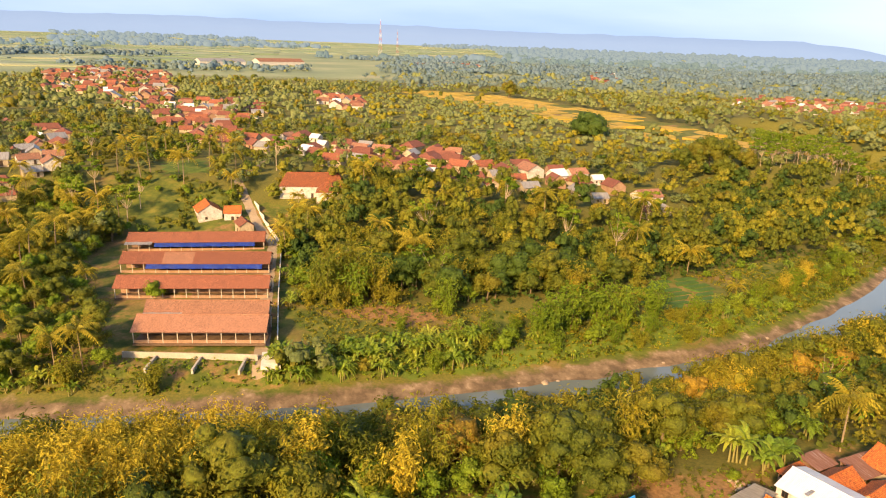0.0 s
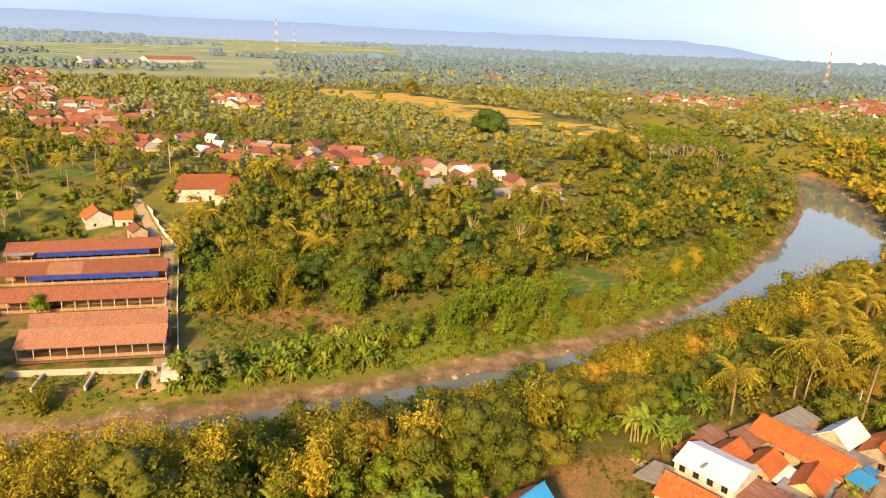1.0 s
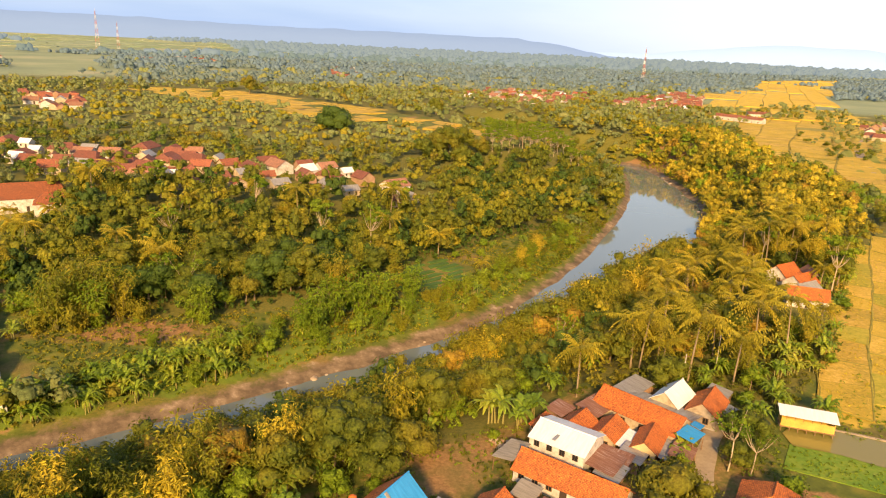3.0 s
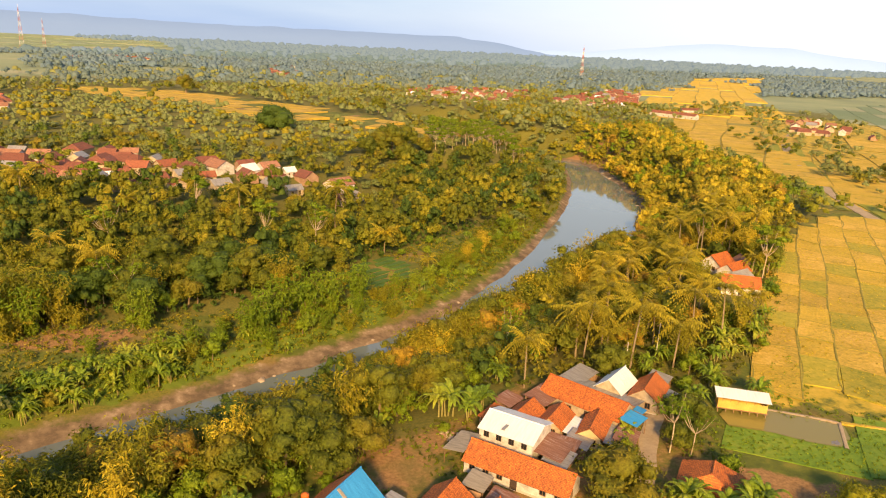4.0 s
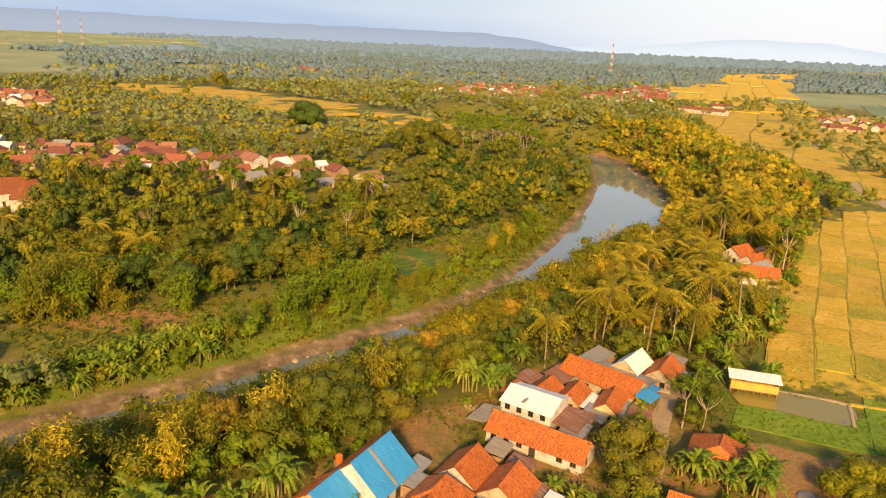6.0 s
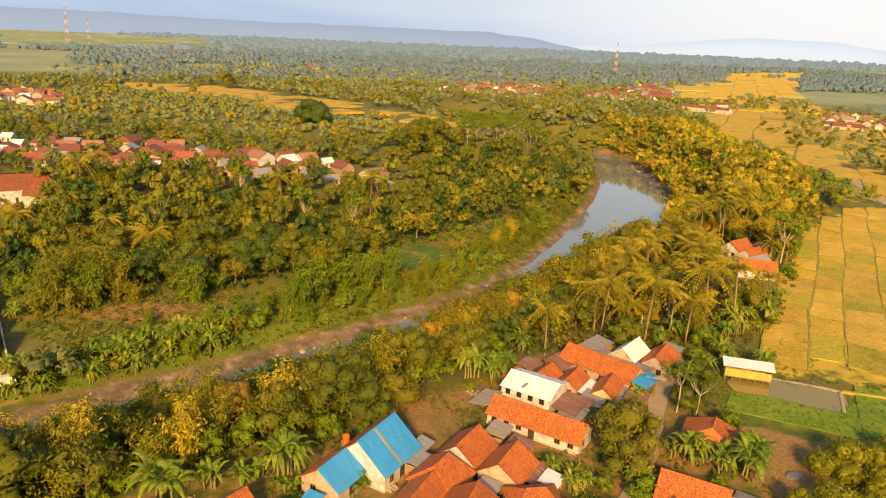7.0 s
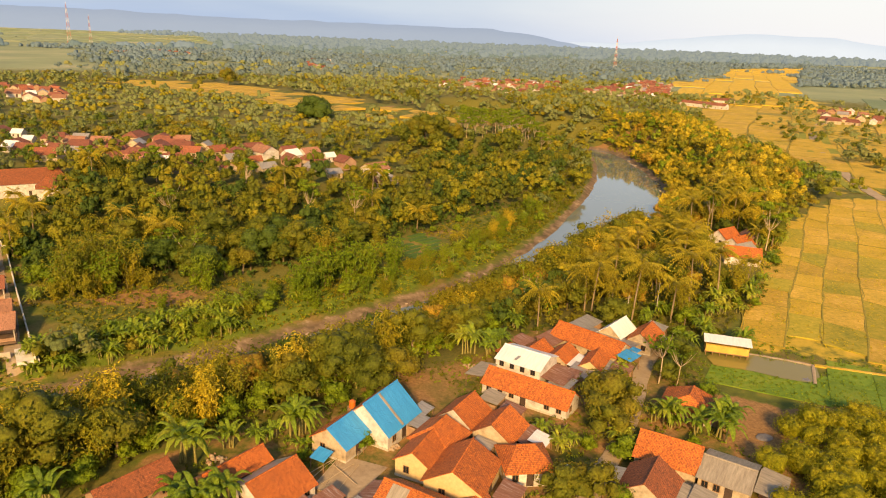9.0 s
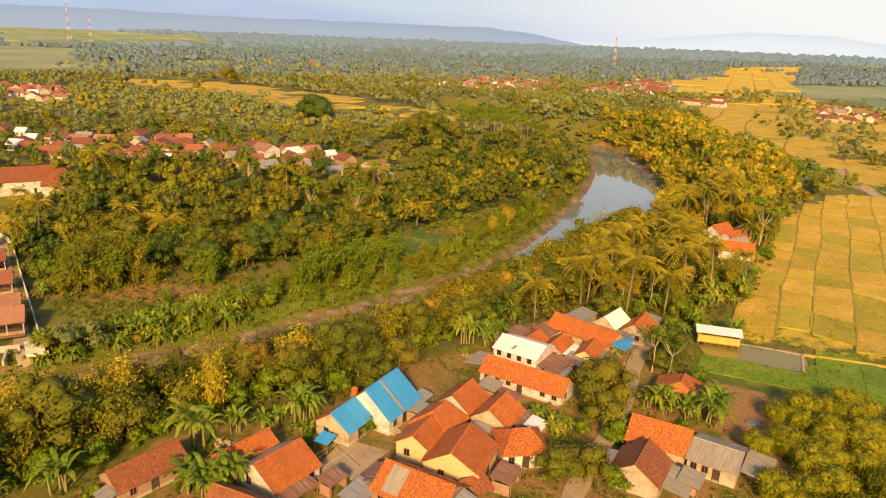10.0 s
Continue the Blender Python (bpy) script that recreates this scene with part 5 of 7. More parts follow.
# ---- farther houses ----
house(-96, 271, -62, 12, 5.0, 11.6, 14.8, O, WHITE_WALL, "white farmhouse with an orange tile roof", ground=7.8, openings=4)
house(-85.5, 270, 12, 7, 3.4, 11.2, 13.6, O, WHITE_WALL, "small white wing with an orange tile roof", ground=7.8, openings=3)
house(-117, 290, -25, 7, 3.2, 12.2, 14.4, O, WHITE_WALL, "small white house with an orange roof in a meadow", ground=9, openings=2)
house(-77, 256, -60, 9, 3.0, 10.2, 12.2, BARN_TILE, CREAM_WALL, "narrow cream outbuilding with brown tiles", ground=6.6, openings=3, name="outbuilding")
HOUSE_SPOTS.extend([(-52, 277, 8), (-58, 268, 6), (-66, 284, 7), (-46, 282, 6), (-92, 262, 7), (-88, 262, 6)])
hall = house(-58, 296, 8, 28, 7.0, 18.6, 23.5, B_, WHITE_WALL, "large white hall with a broad red-brown tile roof", ground=13.5, openings=7, hip=3.0)
house(-50, 288, 8, 10, 5.0, 17.6, 21.2, B_, WHITE_WALL, "white porch wing with a red-brown hipped roof", ground=13.3, openings=5, hip=4.0)


def shed_row(x, y, ang, L, half, wallh, label):
    g = on_ground(x, y)
    house(x, y, ang, L, half, g + wallh, g + wallh + 2.2, BARN_TILE, WHITE_WALL, label, openings=8, group="", name="long_building")


shed_row(533, 566, -70, 52, 5, 4, "long white building with a brown roof at the fields")
shed_row(600, 610, -20, 26, 5, 4, "long white building with a brown roof at the fields")
house(-440, 1360, 40, 90, 16, 27, 32, GREY_SHEET, WHITE_WALL, "white warehouse with a pale sheet roof", ground=20, openings=0, group="", name="warehouse")
house(-350, 1450, 40, 100, 18, 27, 33, PINK_TILE, WHITE_WALL, "long factory with pale red roofs", ground=20, openings=0, group="", name="factory")

PATTERN_HOUSES = []
for k, (L, hf, rf, wl2, txt) in enumerate(((9, 3.6, FAR_TILE, CREAM_WALL, "cream village house with a dull orange tile roof"), (11, 4.2, RED_TILE, CREAM_WALL, "cream village house with a red-brown tile roof"),
                                            (8, 3.4, RED_TILE, BRICK_WALL, "small village house with a dull red tile roof"), (10, 4.0, PINK_TILE, WHITE_WALL, "white village house with a faded tile roof"),
                                            (7, 3.2, WHITE_SHEET, WHITE_WALL, "small white house with a pale sheet roof"), (9, 3.6, GREY_SHEET, CREAM_WALL, "small house with a grey sheet roof"))):
    PATTERN_HOUSES.append(house(0, 0, 0, L, hf, 2.6, 5.0, rf, wl2, txt, ground=0.0, openings=2, plinth=False, name="village_house", group="houses of the far villages", hip=1.8 if k == 1 else 0))
    HOUSE_SPOTS.pop()
HIDE.extend(PATTERN_HOUSES)


def apart(places, least):
    """The places that keep their distance from those before them."""
    kept = []
    for p in places:
        if all((p[0] - q[0]) ** 2 + (p[1] - q[1]) ** 2 > least * least for q in kept):
            kept.append(p)
    return kept


def far_hamlet(poly, spacing, seed, turn):
    """A village so far off that its houses are joined, one mesh for each material."""
    rng = np.random.default_rng(seed)
    bpy.context.view_layer.update()
    bins = {}
    for x, y in apart(scatter(poly, spacing * 0.9, seed), 11.5):
        k = rng.choice(6, p=(0.22, 0.26, 0.26, 0.12, 0.06, 0.08))
        m = pose(x, y, on_ground(x, y) + rng.uniform(-0.1, 0.3), 0, 0, turn + rng.normal(0, 10) + 90 * rng.integers(0, 4)) @ Matrix.Scale(rng.uniform(0.9, 1.3), 4)
        HOUSE_SPOTS.extend([(x, y, 9.0), (x * 0.982, y * 0.982, 7.0)])
        for o in PATTERN_HOUSES[k].children:
            me = o.data
            me.calc_loop_triangles()
            v = np.array([m @ (o.matrix_basis @ q.co) for q in me.vertices])
            bins.setdefault(me.materials[0], []).append((v, np.array([t.vertices[:] for t in me.loop_triangles])))
    for mat, arrs in bins.items():
        me = raw_mesh("distant_village", *joined(arrs))
        me.materials.append(mat)
        tagged(new("distant_village", me), "clustered tile roofs and pale walls of a distant village", "village", kind="stuff")


def hamlet(poly, spacing, seed, turn):
    rng = np.random.default_rng(seed)
    for x, y in apart(scatter(poly, spacing * 0.85, seed), 9.2):
        k = rng.choice(6, p=(0.16, 0.3, 0.26, 0.1, 0.06, 0.12))
        a = turn + rng.normal(0, 8) + (90 if rng.random() < 0.3 else 0) + (180 if rng.random() < 0.5 else 0)
        s = rng.uniform(0.85, 1.25)
        m = pose(x, y, on_ground(x, y) + rng.uniform(-0.1, 0.3), 0, 0, a) @ Matrix.Scale(s, 4)
        copy_thing(PATTERN_HOUSES[k], m).matrix_basis = m
        HOUSE_SPOTS.append((x, y, 5.8 * s))
        d = math.hypot(x, y)
        HOUSE_SPOTS.append((x - x / d * 8, y - y / d * 8, 4.2))


hamlet([(-14, 300), (30, 290), (60, 296), (100, 284), (104, 306), (60, 330), (30, 345), (0, 330)], 9.6, 401, 20)
hamlet([(-121, 398), (-93, 419), (-48, 389), (-10, 390), (15, 370), (16, 328), (-7, 306), (-46, 329), (-85, 355), (-108, 365)], 11.0, 402, -20)
hamlet([(-237, 569), (-195, 646), (-148, 582), (-125, 410), (-117, 362), (-152, 402), (-185, 448)], 13.0, 403, 15)
hamlet([(-175, 262), (-200, 290), (-210, 340), (-240, 400), (-300, 440), (-225, 408), (-199, 354), (-172, 296)], 12.5, 405, 35)
far_hamlet([(-542, 952), (-541, 1101), (-394, 994), (-263, 682), (-224, 550), (-235, 522), (-327, 648), (-400, 685)], 16.5, 404, 10)
far_hamlet([(-141, 747), (-87, 720), (-74, 577), (-108, 598)], 13, 406, 0)
far_hamlet([(477, 738), (816, 1014), (746, 870), (557, 663), (527, 700)], 15, 407, 30)
far_hamlet([(323, 813), (423, 970), (485, 925), (569, 920), (483, 777), (394, 714), (357, 759)], 21, 408, 30)
far_hamlet([(600, 500), (691, 531), (640, 440), (560, 400), (545, 440)], 24, 409, 40)
far_hamlet([(560, 330), (600, 405), (660, 400), (600, 300)], 24, 410, 40)
far_hamlet([(300, 1582), (377, 1592), (289, 1212), (235, 1210)], 26, 411, 0)
far_hamlet([(-120, 1700), (60, 1750), (240, 2000), (20, 1960)], 36, 412, 0)


# ---- towers ----
# tower paints muted so that their colour carries the haze of distance
HAZED_RED_PAINT = surface("hazed_red_paint", [(0.3, (0.34, 0.13, 0.10)), (0.7, (0.44, 0.18, 0.13))], 2, 0.4, 0.6, 0.1)
HAZED_WHITE_PAINT = surface("hazed_white_paint", [(0.3, (0.5, 0.48, 0.45)), (0.7, (0.6, 0.58, 0.55))], 2, 0.4, 0.6, 0.1)


def tower(x, y, h, w):
    """A lattice mast in red and white bays."""
    t = thing("lattice_tower", pose(x, y, on_ground(x, y)), "red and white steel lattice telecom tower", "tower", "telecom towers")
    bays = 9
    for k in range(bays):
        bm = bmesh.new()
        a, b = w * (1 - 0.85 * k / bays), w * (1 - 0.85 * (k + 1) / bays)
        z0, z1 = h * k / bays, h * (k + 1) / bays
        corner = [(-1, -1), (1, -1), (1, 1), (-1, 1)]
        for i in range(4):
            p, q = corner[i], corner[(i + 1) % 4]
            for u, v in (((p[0] * a, p[1] * a, z0), (p[0] * b, p[1] * b, z1)), ((p[0] * a, p[1] * a, z0), (q[0] * b, q[1] * b, z1)), ((q[0] * a, q[1] * a, z0), (p[0] * b, p[1] * b, z1))):
                d = Vector(v) - Vector(u)
                m = Matrix.Translation((Vector(u) + Vector(v)) / 2) @ d.to_track_quat("Z", "Y").to_matrix().to_4x4()
                box_into(bm, 0, 0, 0, 0.26, 0.26, d.length, m)
        part("bay", bm, HAZED_RED_PAINT if k % 2 == 0 else HAZED_WHITE_PAINT, t)
    bm = bmesh.new()
    box_into(bm, 0, 0, h + 3, 0.4, 0.4, 6)
    part("antenna", bm, HAZED_WHITE_PAINT, t)


tower(985, 1362, 74, 3.6)
tower(-216, 2194, 108, 5.5)
tower(-160, 2143, 78, 4.0)
# ---- fields ----
GOLD_CROP = surface("ripe_rice", [(0.32, (0.24, 0.20, 0.018)), (0.45, (0.47, 0.33, 0.03)), (0.55, (0.58, 0.38, 0.04)), (0.68, (0.70, 0.46, 0.08))], 1.7, 0.09, 0.95, 1.0, 0.4, 0, 0.12)
STUBBLE = surface("rice_stubble", [(0.32, (0.20, 0.17, 0.02)), (0.44, (0.43, 0.30, 0.035)), (0.54, (0.56, 0.36, 0.05)), (0.66, (0.70, 0.46, 0.11))], 1.3, 0.11, 0.95, 1.0, 0.4, 0, 0.12)
GREEN_CROP = surface("young_rice", [(0.3, (0.075, 0.15, 0.008)), (0.5, (0.13, 0.22, 0.012)), (0.7, (0.24, 0.27, 0.025))], 0.9, 0.12, 0.9, 0.5, 0.2, 0, 0.1)
# stubble greyed to carry the far haze in its colour
HAZED_STUBBLE = surface("haze_muted_stubble", [(0.3, (0.23, 0.265, 0.16)), (0.7, (0.33, 0.33, 0.19))], 0.03, 0.006, 0.95, 0, 0, 0, 0.2)
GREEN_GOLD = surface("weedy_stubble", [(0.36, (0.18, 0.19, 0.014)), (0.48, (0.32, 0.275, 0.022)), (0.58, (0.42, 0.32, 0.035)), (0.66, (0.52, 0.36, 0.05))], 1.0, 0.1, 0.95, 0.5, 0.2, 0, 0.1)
# far crops: haze put into the base colours, greyer and less yellow
HAZED_CROP = surface("haze_muted_crops", [(0.3, (0.16, 0.22, 0.15)), (0.7, (0.245, 0.285, 0.185))], 0.03, 0.006, 0.95, 0, 0, 0, 0.25)
HAZED_GREEN_CROP = surface("haze_muted_green_crops", [(0.3, (0.14, 0.205, 0.105)), (0.7, (0.20, 0.265, 0.14))], 0.03, 0.006, 0.95, 0, 0, 0, 0.25)
ROW_CROP = surface("vegetable_rows", [(0.3, (0.035, 0.09, 0.012)), (0.7, (0.09, 0.17, 0.02))], 1.6, 0.2, 0.9, 0.8, 0.3)
BUND = surface("grassy_bund", [(0.35, (0.17, 0.16, 0.016)), (0.65, (0.34, 0.265, 0.035))], 1.2, 0.2)


def plot_arrays(corners, z, sag=0.05, n=4):
    """A crop plot with a raised, uneven top and sides."""
    c = np.array(corners, float)
    u = np.linspace(0, 1, n + 1)
    g = np.array([[(1 - a) * (1 - b) * c[0] + a * (1 - b) * c[1] + a * b * c[2] + (1 - a) * b * c[3] for a in u] for b in u])
    zz = z + sag * lumps(g[..., 0], g[..., 1], 2.5, 5)
    v = np.concatenate([g, zz[..., None]], -1).reshape(-1, 3)
    i = (np.arange(n)[:, None] * (n + 1) + np.arange(n)[None]).ravel()
    f = np.stack([i, i + 1, i + n + 2, i + n + 1], -1)
    rim = [*range(n + 1), *[k * (n + 1) + n for k in range(1, n + 1)], *[n * (n + 1) + k for k in range(n - 1, -1, -1)], *[k * (n + 1) for k in range(n - 1, 0, -1)]]
    low_ = v[rim].copy()
    low_[:, 2] -= 2.0
    m = len(rim)
    k = np.arange(m)
    side = np.stack([np.array(rim)[k], k + len(v), (k + 1) % m + len(v), np.array(rim)[(k + 1) % m]], -1)
    return np.concatenate([v, low_]), np.concatenate([f, side])


def field(name, poly, origin, turn, du, dv, label, mats, seed, gap=0.5, lift=0.3, skip=0.0, bunds=True, single=False):
    """Plots on a skewed grid inside a polygon, with low grassy banks between them; single: each plot a part."""
    rng = np.random.default_rng(seed)
    fld = tagged(new(name), label, "field", kind="structure")
    a = radians(turn)
    ux, uy, vx, vy = math.cos(a), math.sin(a), -math.sin(a), math.cos(a)
    p = np.array(poly, float)
    reach = int(math.hypot(np.ptp(p[:, 0]), np.ptp(p[:, 1])) / min(du, dv)) + 2
    jit = rng.uniform(-0.2, 0.2, (2 * reach + 3, 2 * reach + 3, 2))
    shift = rng.uniform(-0.5, 0.5, 2 * reach + 3)
    cells = []
    for i in range(-reach, reach):
        for j in range(-reach, reach):
            cs = []
            for di, dj in ((0, 0), (1, 0), (1, 1), (0, 1)):
                w = jit[i + di + reach, j + dj + reach]
                s = (i + di + w[0] + shift[j + reach]) * du
                t = (j + dj + 0.25 * shift[j + dj + reach]) * dv + 0.05 * dv * math.sin(s / du * 0.9 + j + dj)
                cs.append((origin[0] + ux * s + vx * t, origin[1] + uy * s + vy * t))
            cells.append(cs)
    mid = np.array(cells).mean(1)
    ok = inside(poly, mid[:, 0], mid[:, 1]) & (rng.random(len(cells)) >= skip)
    cells = [c for c, k in zip(cells, ok) if k]
    mid = mid[ok]
    zs = height(mid[:, 0], mid[:, 1]) + lift + rng.uniform(-0.03, 0.03, len(mid))
    pick = rng.choice(len(mats), len(mid), p=[m[0] for m in mats])
    if single and len(mats) > 2:
        # the damp plots beside the pond stay weedy
        damp = (mid[:, 1] - 0.35 * mid[:, 0] < 46) & (rng.random(len(mid)) < 0.55)
        pick = np.where(damp, 2, pick)
    groups, banks = {}, []
    for cs, (mx, my), z, k in zip(cells, mid, zs, pick):
        q = gap / max(du, dv) * 2
        near = single and math.hypot(mx, my) < 215
        arr = plot_arrays([(c[0] + (mx - c[0]) * q, c[1] + (my - c[1]) * q) for c in cs], z, 0.05, 4 if near else 2)
        if not near:
            groups.setdefault(k, []).append(arr)
        else:
            o = part_mesh("plot", raw_mesh("plot", *arr), mats[k][1], fld)
        banks += [(cs[0], cs[1], z), (cs[0], cs[3], z), (cs[2], cs[3], z)]
    for k, arrs in groups.items():
            part_mesh("plots", raw_mesh("plots", *joined(arrs)), mats[k][1], fld)["kind"] = "stuff"
    if bunds and banks:
        out = []
        for q, r, z in banks:
            q, r = np.array(q), np.array(r)
            d = (r - q) / (np.hypot(*(r - q)) + 1e-9)
            s = np.array([-d[1], d[0]])
            bend = s * rng.normal(0, 0.3)
            line = [q, (q * 2 + r) / 3 + bend, (q + 2 * r) / 3 + bend, r]
            w = rng.uniform(0.06, 0.17)
            v = np.array([(*(c + s * k), z + hh) for c in line for k, hh in ((-w * 2.2, -0.1), (-w * 0.7, 0.05 + rng.uniform(-0.03, 0.03)), (w * 0.7, 0.05), (w * 2.2, -0.1))])
            f = np.array([[4 * i + k, 4 * i + k + 1, 4 * i + k + 5, 4 * i + k + 4] for i in range(3) for k in range(3)])
            out.append((v, f))
        part_mesh("bunds", raw_mesh("bunds", *joined(out)), BUND, fld, "low grassy banks between the plots")["kind"] = "stuff"
    return fld


PLOTS[:2] = [(108, 82), (132, 61)]
field("rice_field", PLOTS, (109, 84), 39, 12.5, 8.5, "golden harvested rice plots divided by grassy bunds", ((0.40, GOLD_CROP), (0.46, STUBBLE), (0.14, GREEN_GOLD)), 501, 0.1, single=True)
field("rice_field", [(310, 250), (345, 240), (420, 330), (540, 440), (620, 520), (720, 640), (700, 760), (560, 690), (450, 480), (370, 350)], (330, 270), 42, 24, 30, "golden rice plots on the plateau", ((0.6, GOLD_CROP), (0.3, STUBBLE), (0.1, BUND)), 502, 0.8, 0.35, 0.06)
field("rice_field", [(320, 200), (330, 165), (520, 156), (800, 260), (900, 420), (700, 440), (520, 360), (400, 280)], (340, 190), 42, 26, 34, "wide golden rice field beyond the road", ((0.75, GOLD_CROP), (0.25, STUBBLE)), 503, 0.6, 0.35, 0.05)
field("rice_field", [(600, 600), (645, 551), (740, 582), (1099, 947), (2118, 1829), (1616, 1656), (1147, 1201), (834, 975), (640, 745)], (700, 800), 45, 52, 34, "far golden rice fields", ((0.85, GOLD_CROP), (0.15, STUBBLE)), 504, 0.8, 1.2, 0.08, False)
field("rice_field", STRIP, (60, 690), -60, 30, 26, "strip of golden stubble between the woods", ((0.5, GOLD_CROP), (0.5, STUBBLE)), 505, 0.8, 0.35, 0.08, False)
field("crop_field", [(-2600, 4300), (-1500, 1100), (-690, 1040), (-560, 1120), (-600, 1500), (-520, 2200), (-200, 2600), (300, 3100), (700, 3800), (300, 4400)], (-800, 1600), 25, 120, 46, "cropland on the far plain, painted haze paling its green", ((0.62, HAZED_CROP), (0.2, HAZED_GREEN_CROP), (0.18, HAZED_STUBBLE)), 506, 3, 2.0, 0.22, False)
field("crop_field", [(700, 440), (760, 549), (893, 650), (1150, 760), (1250, 640), (900, 430)], (760, 500), 42, 60, 26, "green crops beyond the roadside village", ((0.6, HAZED_GREEN_CROP), (0.4, HAZED_STUBBLE)), 509, 1, 0.5, 0.05, False)
field("vegetable_plot", VEGETABLES, (64, 196), 24, 11, 3.0, "rows of green vegetables on the river terrace", ((1.0, ROW_CROP),), 507, 1.5, 0.35, 0.0, False, True)
field("seedling_plot", [(100, 54.5), (111, 64), (124, 54), (112, 42)], (101, 54), 41, 9.5, 8, "bright green rice seedling plots beside the pond", ((1.0, GREEN_CROP),), 508, 0.06, 0.25, bunds=False, single=True)


def plot_mesh(corners, z, sag):
    return raw_mesh("plot", *plot_arrays(corners, z, sag, 6))


def flat_patch(name, corners, z, material, label, category):
    me = plot_mesh(corners, z, 0.02)
    me.materials.append(material)
    return tagged(new(name, me), label, category, kind="structure")


POND_WATER = water_material("pond_water", (0.23, 0.20, 0.055), 0.12, 0.5)
flat_patch("grass", [(84.5, 68), (100, 52.5), (109.5, 61.5), (91, 73)], 20.14, GREEN_CROP, "bright green grass verge of the pond", "grass")
shore = [(91, 72.4), (96.5, 68), (100, 63.6), (103.6, 60.6), (107.6, 61.8), (110.4, 65), (106.6, 70), (101.4, 75), (95.6, 77.4), (92.4, 76)]
ring = np.array([(x, y, 20.24) for x, y in shore] + [(100.5, 69, 20.24)])
me = raw_mesh("pond", ring, np.array([[k, (k + 1) % 10, 10] for k in range(10)]))
me.materials.append(POND_WATER)
tagged(new("pond", me), "still brown fish pond reflecting the sky", "pond", kind="structure")
ribbon("pond_bank", [(97.5, 78), (104, 72.6), (110.8, 66.2), (107, 62.6), (104, 59.8)], 0.6, PATHWAY, "trodden earth edge of the fish pond", "bank", 0.35)
ribbon("pond_bank", [(111, 66), (124, 56)], 0.8, STUBBLE, "dry earth bank of the rice plot", "bank", 0.35)
for k, (x, y) in enumerate(((76, 44), (80, 49), (86, 47), (104, 62))):
    bm = bmesh.new()
    bmesh.ops.create_icosphere(bm, subdivisions=3, radius=1.0, matrix=pose(0, 0, 0) @ Matrix.Diagonal((1.5, 1.1, 0.22, 1)))
    for v in bm.verts:
        v.co += 0.12 * noise.noise_vector(v.co * 1.7 + Vector((k * 7, 0, 0)))
    h = thing("ash_heap", pose(x, y, on_ground(x, y) + 0.05), "flat grey heap of burnt straw ash", "heap", "ash heaps")
    part("ash_mound", bm, surface("ash", [(0.3, (0.10, 0.10, 0.11)), (0.7, (0.24, 0.23, 0.24))], 3, 0.5) if k == 0 else bpy.data.materials["ash"], h, smooth=True)

# ---- plants set out one by one near the village ----
for k, (x, y, s) in enumerate(((-7.7, 71.6, 1.5), (9.6, 73.5, 1.25), (5, 74, 0.8), (-1.4, 73.5, 0.9), (46, 93, 1.2), (50, 91, 1.3), (53, 92, 1.0), (68, 57, 1.0), (70.5, 54, 1.15), (72.5, 51, 1.2),
                               (75, 53.5, 1.1), (66, 59, 1.0), (-25, 66, 1.2), (-4.4, 59, 1.1), (-9, 61, 1.3), (-7, 58, 1.2), (55.5, 54.5, 0.8), (71, 75.5, 1.0), (90, 80, 1.0), (104, 78, 0.9), (8.4, 69, 0.7))):
    put(BANANAS[k % 3], x, y, s)
MANGO = stock(broadleaf, (61, 7.5, 4.2, LEAF, "round dense mango tree with glossy leaves", dict(name="mango_tree", count=1500, size=0.4, low=0.2)), (62, 5.5, 3.0, ORCHARD_LEAF, "round dense orchard tree with golden-green leaves", dict(name="orchard_tree", count=1200, size=0.36, low=0.1, flat=0.95, blobs=20)),
              (63, 4.5, 2.4, LIGHT_LEAF, "small round bright green tree", dict(name="small_tree", count=800, size=0.36, low=0.15)))
for k, x, y, s in ((0, 58.8, 62.0, 1.4), (0, 55.5, 57.6, 1.0), (0, 62.5, 66.0, 1.0), (2, 54.6, 51.6, 1.1), (2, 50, 55.6, 0.7), (0, 40.5, 46.4, 0.9), (0, 44.0, 44.6, 0.95), (2, 46.5, 41.5, 1.0), (2, 17.3, 67.2, 0.8), (2, 16, 81, 1.2),
                   (2, 68, 72, 0.9), (2, 79, 61, 1.2), (0, 78, 70.5, 0.7), (0, 84, 76, 1.0), (0, 24, 84, 1.1), (0, 30, 87, 1.0)):
    put(MANGO[k], x, y, s)


def dome_tree(seed, h, r):
    """A clipped-looking round orchard tree: one fine-leaved dome with shallow lumps."""
    rng = np.random.default_rng(seed)
    b = [(0, 0, h * 0.42, r, h * 0.52)] + [(math.cos(k * 1.1) * r * 0.55, math.sin(k * 1.1) * r * 0.55, h * rng.uniform(0.45, 0.62), r * 0.45, h * 0.26) for k in range(6)]
    w, c = tree_parts(rng, h, r, b, 1500, 0.3, 0.12, 0.7)
    return plant("orchard_tree", w, c, BARK, ORCHARD_LEAF, "round dense orchard tree with golden-green leaves", "tree", "trees of the orchard")


DOMES = stock(dome_tree, (64, 5.2, 3.0), (65, 4.6, 2.8))
for x, y in scatter([(66, 32), (72, 41), (83, 49), (99, 50), (110, 40), (100, 20), (70, 14)], 4.8, 510):
    put(DOMES[int(x * 5) % 2], x, y, RNG.uniform(0.85, 1.12))
for x, y, s in ((75.5, 70, 0.7), (78, 68, 0.55)):
    put(TALL[2], x, y, s)

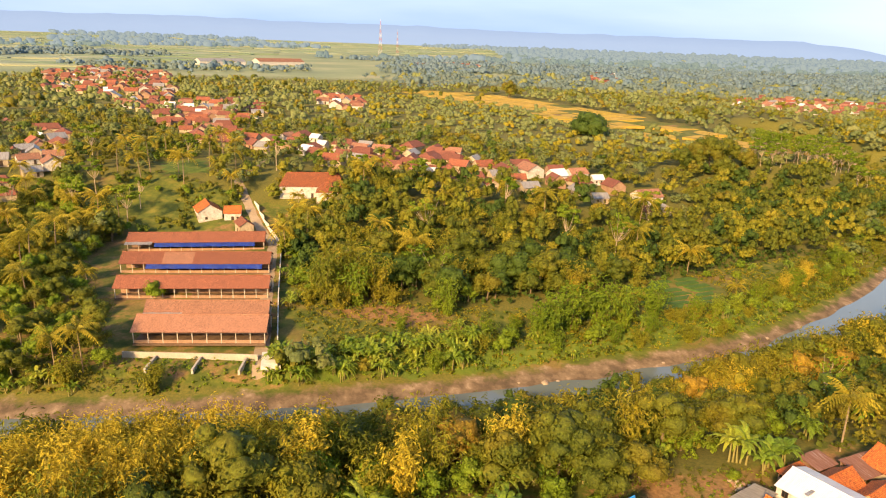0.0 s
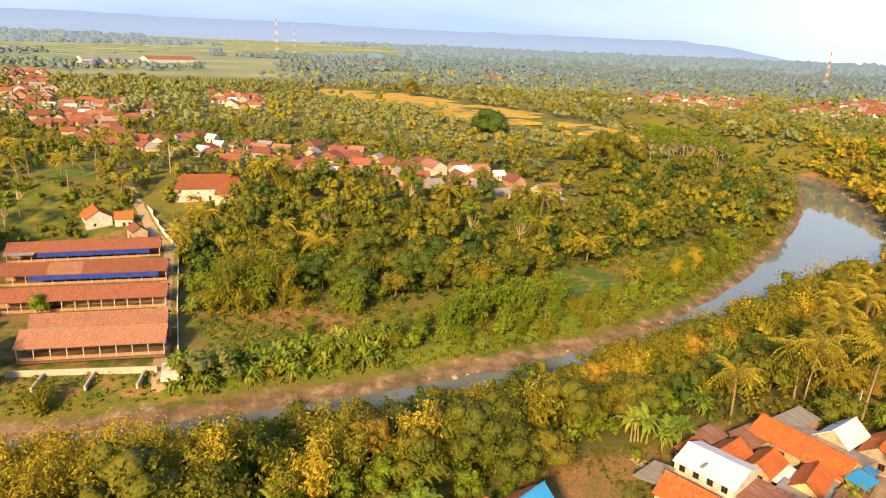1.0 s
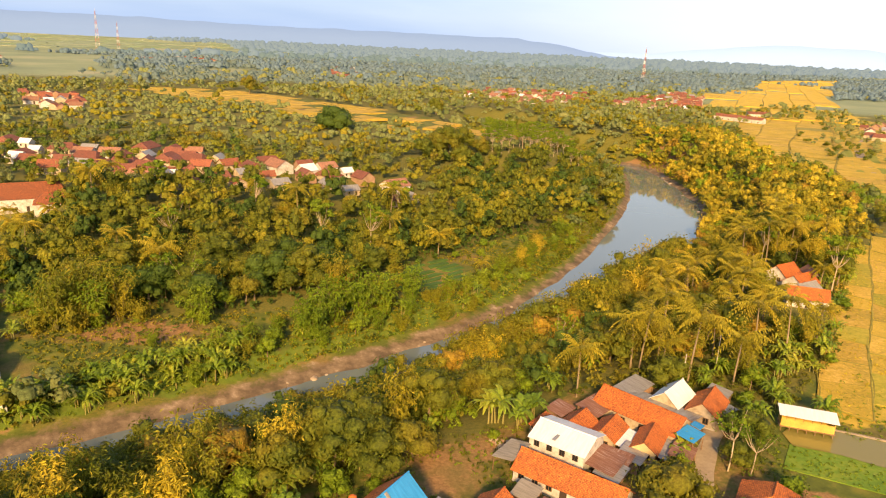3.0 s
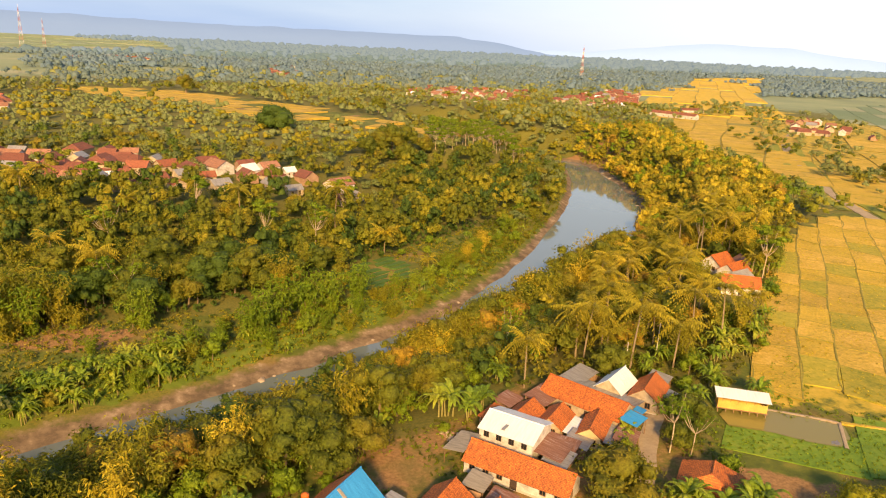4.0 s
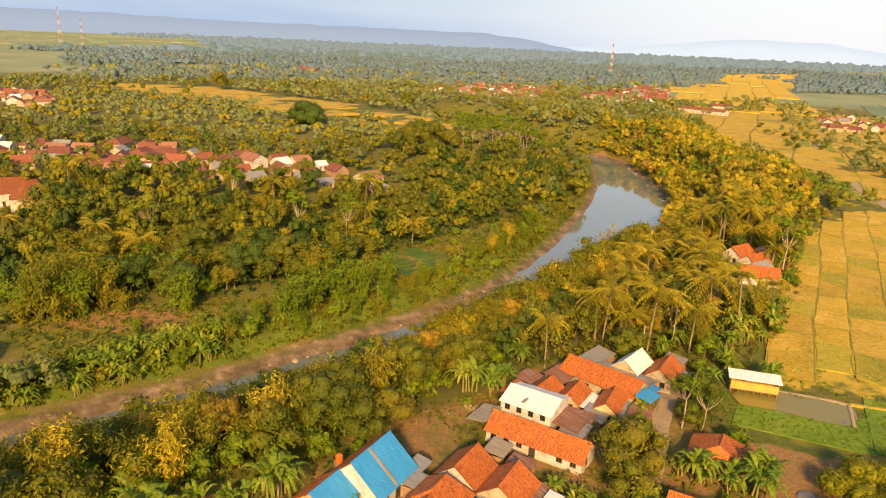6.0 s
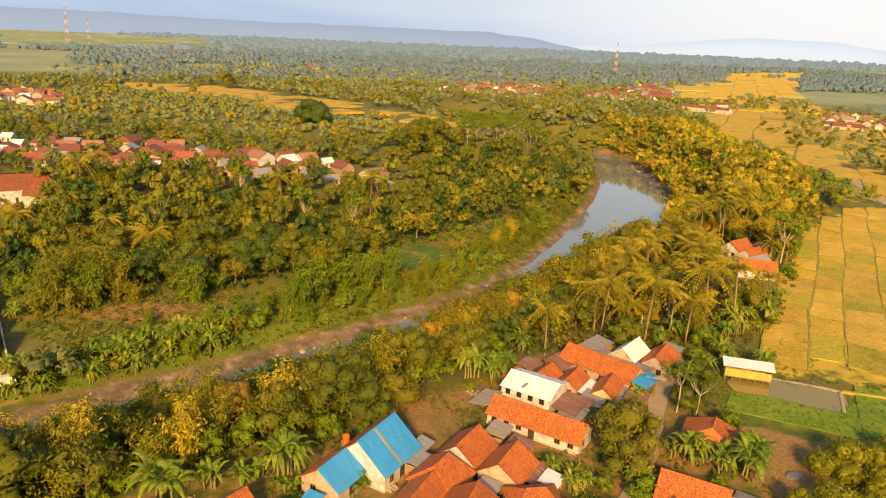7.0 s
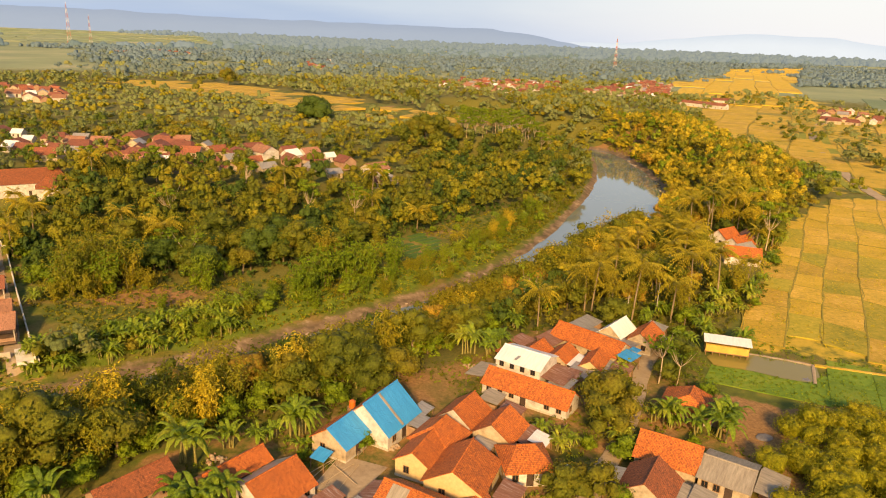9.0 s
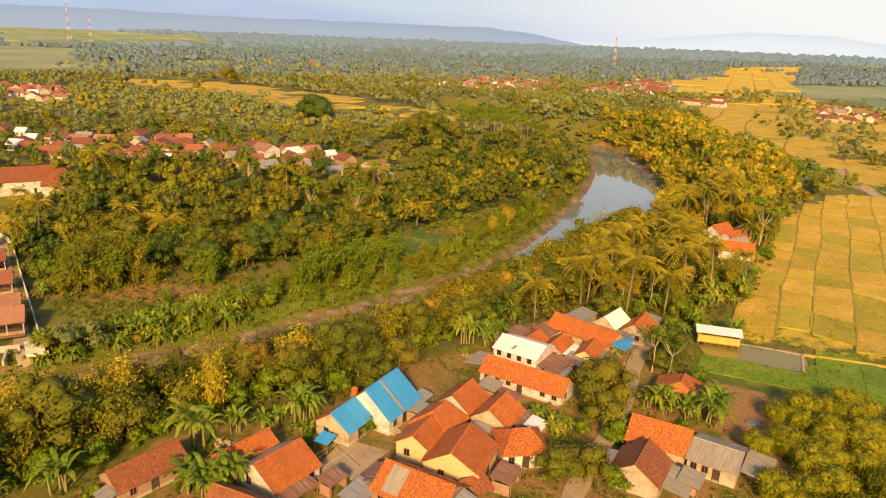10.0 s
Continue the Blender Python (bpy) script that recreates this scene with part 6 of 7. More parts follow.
# ---- woods near the drone ----
NEAR_WOODS = [(-150, 40), (-48, 42), (-36, 64), (-16, 76), (2, 80), (24, 88), (40, 97), (58, 103), (88, 106), (98, 120), (124, 152), (122, 184), (60, 158), (0, 142), (-150, 128)]
STRAW_STAND = [(-62, 66), (-40, 66), (-28, 79), (-21, 98), (-27, 118), (-62, 118)]
W1 = scatter(NEAR_WOODS, 5.0, 101, lambda x, y: (x > -75) & ~inside(STRAW_STAND, x, y))
W1 = W1[np.argsort(W1[:, 1] + 0.25 * W1[:, 0])]
cut = int(len(W1) * 0.42)
grow(W1[:cut], [(3.6, BROAD[:4]), (0.5, BROAD[4:6]), (0.5, BROAD[6:7]), (8.0, BAMBOO), (0.8, BROAD[7:]), (0.35, STRAW)], 0.95, 1.35, 201)
FRINGE = [(-36, 62), (-14, 75), (4, 79), (24, 86), (40, 94), (58, 100), (58, 107), (24, 95), (-14, 84), (-36, 74)]
grow(scatter(FRINGE, 5.0, 108), [(3, BANANAS), (2, MANGO[2:]), (1.5, BROAD[7:])], 0.7, 1.1, 208)
for x, y in scatter(STRAW_STAND, 4.9, 127):
    put(STRAW[int(abs(x) * 7) % 2], x, y, RNG.uniform(0.95, 1.25))
# tall trees on the foot of the slope, over the water
WATERSIDE = scatter([(-60, 100), (30, 114), (110, 146), (172, 180), (180, 210), (120, 186), (60, 160), (0, 142), (-60, 128)], 4.4, 128, lambda x, y: (river_place(x, y)[0] < 13) & (river_place(x, y)[1] < 0) & (x > 52))
grow(WATERSIDE, [(2.4, BROAD[2:4]), (2.6, BROAD[6:7]), (4, BAMBOO[:2]), (1.4, STRAW), (0.8, BROAD[:2])], 1.05, 1.4, 228)
LOW_SIDE = scatter([(-70, 104), (52, 128), (52, 152), (0, 140), (-70, 126)], 4.6, 153, lambda x, y: (river_place(x, y)[0] < 15) & (river_place(x, y)[1] < 0))
grow(LOW_SIDE, [(3, BAMBOO[1:]), (2, BROAD[2:4]), (1, BROAD[7:])], 0.6, 0.85, 253)
for k, (x, y) in enumerate(((104, 160), (110, 166), (116, 168), (122, 174), (128, 177), (134, 180), (140, 184), (146, 187), (152, 191), (159, 196), (166, 200), (173, 206), (94, 155), (86, 151), (112, 160), (124, 167), (137, 175), (150, 184), (163, 193))):
    put((BAMBOO[0], BROAD[2], BAMBOO[1], BROAD[0])[k % 4], x, y, 1.4 + 0.12 * (k % 3))
put(BROAD[6], 84, 146, 1.5)
put(BROAD[6], 88, 145, 1.3)
put(TALL[2], 78.6, 126.6, 0.9)
PALM_GROVE = [(54, 98), (90, 92), (118, 94), (150, 116), (196, 154), (186, 200), (140, 172), (100, 124)]
grow(scatter(PALM_GROVE, 6.8, 102), [(5.0, PALMS), (1.2, FAR_BROAD[:4]), (0.8, FAR_BROAD[5:6]), (1.6, BAMBOO[:2]), (0.5, STRAW), (0.3, TALL), (1.6, BANANAS)], 0.85, 1.15, 202)
GROVE_EDGE = [(84, 97), (90, 86), (100, 82), (122, 92), (150, 112), (196, 151), (200, 160), (176, 148), (140, 120), (110, 102)]
grow(scatter(GROVE_EDGE, 4.6, 124), [(3, BANANAS), (1, MANGO[2:]), (1, BROAD[7:])], 0.6, 1.0, 224)
RIGHT_BANK = [(100, 120), (140, 172), (190, 156), (250, 188), (300, 240), (345, 340), (400, 440), (330, 470), (310, 400), (260, 310), (200, 225), (150, 190)]
E2 = scatter(RIGHT_BANK, 5.7, 103, lambda x, y: np.hypot(x - 308, y - 410) > 16)
E2 = E2[np.argsort(np.hypot(E2[:, 0], E2[:, 1]))]
grow(E2[:40], [(3, FAR_BROAD[:4]), (1.5, FAR_BROAD[5:6]), (4, BAMBOO[:2]), (1.0, STRAW), (1.0, PALMS)], 0.85, 1.15, 203)

# ---- far bank: river edge, terrace and belt of woods ----
EDGE = [(-46, 140), (-10, 148), (20, 157), (50, 168), (80, 182), (110, 204), (150, 240), (185, 278), (178, 284), (140, 246), (100, 212), (76, 192), (46, 178), (16, 168), (-12, 157), (-46, 150)]
grow(scatter(EDGE, 7.2, 109, lambda x, y: x > 10), [(2.6, PLUMES), (0.5, BAMBOO[3:]), (3.6, BANANAS), (1.0, FAR_BROAD[6:])], 0.6, 1.0, 209)
grow(scatter(TERRACE, 13, 122, lambda x, y: (x > -20) & ~inside(VEGETABLES, x, y)), [(1.4, PLUMES), (1.6, FAR_BROAD[6:]), (1.0, BANANAS)], 0.45, 0.85, 222)
ROW = [(-40, 144), (-20, 149), (8, 157), (12, 168), (-6, 164), (-24, 157), (-42, 153)]
grow(scatter(ROW, 3.1, 110), [(1, BANANAS)], 0.85, 1.05, 210)
grow(scatter([(-44, 150), (-34, 156), (-44, 176), (-50, 176)], 5.0, 121), [(1, FAR_BROAD[3:4]), (2, FAR_BROAD[6:])], 0.4, 0.6, 221)
BELT = [(-52, 212), (-40, 200), (-16, 192), (10, 190), (40, 196), (70, 216), (110, 240), (150, 262), (200, 310), (232, 352), (200, 374), (160, 372), (120, 330), (104, 280), (60, 286), (0, 288), (-40, 288), (-56, 280), (-60, 250)]
W2 = scatter(BELT, 6.6, 104)
W2 = W2[np.argsort(np.hypot(W2[:, 0] - 10, W2[:, 1] - 150))]
grow(W2[:60], [(5, FAR_BROAD[:4]), (2.5, FAR_BROAD[4:5]), (0.8, FAR_BROAD[5:]), (3, BAMBOO), (0.8, PALMS), (0.3, TALL)], 1.0, 1.45, 204)
grow(W2[60:300][::7], [(1.2, PALMS), (0.5, TALL), (1, BAMBOO)], 1.0, 1.25, 214)
LEFT = [(-150, 128), (-76, 128), (-78, 150), (-100, 186), (-108, 200), (-150, 210)]
grow(scatter([(-112, 122), (-46, 128), (-44, 138), (-80, 140), (-112, 138)], 3.4, 111), [(5, BANANAS), (1, BAMBOO[3:])], 0.8, 1.15, 211)
grow(scatter(LEFT, 5.6, 112, lambda x, y: (y > 138) & (x > -136)), [(3, FAR_BROAD[:4]), (2.5, FAR_BROAD[6:]), (1, MANGO[2:]), (1.2, PALMS)], 0.75, 1.15, 212)
grow(scatter([(-170, 206), (-114, 206), (-120, 246), (-170, 270)], 5.4, 113), [(2.5, FAR_BROAD[6:]), (2, FAR_BROAD[:4]), (0.5, PALMS)], 0.8, 1.15, 213)
grow(scatter([(-44, 178), (-38, 200), (-50, 246), (-60, 268), (-62, 262), (-52, 205)], 4.6, 150), [(2, BANANAS), (2, FAR_BROAD[6:]), (1, MANGO[2:])], 0.55, 0.9, 250)
put(MANGO[2], -83, 184.5, 1.5)
for k, (x, y) in enumerate(((-57, 262), (-52, 252), (-60, 276), (-47, 270), (-90, 284), (-128, 262), (-134, 250))):
    put(PALMS[k % 4], x, y, 0.95)
put(TALL[0], -121, 254, 1.1)
grow(scatter([(-200, 150), (-118, 150), (-126, 250), (-98, 296), (-60, 310), (-110, 345), (-215, 320)], 17, 149), [(3, PALMS), (1, TALL[:2])], 0.9, 1.25, 249)
GREAT = stock(broadleaf, (81, 21, 16, DARK_LEAF, "huge dark green spreading tree above the woods", dict(name="great_tree", count=3600, size=0.95, blobs=34, low=0.15)),
              (82, 20, 9, LEAF, "tall yellow-green tree with a broad domed crown", dict(name="great_tree", count=2600, size=0.8, blobs=24, low=0.2)))
put(GREAT[0], 99, 492, 1.0)
for x, y, k in ((148, 388, 1.15), (138, 380, 0.9), (160, 396, 1.0), (151, 372, 0.8), (128, 372, 0.75), (168, 384, 0.7), (68, 800, 1.2), (215, 600, 0.9)):
    put(GREAT[1], x, y, k)


# the great yellow-green bamboo stand on the terrace and the plants round it
for x, y, s_ in ((-34, 187, 1.35), (-29, 184, 1.3), (-24, 187, 1.4), (-19, 190, 1.35), (-31, 192, 1.45), (-25, 194, 1.5), (-18, 196, 1.35), (-36, 193, 1.3), (-14, 188, 1.0), (-38, 186, 1.0)):
    put((PLUMES[0], BAMBOO[0], PLUMES[1])[int(abs(x)) % 3], x, y, s_ * 1.1)
for x, y, s_ in ((2, 183, 1.0), (30, 172, 1.2), (36, 176, 1.25), (44, 180, 1.3), (52, 181, 1.15), (26, 169, 0.9), (62, 188, 1.1), (12, 170, 0.55), (20, 173, 0.5), (48, 173, 0.6), (58, 178, 0.6), (74, 188, 0.7), (82, 192, 0.6), (90, 196, 0.55)):
    put(PLUMES[int(x) % 2], x, y, s_ * 1.35)
put(TALL[2], -2, 200, 0.95)
put(TALL[0], -8, 204, 0.9)
put(STRAW[1], 112, 214, 0.9)
put(BAMBOO[3], 119, 220, 1.1)
put(STRAW[0], 124, 224, 0.8)
put(BAMBOO[3], 106, 210, 0.9)
put(PALMS[3], 92, 204, 0.8)
put(FAR_BROAD[6], 96, 200, 0.8)
grow(scatter([(272, 218), (300, 212), (326, 250), (300, 258)], 6.0, 129), [(1, BANANAS)], 0.9, 1.2, 229)

GROVE = [(166, 378), (200, 376), (236, 372), (258, 480), (214, 484)]
grow(scatter(GROVE, 7.5, 126), [(1, TALL[:2])], 0.75, 0.95, 226)


# ---- stuff: woods further off, as joined clumps of leaves ----
def woods_arrays(places, seed, leaves_each, size, rlo, rhi, hlo, hhi, lobes=7, calm=0.0, dome=PLAIN_DOME, core=0.86):
    """Crowns of several uneven lobes each, with leaf clumps standing out of them."""
    rng = np.random.default_rng(seed)
    n, k = len(places), leaves_each
    z = height(places[:, 0], places[:, 1])
    u = rng.random(n) ** 1.4
    r, h = rlo + (rhi - rlo) * u, hlo + (hhi - hlo) * np.clip(u + rng.normal(0, 0.22, n), 0, 1.3)
    ang, far = rng.uniform(0, 6.28, (n, lobes)), np.sqrt(rng.random((n, lobes))) * 0.72
    up = 0.3 + 0.5 * rng.random((n, lobes)) * (1.1 - 0.6 * far)
    cen = np.stack([np.cos(ang) * far * r[:, None], np.sin(ang) * far * r[:, None], up * h[:, None]], -1)
    lr = r[:, None] * rng.uniform(0.3, 0.54, (n, lobes))
    base = np.stack([places[:, 0], places[:, 1], z], -1)
    solid = dome and lobes_arrays(rng, (cen + base[:, None]).reshape(-1, 3), lr.ravel() * core, np.maximum(lr * 0.8, h[:, None] * 0.16).ravel() * core, dome, 0.2)
    which = rng.integers(0, lobes, (n, k))
    c = np.take_along_axis(cen, which[..., None], 1)
    d = rng.normal(0, 1, (n, k, 3))
    d[..., 2] = np.abs(d[..., 2]) * np.where(rng.random((n, k)) < 0.85, 1, -0.6)
    d /= np.linalg.norm(d, axis=2, keepdims=True)
    out = np.take_along_axis(lr, which, 1) * (1.0 + rng.normal(0, 0.1, (n, k)))
    at = c + d * out[..., None] * np.array([1, 1, 0.85]) + base[:, None]
    leafy = leaf_quads(rng, at.reshape(-1, 3), d.reshape(-1, 3), size, 0.8, 1.5, 0.0, calm)
    return joined([solid, as_triangles(*leafy)]) if dome else leafy


def woods(name, places, seed, kinds, label, *shape):
    """One joined object; a patch of the places for each foliage."""
    rng = np.random.default_rng(seed)
    pick = rng.choice(len(kinds), len(places), p=[k[0] for k in kinds])
    for k, (_, leaf) in enumerate(kinds):
        me = raw_mesh(name, *woods_arrays(places[pick == k], seed + k, *shape), True)
        me.materials.append(leaf)
        tagged(new(name, me), label, "woods", kind="stuff")


def away(x, y):
    busy = inside(RIGHT_BANK, x, y) | inside(PALM_GROVE, x, y) | inside(BELT, x, y) | inside(NEAR_WOODS, x, y)
    for poly in (VILLAGE, FIELDS, STRIP, BARNYARD, TERRACE, LEFT):
        busy |= inside(poly, x, y)
    return ~busy


def open_country(x, y):
    """Away from all, with the plateau's fields kept nearly bare."""
    return away(x, y) & ~(inside(FAR_FIELDS, x, y) & (lumps(x, y, 60, 9) < 0.42))


LOWER = [(-120, 560), (60, 400), (210, 380), (250, 440), (190, 480), (120, 520), (86, 580), (60, 670), (0, 735), (-80, 800)]
NORMAL = ((0.52, LEAF), (0.2, DARK_LEAF), (0.28, BAMBOO_LEAF))
MIXED = ((0.4, LEAF), (0.3, HAZED_FOREST_LEAF), (0.12, DARK_LEAF), (0.18, BAMBOO_LEAF))
# yellow leaf kinds weighted up: the right bank's sun glow put into colour
SUN_TINTED = ((0.4, BAMBOO_LEAF), (0.04, LEAF), (0.34, STRAW_LEAF), (0.17, LIGHT_LEAF), (0.05, RUST_LEAF))
woods("woods", W1[cut:], 300, NORMAL, "mixed green woods on the steep near bank", 340, 0.58, 2.6, 4.8, 7, 12.5, 10, 0.15, SIMPLE_DOME, 0.6)
woods("woods", E2[40:], 301, SUN_TINTED, "mixed woods on the steep river bank, leaves tinted sun-yellow", 240, 0.74, 2.6, 5.2, 8, 14, 9, 0.3, SIMPLE_DOME, 0.6)
woods("woods", W2[60:], 311, NORMAL, "mixed green woods behind the river terrace", 220, 0.84, 2.8, 5.4, 9, 16, 10, 0.25, SIMPLE_DOME, 0.6)
MID = scatter([(-330, 128), (470, 128), (470, 470), (-330, 470)], 8.8, 105, lambda x, y: open_country(x, y) & ~inside(MEADOW, x, y) & ~inside(LOWER, x, y) & ~inside([(-138, 328), (-118, 340), (-98, 300), (-127, 290)], x, y))
woods("woods", MID, 302, MIXED, "mixed green and yellow trees round the villages", 100, 1.0, 2.4, 5.8, 4.5, 12, 8, 0.35, SIMPLE_DOME, 0.64)
ROWS = [scatter(p, s_, 140 + k) for k, (p, s_) in enumerate((([(396, 330), (470, 296), (530, 380), (470, 430)], 13), ([(520, 420), (560, 380), (720, 480), (720, 640), (600, 540)], 13), ([(540, 320), (620, 290), (700, 400), (600, 420)], 15), ([(330, 205), (350, 215), (460, 320), (450, 335)], 12), ([(450, 560), (520, 540), (640, 700), (600, 740)], 16), ([(520, 250), (700, 260), (760, 330), (560, 300)], 15)))]
woods("woods", np.concatenate(ROWS), 323, ((0.6, HAZED_FAR_LEAF), (0.4, LEAF)), "scattered trees and hedgerows between the rice fields", 70, 0.9, 2.0, 4.6, 3, 9, 5, 0.35, PLAIN_DOME, 0.75)
YARD = scatter([(-175, 136), (-116, 140), (-114, 200), (-124, 244), (-170, 300), (-190, 240)], 6.4, 145)
woods("woods", YARD, 324, ((0.5, LEAF), (0.3, LIGHT_LEAF), (0.2, BAMBOO_LEAF)), "low green trees and shrubs beside the barns", 200, 0.55, 2.4, 5.0, 4, 10, 9, 0.15, PLAIN_DOME, 0.7)
HEDGE = scatter([(-171, 379), (-140, 386), (-123, 338), (-147, 326)], 4.2, 147)
woods("shrubbery", HEDGE, 326, ((1.0, LIGHT_LEAF),), "dense bright green shrubs behind the lawn", 90, 0.55, 1.8, 3.2, 2.0, 4.5, 5, 0.2, PLAIN_DOME, 0.75)
GLADE = scatter(MEADOW, 7.0, 146, lambda x, y: lumps(x, y, 12, 4) > -0.35)
woods("woods", GLADE, 325, ((0.6, LEAF), (0.4, LIGHT_LEAF)), "young trees scattered over the meadow", 120, 0.5, 1.6, 3.2, 2.5, 6.5, 5, 0.15)
BEND = scatter([(236, 372), (262, 400), (300, 445), (345, 480), (420, 560), (400, 640), (300, 640), (215, 560), (258, 480)], 8.5, 151)
woods("woods", BEND, 328, ((0.4, HAZED_FAR_LEAF), (0.35, BAMBOO_LEAF), (0.25, LEAF)), "olive and yellow-green woods round the river bend", 110, 1.05, 2.6, 5.2, 5, 12, 7, 0.35, SIMPLE_DOME, 0.66)
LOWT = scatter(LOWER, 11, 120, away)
woods("woods", LOWT, 312, ((0.7, HAZED_FAR_LEAF), (0.3, BAMBOO_LEAF)), "low groves before the stubble fields", 20, 1.0, 3.0, 5.5, 3, 6, 4)
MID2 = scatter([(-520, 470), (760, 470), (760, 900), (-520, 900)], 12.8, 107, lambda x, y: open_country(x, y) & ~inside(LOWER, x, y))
woods("woods", MID2, 304, ((0.5, HAZED_FAR_LEAF), (0.3, LEAF), (0.2, HAZED_FOREST_LEAF)), "woods and groves on the plateau", 24, 1.4, 2.8, 7.6, 5, 13, 5, 0.45, SIMPLE_DOME, 0.82)
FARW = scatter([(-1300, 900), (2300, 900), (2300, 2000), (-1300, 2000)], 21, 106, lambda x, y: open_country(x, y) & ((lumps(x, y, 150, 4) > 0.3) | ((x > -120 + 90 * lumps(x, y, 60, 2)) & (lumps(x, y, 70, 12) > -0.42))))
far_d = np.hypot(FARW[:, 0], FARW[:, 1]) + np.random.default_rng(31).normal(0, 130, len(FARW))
# the haze of these woods lies in their leaf colours
woods("distant_woods", FARW[far_d < 1350], 303, ((0.7, HAZY_LEAF), (0.3, HAZED_FAR_LEAF)), "woods on the distant plain, leaves tinted hazy green", 10, 2.0, 4, 11, 5, 13, 4, 0.6, SIMPLE_DOME, 0.95)
woods("distant_woods", FARW[far_d >= 1350], 315, ((0.8, HAZED_PALE_LEAF), (0.2, HAZY_LEAF)), "woods on the distant plain, leaves tinted pale with haze", 8, 2.6, 6, 15, 5, 12, 4, 0.75, SIMPLE_DOME, 1.0)
BACK = scatter([(-2600, 2000), (3900, 2000), (3900, 4500), (-2600, 4500)], 54, 114, lambda x, y: (np.hypot(x, y) < 4650) & ((lumps(x, y, 330, 6) > 0.2) | (x > 200)))
back_d = np.hypot(BACK[:, 0], BACK[:, 1]) + np.random.default_rng(32).normal(0, 300, len(BACK))
woods("backdrop_woods", BACK[back_d < 2600], 316, ((1.0, MID_BACK),), "woods far out on the plain, paled by painted haze", 4, 4, 10, 26, 6, 13, 3, 0.8, SIMPLE_DOME, 1.1)
woods("backdrop_woods", BACK[back_d >= 2600], 305, ((1.0, BACK_LEAF),), "woods near the horizon, painted haze turning them blue-green", 4, 6, 14, 34, 6, 13, 2, 0.75, SIMPLE_DOME, 1.2)


def shrubs(name, places, seed, leaf, label, *shape):
    me = raw_mesh(name, *woods_arrays(places, seed, *shape, 4, 0.0, None), True)
    me.materials.append(leaf)
    tagged(new(name, me), label, "undergrowth", kind="stuff")


# scrub in yellow leaves too, to brighten the bank by colour
UNDER3 = scatter(RIGHT_BANK, 2.8, 148)
shrubs("undergrowth", UNDER3, 327, BAMBOO_LEAF, "yellow-green scrub of the sunny river bank", 14, 0.8, 1.0, 2.4, 1.5, 5.0)
UNDER = scatter([(-80, 40), (130, 90), (330, 330), (330, 420), (240, 300), (120, 160), (-80, 120)], 2.6, 115, lambda x, y: inside(NEAR_WOODS, x, y) | inside(PALM_GROVE, x, y))
shrubs("undergrowth", UNDER, 306, LEAF, "tangled green undergrowth of the near bank", 15, 0.9, 1.0, 2.2, 1.2, 4.2)
TERR = scatter(TERRACE, 1.9, 116, lambda x, y: (lumps(x, y, 8, 7) > -0.45) & ~inside(VEGETABLES, x, y))
shrubs("low_plants", TERR, 307, BAMBOO_LEAF, "low bushes and crops on the river terrace", 20, 0.42, 0.5, 1.3, 0.3, 1.3)
TERR2 = scatter(TERRACE, 4.0, 154, lambda x, y: ~inside(VEGETABLES, x, y) & (x > -40))
shrubs("low_plants", TERR2, 330, DARK_LEAF, "dark green bushes dotted over the river terrace", 26, 0.5, 0.8, 1.6, 0.8, 2.4)
FR2 = scatter(FRINGE, 2.2, 123)
GE2 = scatter(GROVE_EDGE, 2.4, 125)
shrubs("undergrowth", GE2, 314, LEAF, "bushes and weeds at the edge of the palm grove", 26, 0.5, 0.7, 1.6, 0.6, 2.4)
shrubs("undergrowth", FR2, 313, LIGHT_LEAF, "bushes and weeds at the edge of the village", 26, 0.5, 0.7, 1.5, 0.6, 2.6)
UNDER2 = scatter(BELT, 3.2, 117, lambda x, y: y < 262)
shrubs("undergrowth", UNDER2, 308, DARK_LEAF, "dark undergrowth in the woods of the far bank", 13, 1.1, 1.2, 2.4, 2.0, 5.5)
E3 = scatter([(-120, 122), (60, 150), (200, 270), (190, 290), (40, 176), (-120, 150)], 1.8, 118, lambda x, y: (river_place(x, y)[0] < 24) & (river_place(x, y)[1] > 0))
shrubs("bank_grass", E3, 309, LIGHT_LEAF, "rank green grass along the river bank", 10, 0.55, 0.5, 1.1, 0.3, 1.1)
E4 = scatter([(-50, 132), (60, 160), (200, 260), (290, 400), (270, 410), (180, 310), (40, 186), (-50, 156)], 2.4, 133, lambda x, y: (river_place(x, y)[0] < rise(x, 100, 215, 24, 30)) & (river_place(x, y)[1] > 0) & ((lumps(x, y, 6, 2) > 0.1) | (x > 110)) & ~inside(VEGETABLES, x, y))
shrubs("bank_bushes", E4, 320, LEAF, "bushes and scrub above the river bank", 22, 0.75, 0.9, 1.9, 0.8, 2.6)
LEFT2 = scatter([(-200, 128), (-60, 128), (-90, 180), (-104, 200), (-122, 240), (-130, 260), (-220, 300)], 2.9, 119, lambda x, y: ~inside(BARNYARD, x, y))
shrubs("low_plants", LEFT2, 310, LEAF, "scrub and low bushes beside the barns", 26, 0.65, 0.8, 1.9, 0.6, 3.0)
MEAD = scatter(MEADOW, 4.4, 134, lambda x, y: lumps(x, y, 9, 4) > -0.1)
shrubs("low_plants", MEAD, 321, LEAF, "bushes and young trees in the meadow", 40, 0.8, 1.0, 2.4, 1.0, 4.5)


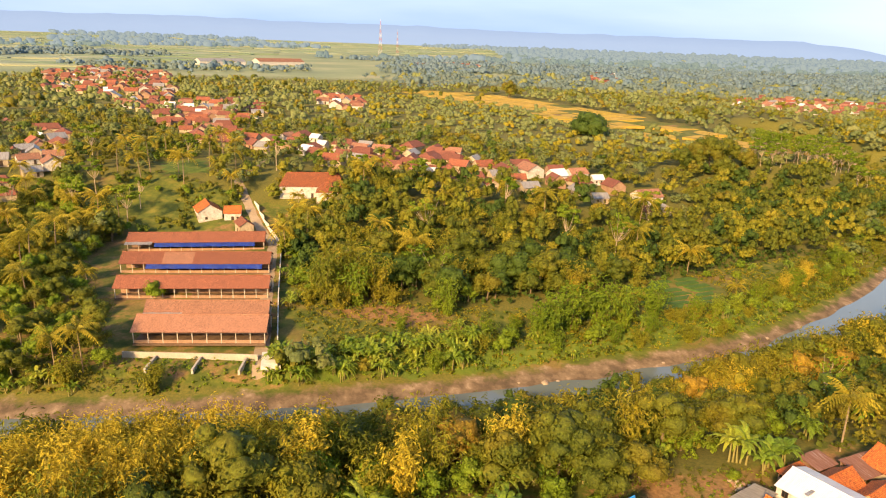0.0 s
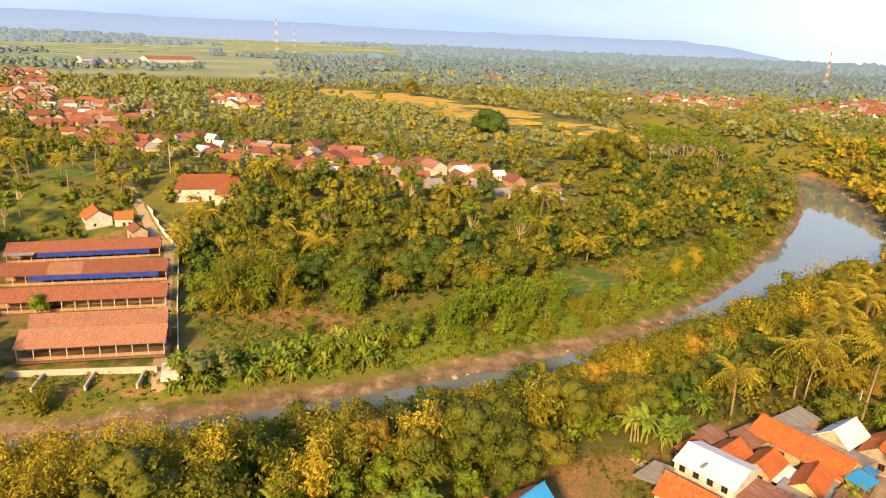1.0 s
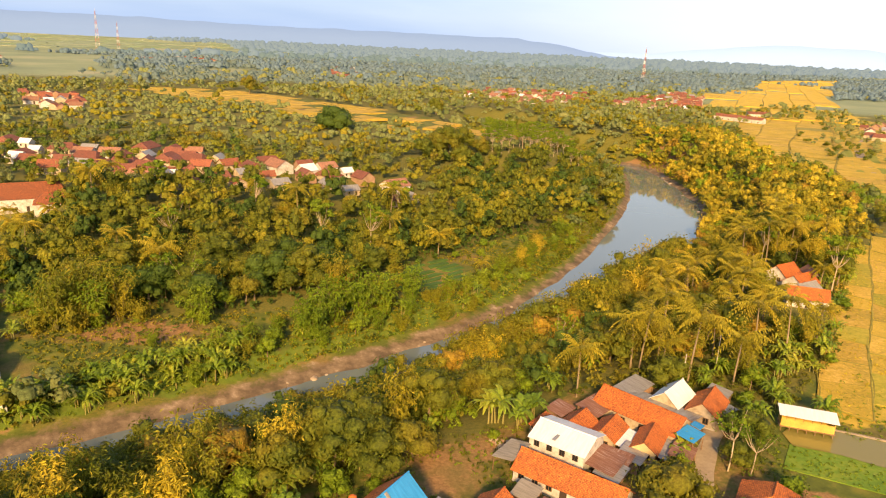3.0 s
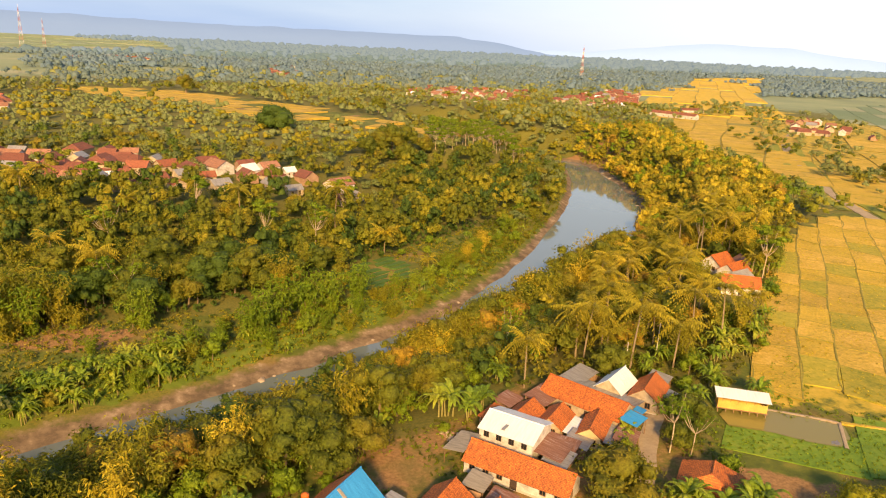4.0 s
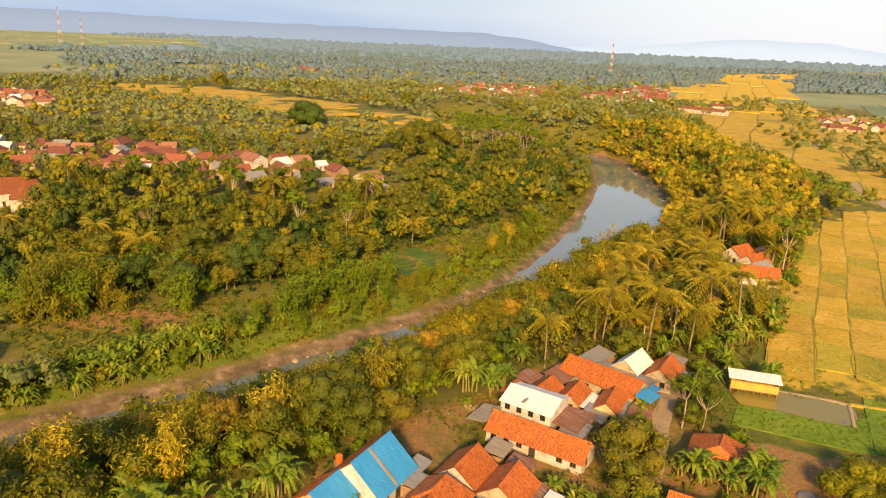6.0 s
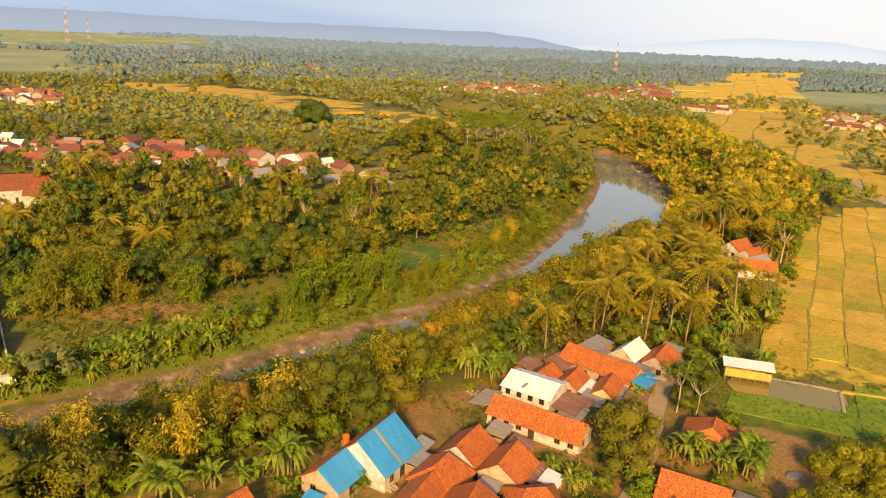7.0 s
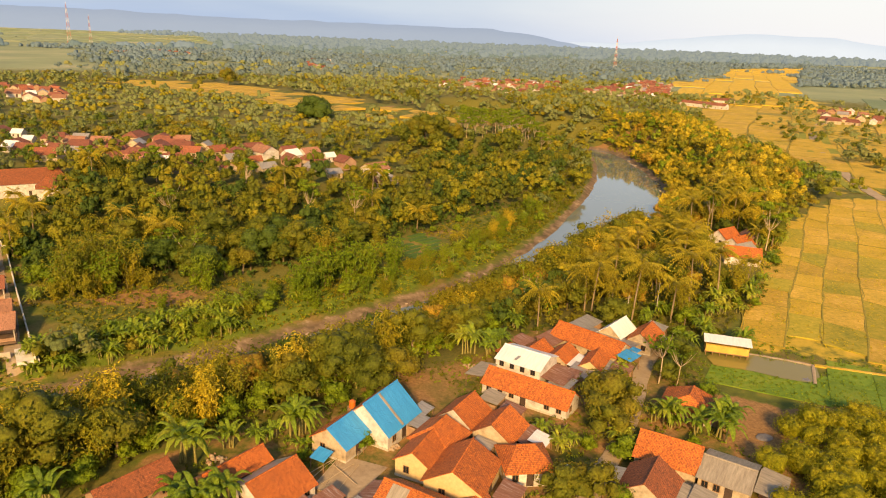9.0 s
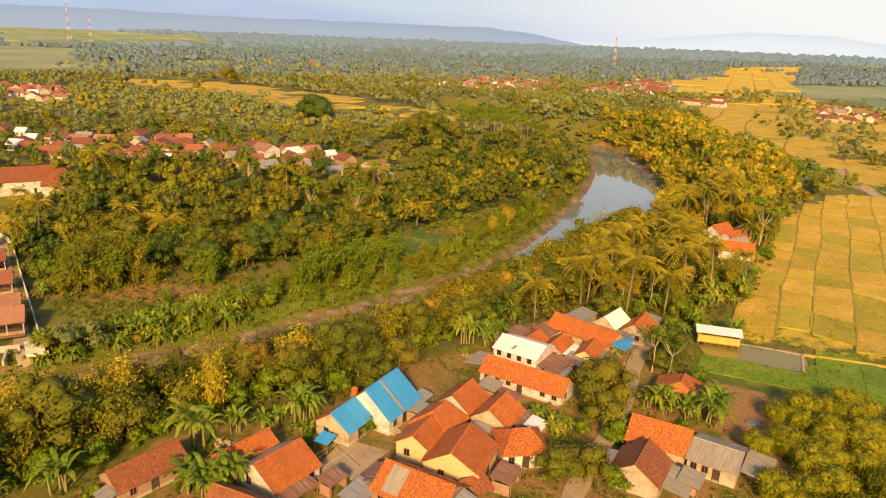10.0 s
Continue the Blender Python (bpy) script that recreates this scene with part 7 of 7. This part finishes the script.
# ---- rocks on the shore ----
ROCK = surface("river_rock", [(0.3, (0.24, 0.17, 0.11)), (0.7, (0.52, 0.42, 0.30))], 1.5, 0.3)
rock_rng = np.random.default_rng(77)
ROCKS = []
for k in range(4):
    bm = bmesh.new()
    bmesh.ops.create_icosphere(bm, subdivisions=2, radius=0.8)
    for v in bm.verts:
        v.co *= 1 + 0.35 * noise.noise(v.co * 1.3 + Vector((k * 9, 0, 0)))
        v.co.z *= 0.6
    r = thing("rock", Matrix(), "pale brown river boulder on the shore", "rock", "shore boulders")
    part("boulder", bm, ROCK, r)
    ROCKS.append(r)
HIDE.extend(ROCKS)
for k in range(150):
    t = rock_rng.random()
    x, y = np.interp(t, [0, 0.4, 0.7, 1], [206, 243, 268, 306]), np.interp(t, [0, 0.4, 0.7, 1], [226, 276, 322, 392])
    x, y = x + rock_rng.normal(2.5, 1.8), y + rock_rng.normal(-2, 1.8)
    put(ROCKS[k % 4], x, y, rock_rng.uniform(0.5, 1.7), drop=0.1)
for x, y, s in ((26.6, 154.6, 1.3), (30, 156, 0.6), (20, 153.4, 0.5), (172, 232, 1.2), (216, 268, 1.3), (225, 280, 1.2), (96, 187, 0.8), (60, 168, 0.6)):
    put(ROCKS[int(x) % 4], x, y, s, drop=0.0)

# ---- weeds and gardens between the houses ----
LANE = [(30, 28), (39.8, 42), (48.4, 49.3), (56, 55), (65, 63.7), (75.4, 74.7), (86, 84), (92, 92)]


def off_lane(x, y):
    out = np.ones(np.shape(x), bool)
    for (ax, ay), (bx, by) in zip(LANE[:-1], LANE[1:]):
        t = np.clip(((x - ax) * (bx - ax) + (y - ay) * (by - ay)) / ((bx - ax) ** 2 + (by - ay) ** 2), 0, 1)
        out &= np.hypot(x - ax - t * (bx - ax), y - ay - t * (by - ay)) > 2.3
    return out & ~inside([(7, 60), (12, 55), (20, 61), (14, 66.5)], x, y)


GARDEN = [(-35, 34), (-28, 64), (-10, 77), (24, 86), (50, 93), (84, 99), (90, 84), (85, 66), (74, 50), (72, 34), (40, 20), (-10, 20)]
WEEDS = scatter(GARDEN, 1.25, 130, lambda x, y: off_lane(x, y) & (lumps(x, y, 4.5, 3) > -0.05))
shrubs("weeds", WEEDS[::2], 317, LEAF, "weeds and low bushes between the houses", 16, 0.3, 0.35, 0.9, 0.3, 1.1)
shrubs("weeds", WEEDS[1::2], 318, LIGHT_LEAF, "weeds and low bushes between the houses", 14, 0.3, 0.35, 0.85, 0.25, 0.9)
for x, y in scatter(GARDEN, 6.0, 131, lambda x, y: off_lane(x, y) & (lumps(x, y, 7, 5) > 0.1))[:34]:
    put((MANGO[2], BANANAS[0], MANGO[2], BANANAS[2])[int(x * 3 + y) % 4], x, y, RNG.uniform(0.5, 0.85))
STUB = scatter([(109, 82), (133, 61), (190, 40), (260, 120), (250, 176), (196, 152), (150, 112), (122, 92)], 1.7, 135, lambda x, y: lumps(x, y, 5, 8) > -0.3)
shrubs("straw_tufts", STUB, 322, STRAW_LEAF, "tufts of straw left on the harvested plots", 5, 0.4, 0.3, 0.7, 0.3, 0.6)
TURF = scatter([(84.5, 68), (100, 52.5), (112, 42), (124, 54), (110.5, 64), (104, 60.2), (97, 66.5), (91, 72)], 1.15, 152)
shrubs("verge_grass", TURF, 329, LIGHT_LEAF, "uneven bright green grass beside the pond", 9, 0.28, 0.3, 0.7, 0.25, 0.6)
VERGE = scatter([(86, 70), (91, 73), (110, 66.5), (126, 57), (150, 34), (152, 36), (128, 62), (112, 71), (128, 87), (126, 91), (104, 80), (100, 84), (84, 80)], 1.5, 132)
shrubs("verge_grass", VERGE, 319, LIGHT_LEAF, "rank green grass at the edge of the rice plots", 9, 0.35, 0.35, 0.8, 0.15, 0.5)

# ---- small things in the yards ----
flat_patch("yard", [(8, 60), (13, 55.5), (19.5, 61), (14, 66)], 20.12, PATHWAY, "worn pale earth yard before the houses", "yard")
tk = thing("water_tank", pose(18.1, 75.6, on_ground(18.1, 75.6)), "orange plastic water tank on a brick stand", "water tank")
bm = bmesh.new()
box_into(bm, 0, 0, 1.0, 1.3, 1.3, 2.4)
part("stand", bm, BRICK_WALL, tk)
bm = bmesh.new()
bmesh.ops.create_cone(bm, segments=20, radius1=0.55, radius2=0.55, depth=1.1, cap_ends=True, matrix=Matrix.Translation((0, 0, 2.75)))
bmesh.ops.create_cone(bm, segments=20, radius1=0.55, radius2=0.2, depth=0.25, cap_ends=True, matrix=Matrix.Translation((0, 0, 3.42)))
part("tank", bm, surface("orange_plastic", [(0.3, (0.5, 0.12, 0.02)), (0.7, (0.62, 0.17, 0.03))], 2, 0.4, 0.5), tk)


def rubble(x, y, r, seed):
    rng = np.random.default_rng(seed)
    h = thing("rubble_heap", pose(x, y, on_ground(x, y)), "heap of pale stones and broken brick", "heap")
    for k in range(26):
        bm = bmesh.new()
        a, q = rng.uniform(0, 6.28), r * math.sqrt(rng.random())
        s_ = rng.uniform(0.16, 0.4)
        bmesh.ops.create_icosphere(bm, subdivisions=1, radius=s_, matrix=pose(math.cos(a) * q, math.sin(a) * q, 0.3 * (1 - q / r) + s_ * 0.3, k * 40, k * 71, k * 13))
        part("stone", bm, ROCK if k % 3 else BRICK_WALL, h)


rubble(-3.6, 71, 1.5, 41)
rubble(44.5, 86.5, 1.6, 42)
rubble(22, 65.5, 0.8, 43)


def rail_fence(pts, label):
    """Bamboo posts with two rails."""
    f = thing("rail_fence", pose(pts[0][0], pts[0][1], on_ground(*pts[0])), label, "fence")
    o = Vector((*pts[0], 0))
    for (ax, ay), (bx, by) in zip(pts[:-1], pts[1:]):
        n = max(1, round(math.hypot(bx - ax, by - ay) / 1.6))
        for k in range(n + 1):
            x, y = ax + (bx - ax) * k / n - o.x, ay + (by - ay) * k / n - o.y
            part_mesh("post", raw_mesh("post", *tube([(x, y, -0.3), (x, y, 0.6), (x + 0.02, y, 1.3)], [0.06, 0.055, 0.05], 6), True), WOOD, f)
        for z in (0.55, 1.1):
            part_mesh("rail", raw_mesh("rail", *tube([(ax - o.x, ay - o.y, z), ((ax + bx) / 2 - o.x, (ay + by) / 2 - o.y, z - 0.04), (bx - o.x, by - o.y, z)], [0.04, 0.035, 0.04], 5), True), PALE_BARK, f)


rail_fence([(43, 62.5), (46.5, 59), (50.5, 62)], "bamboo rail fence round a bare plot")
rail_fence([(57, 66), (61, 68.5), (63, 66)], "bamboo rail fence beside the lane")
rail_fence([(16, 64.5), (18.4, 66.8), (20.2, 66)], "low wooden fence before the blue-roofed house")
for k in range(7):
    p = thing("bamboo_pole", pose(9.5 + k * 0.7, 63.5 - 0.5 * k, 20.3 + 0.08 * (k % 3), 90, 0, -60 + (k % 4) * 9 + (70 if k == 5 else 0)), "pale bamboo pole lying in the yard", "pole", "bamboo poles")
    me = raw_mesh("pole", *tube([(0, 0, -3.2), (0, 0.04, 0), (0, 0, 3.2)], [0.06, 0.055, 0.045], 6), True)
    part_mesh("cane", me, PALE_BARK, p)
for x, y in ((96.9, 97.7), (84, 92)):
    p = thing("utility_pole", pose(x, y, on_ground(x, y)), "slender grey concrete utility pole with crossarm", "pole", "utility poles")
    part_mesh("shaft", raw_mesh("shaft", *tube([(0, 0, -0.5), (0, 0, 4), (0, 0, 8.5)], [0.14, 0.11, 0.08], 8), True), CONCRETE, p)
    bm = bmesh.new()
    box_into(bm, 0, 0, 8.0, 1.6, 0.1, 0.1)
    part("crossarm", bm, WOOD, p)


# ---- hills on the horizon ----
def hills(name, dist, base, tops, material, label, seed):
    az = np.linspace(-60, 80, 260)
    top = np.interp(az, [t[0] for t in tops], [t[1] for t in tops]) + 6 * np.interp(lumps(az * 9, az * 0, 10.0, seed), [-1, 1], [-1, 1]) + 2.5 * lumps(az * 31, az * 0, 10.0, seed + 1)
    a = np.radians(az)
    ring = np.stack([np.sin(a), np.cos(a)], -1)
    rows = [np.c_[ring * (dist - 350), np.full(len(az), base)], np.c_[ring * (dist - 150), base + (top - base) * 0.6], np.c_[ring * dist, top], np.c_[ring * (dist + 200), np.full(len(az), base)]]
    n = len(az)
    i = np.arange(n - 1)
    f = np.concatenate([np.stack([i + k * n, i + 1 + k * n, i + 1 + (k + 1) * n, i + (k + 1) * n], -1) for k in range(3)])
    me = raw_mesh(name, np.concatenate(rows), f[:, ::-1], True)
    me.materials.append(material)
    tagged(new(name, me), label, "hills", kind="structure")


hills("backdrop_hills", 4450, 15, [(-60, 140), (-32, 148), (-20, 160), (-10, 158), (0, 155), (9, 146), (17, 148), (26, 144), (29.5, 116), (33, 66), (40, 46), (80, 40)], NEAR_HILL, "low wooded ridge on the horizon, haze painted blue", 3)
hills("backdrop_mountains", 4720, 15, [(-60, 100), (10, 100), (28, 80), (36, 92), (41, 140), (45, 178), (48, 172), (51, 160), (54, 130), (62, 80), (80, 60)], FAR_HILL, "faint mountains with pale blue haze painted in", 8)

for ob in HIDE:
    for o in (*ob.children_recursive, ob):
        bpy.data.objects.remove(o)
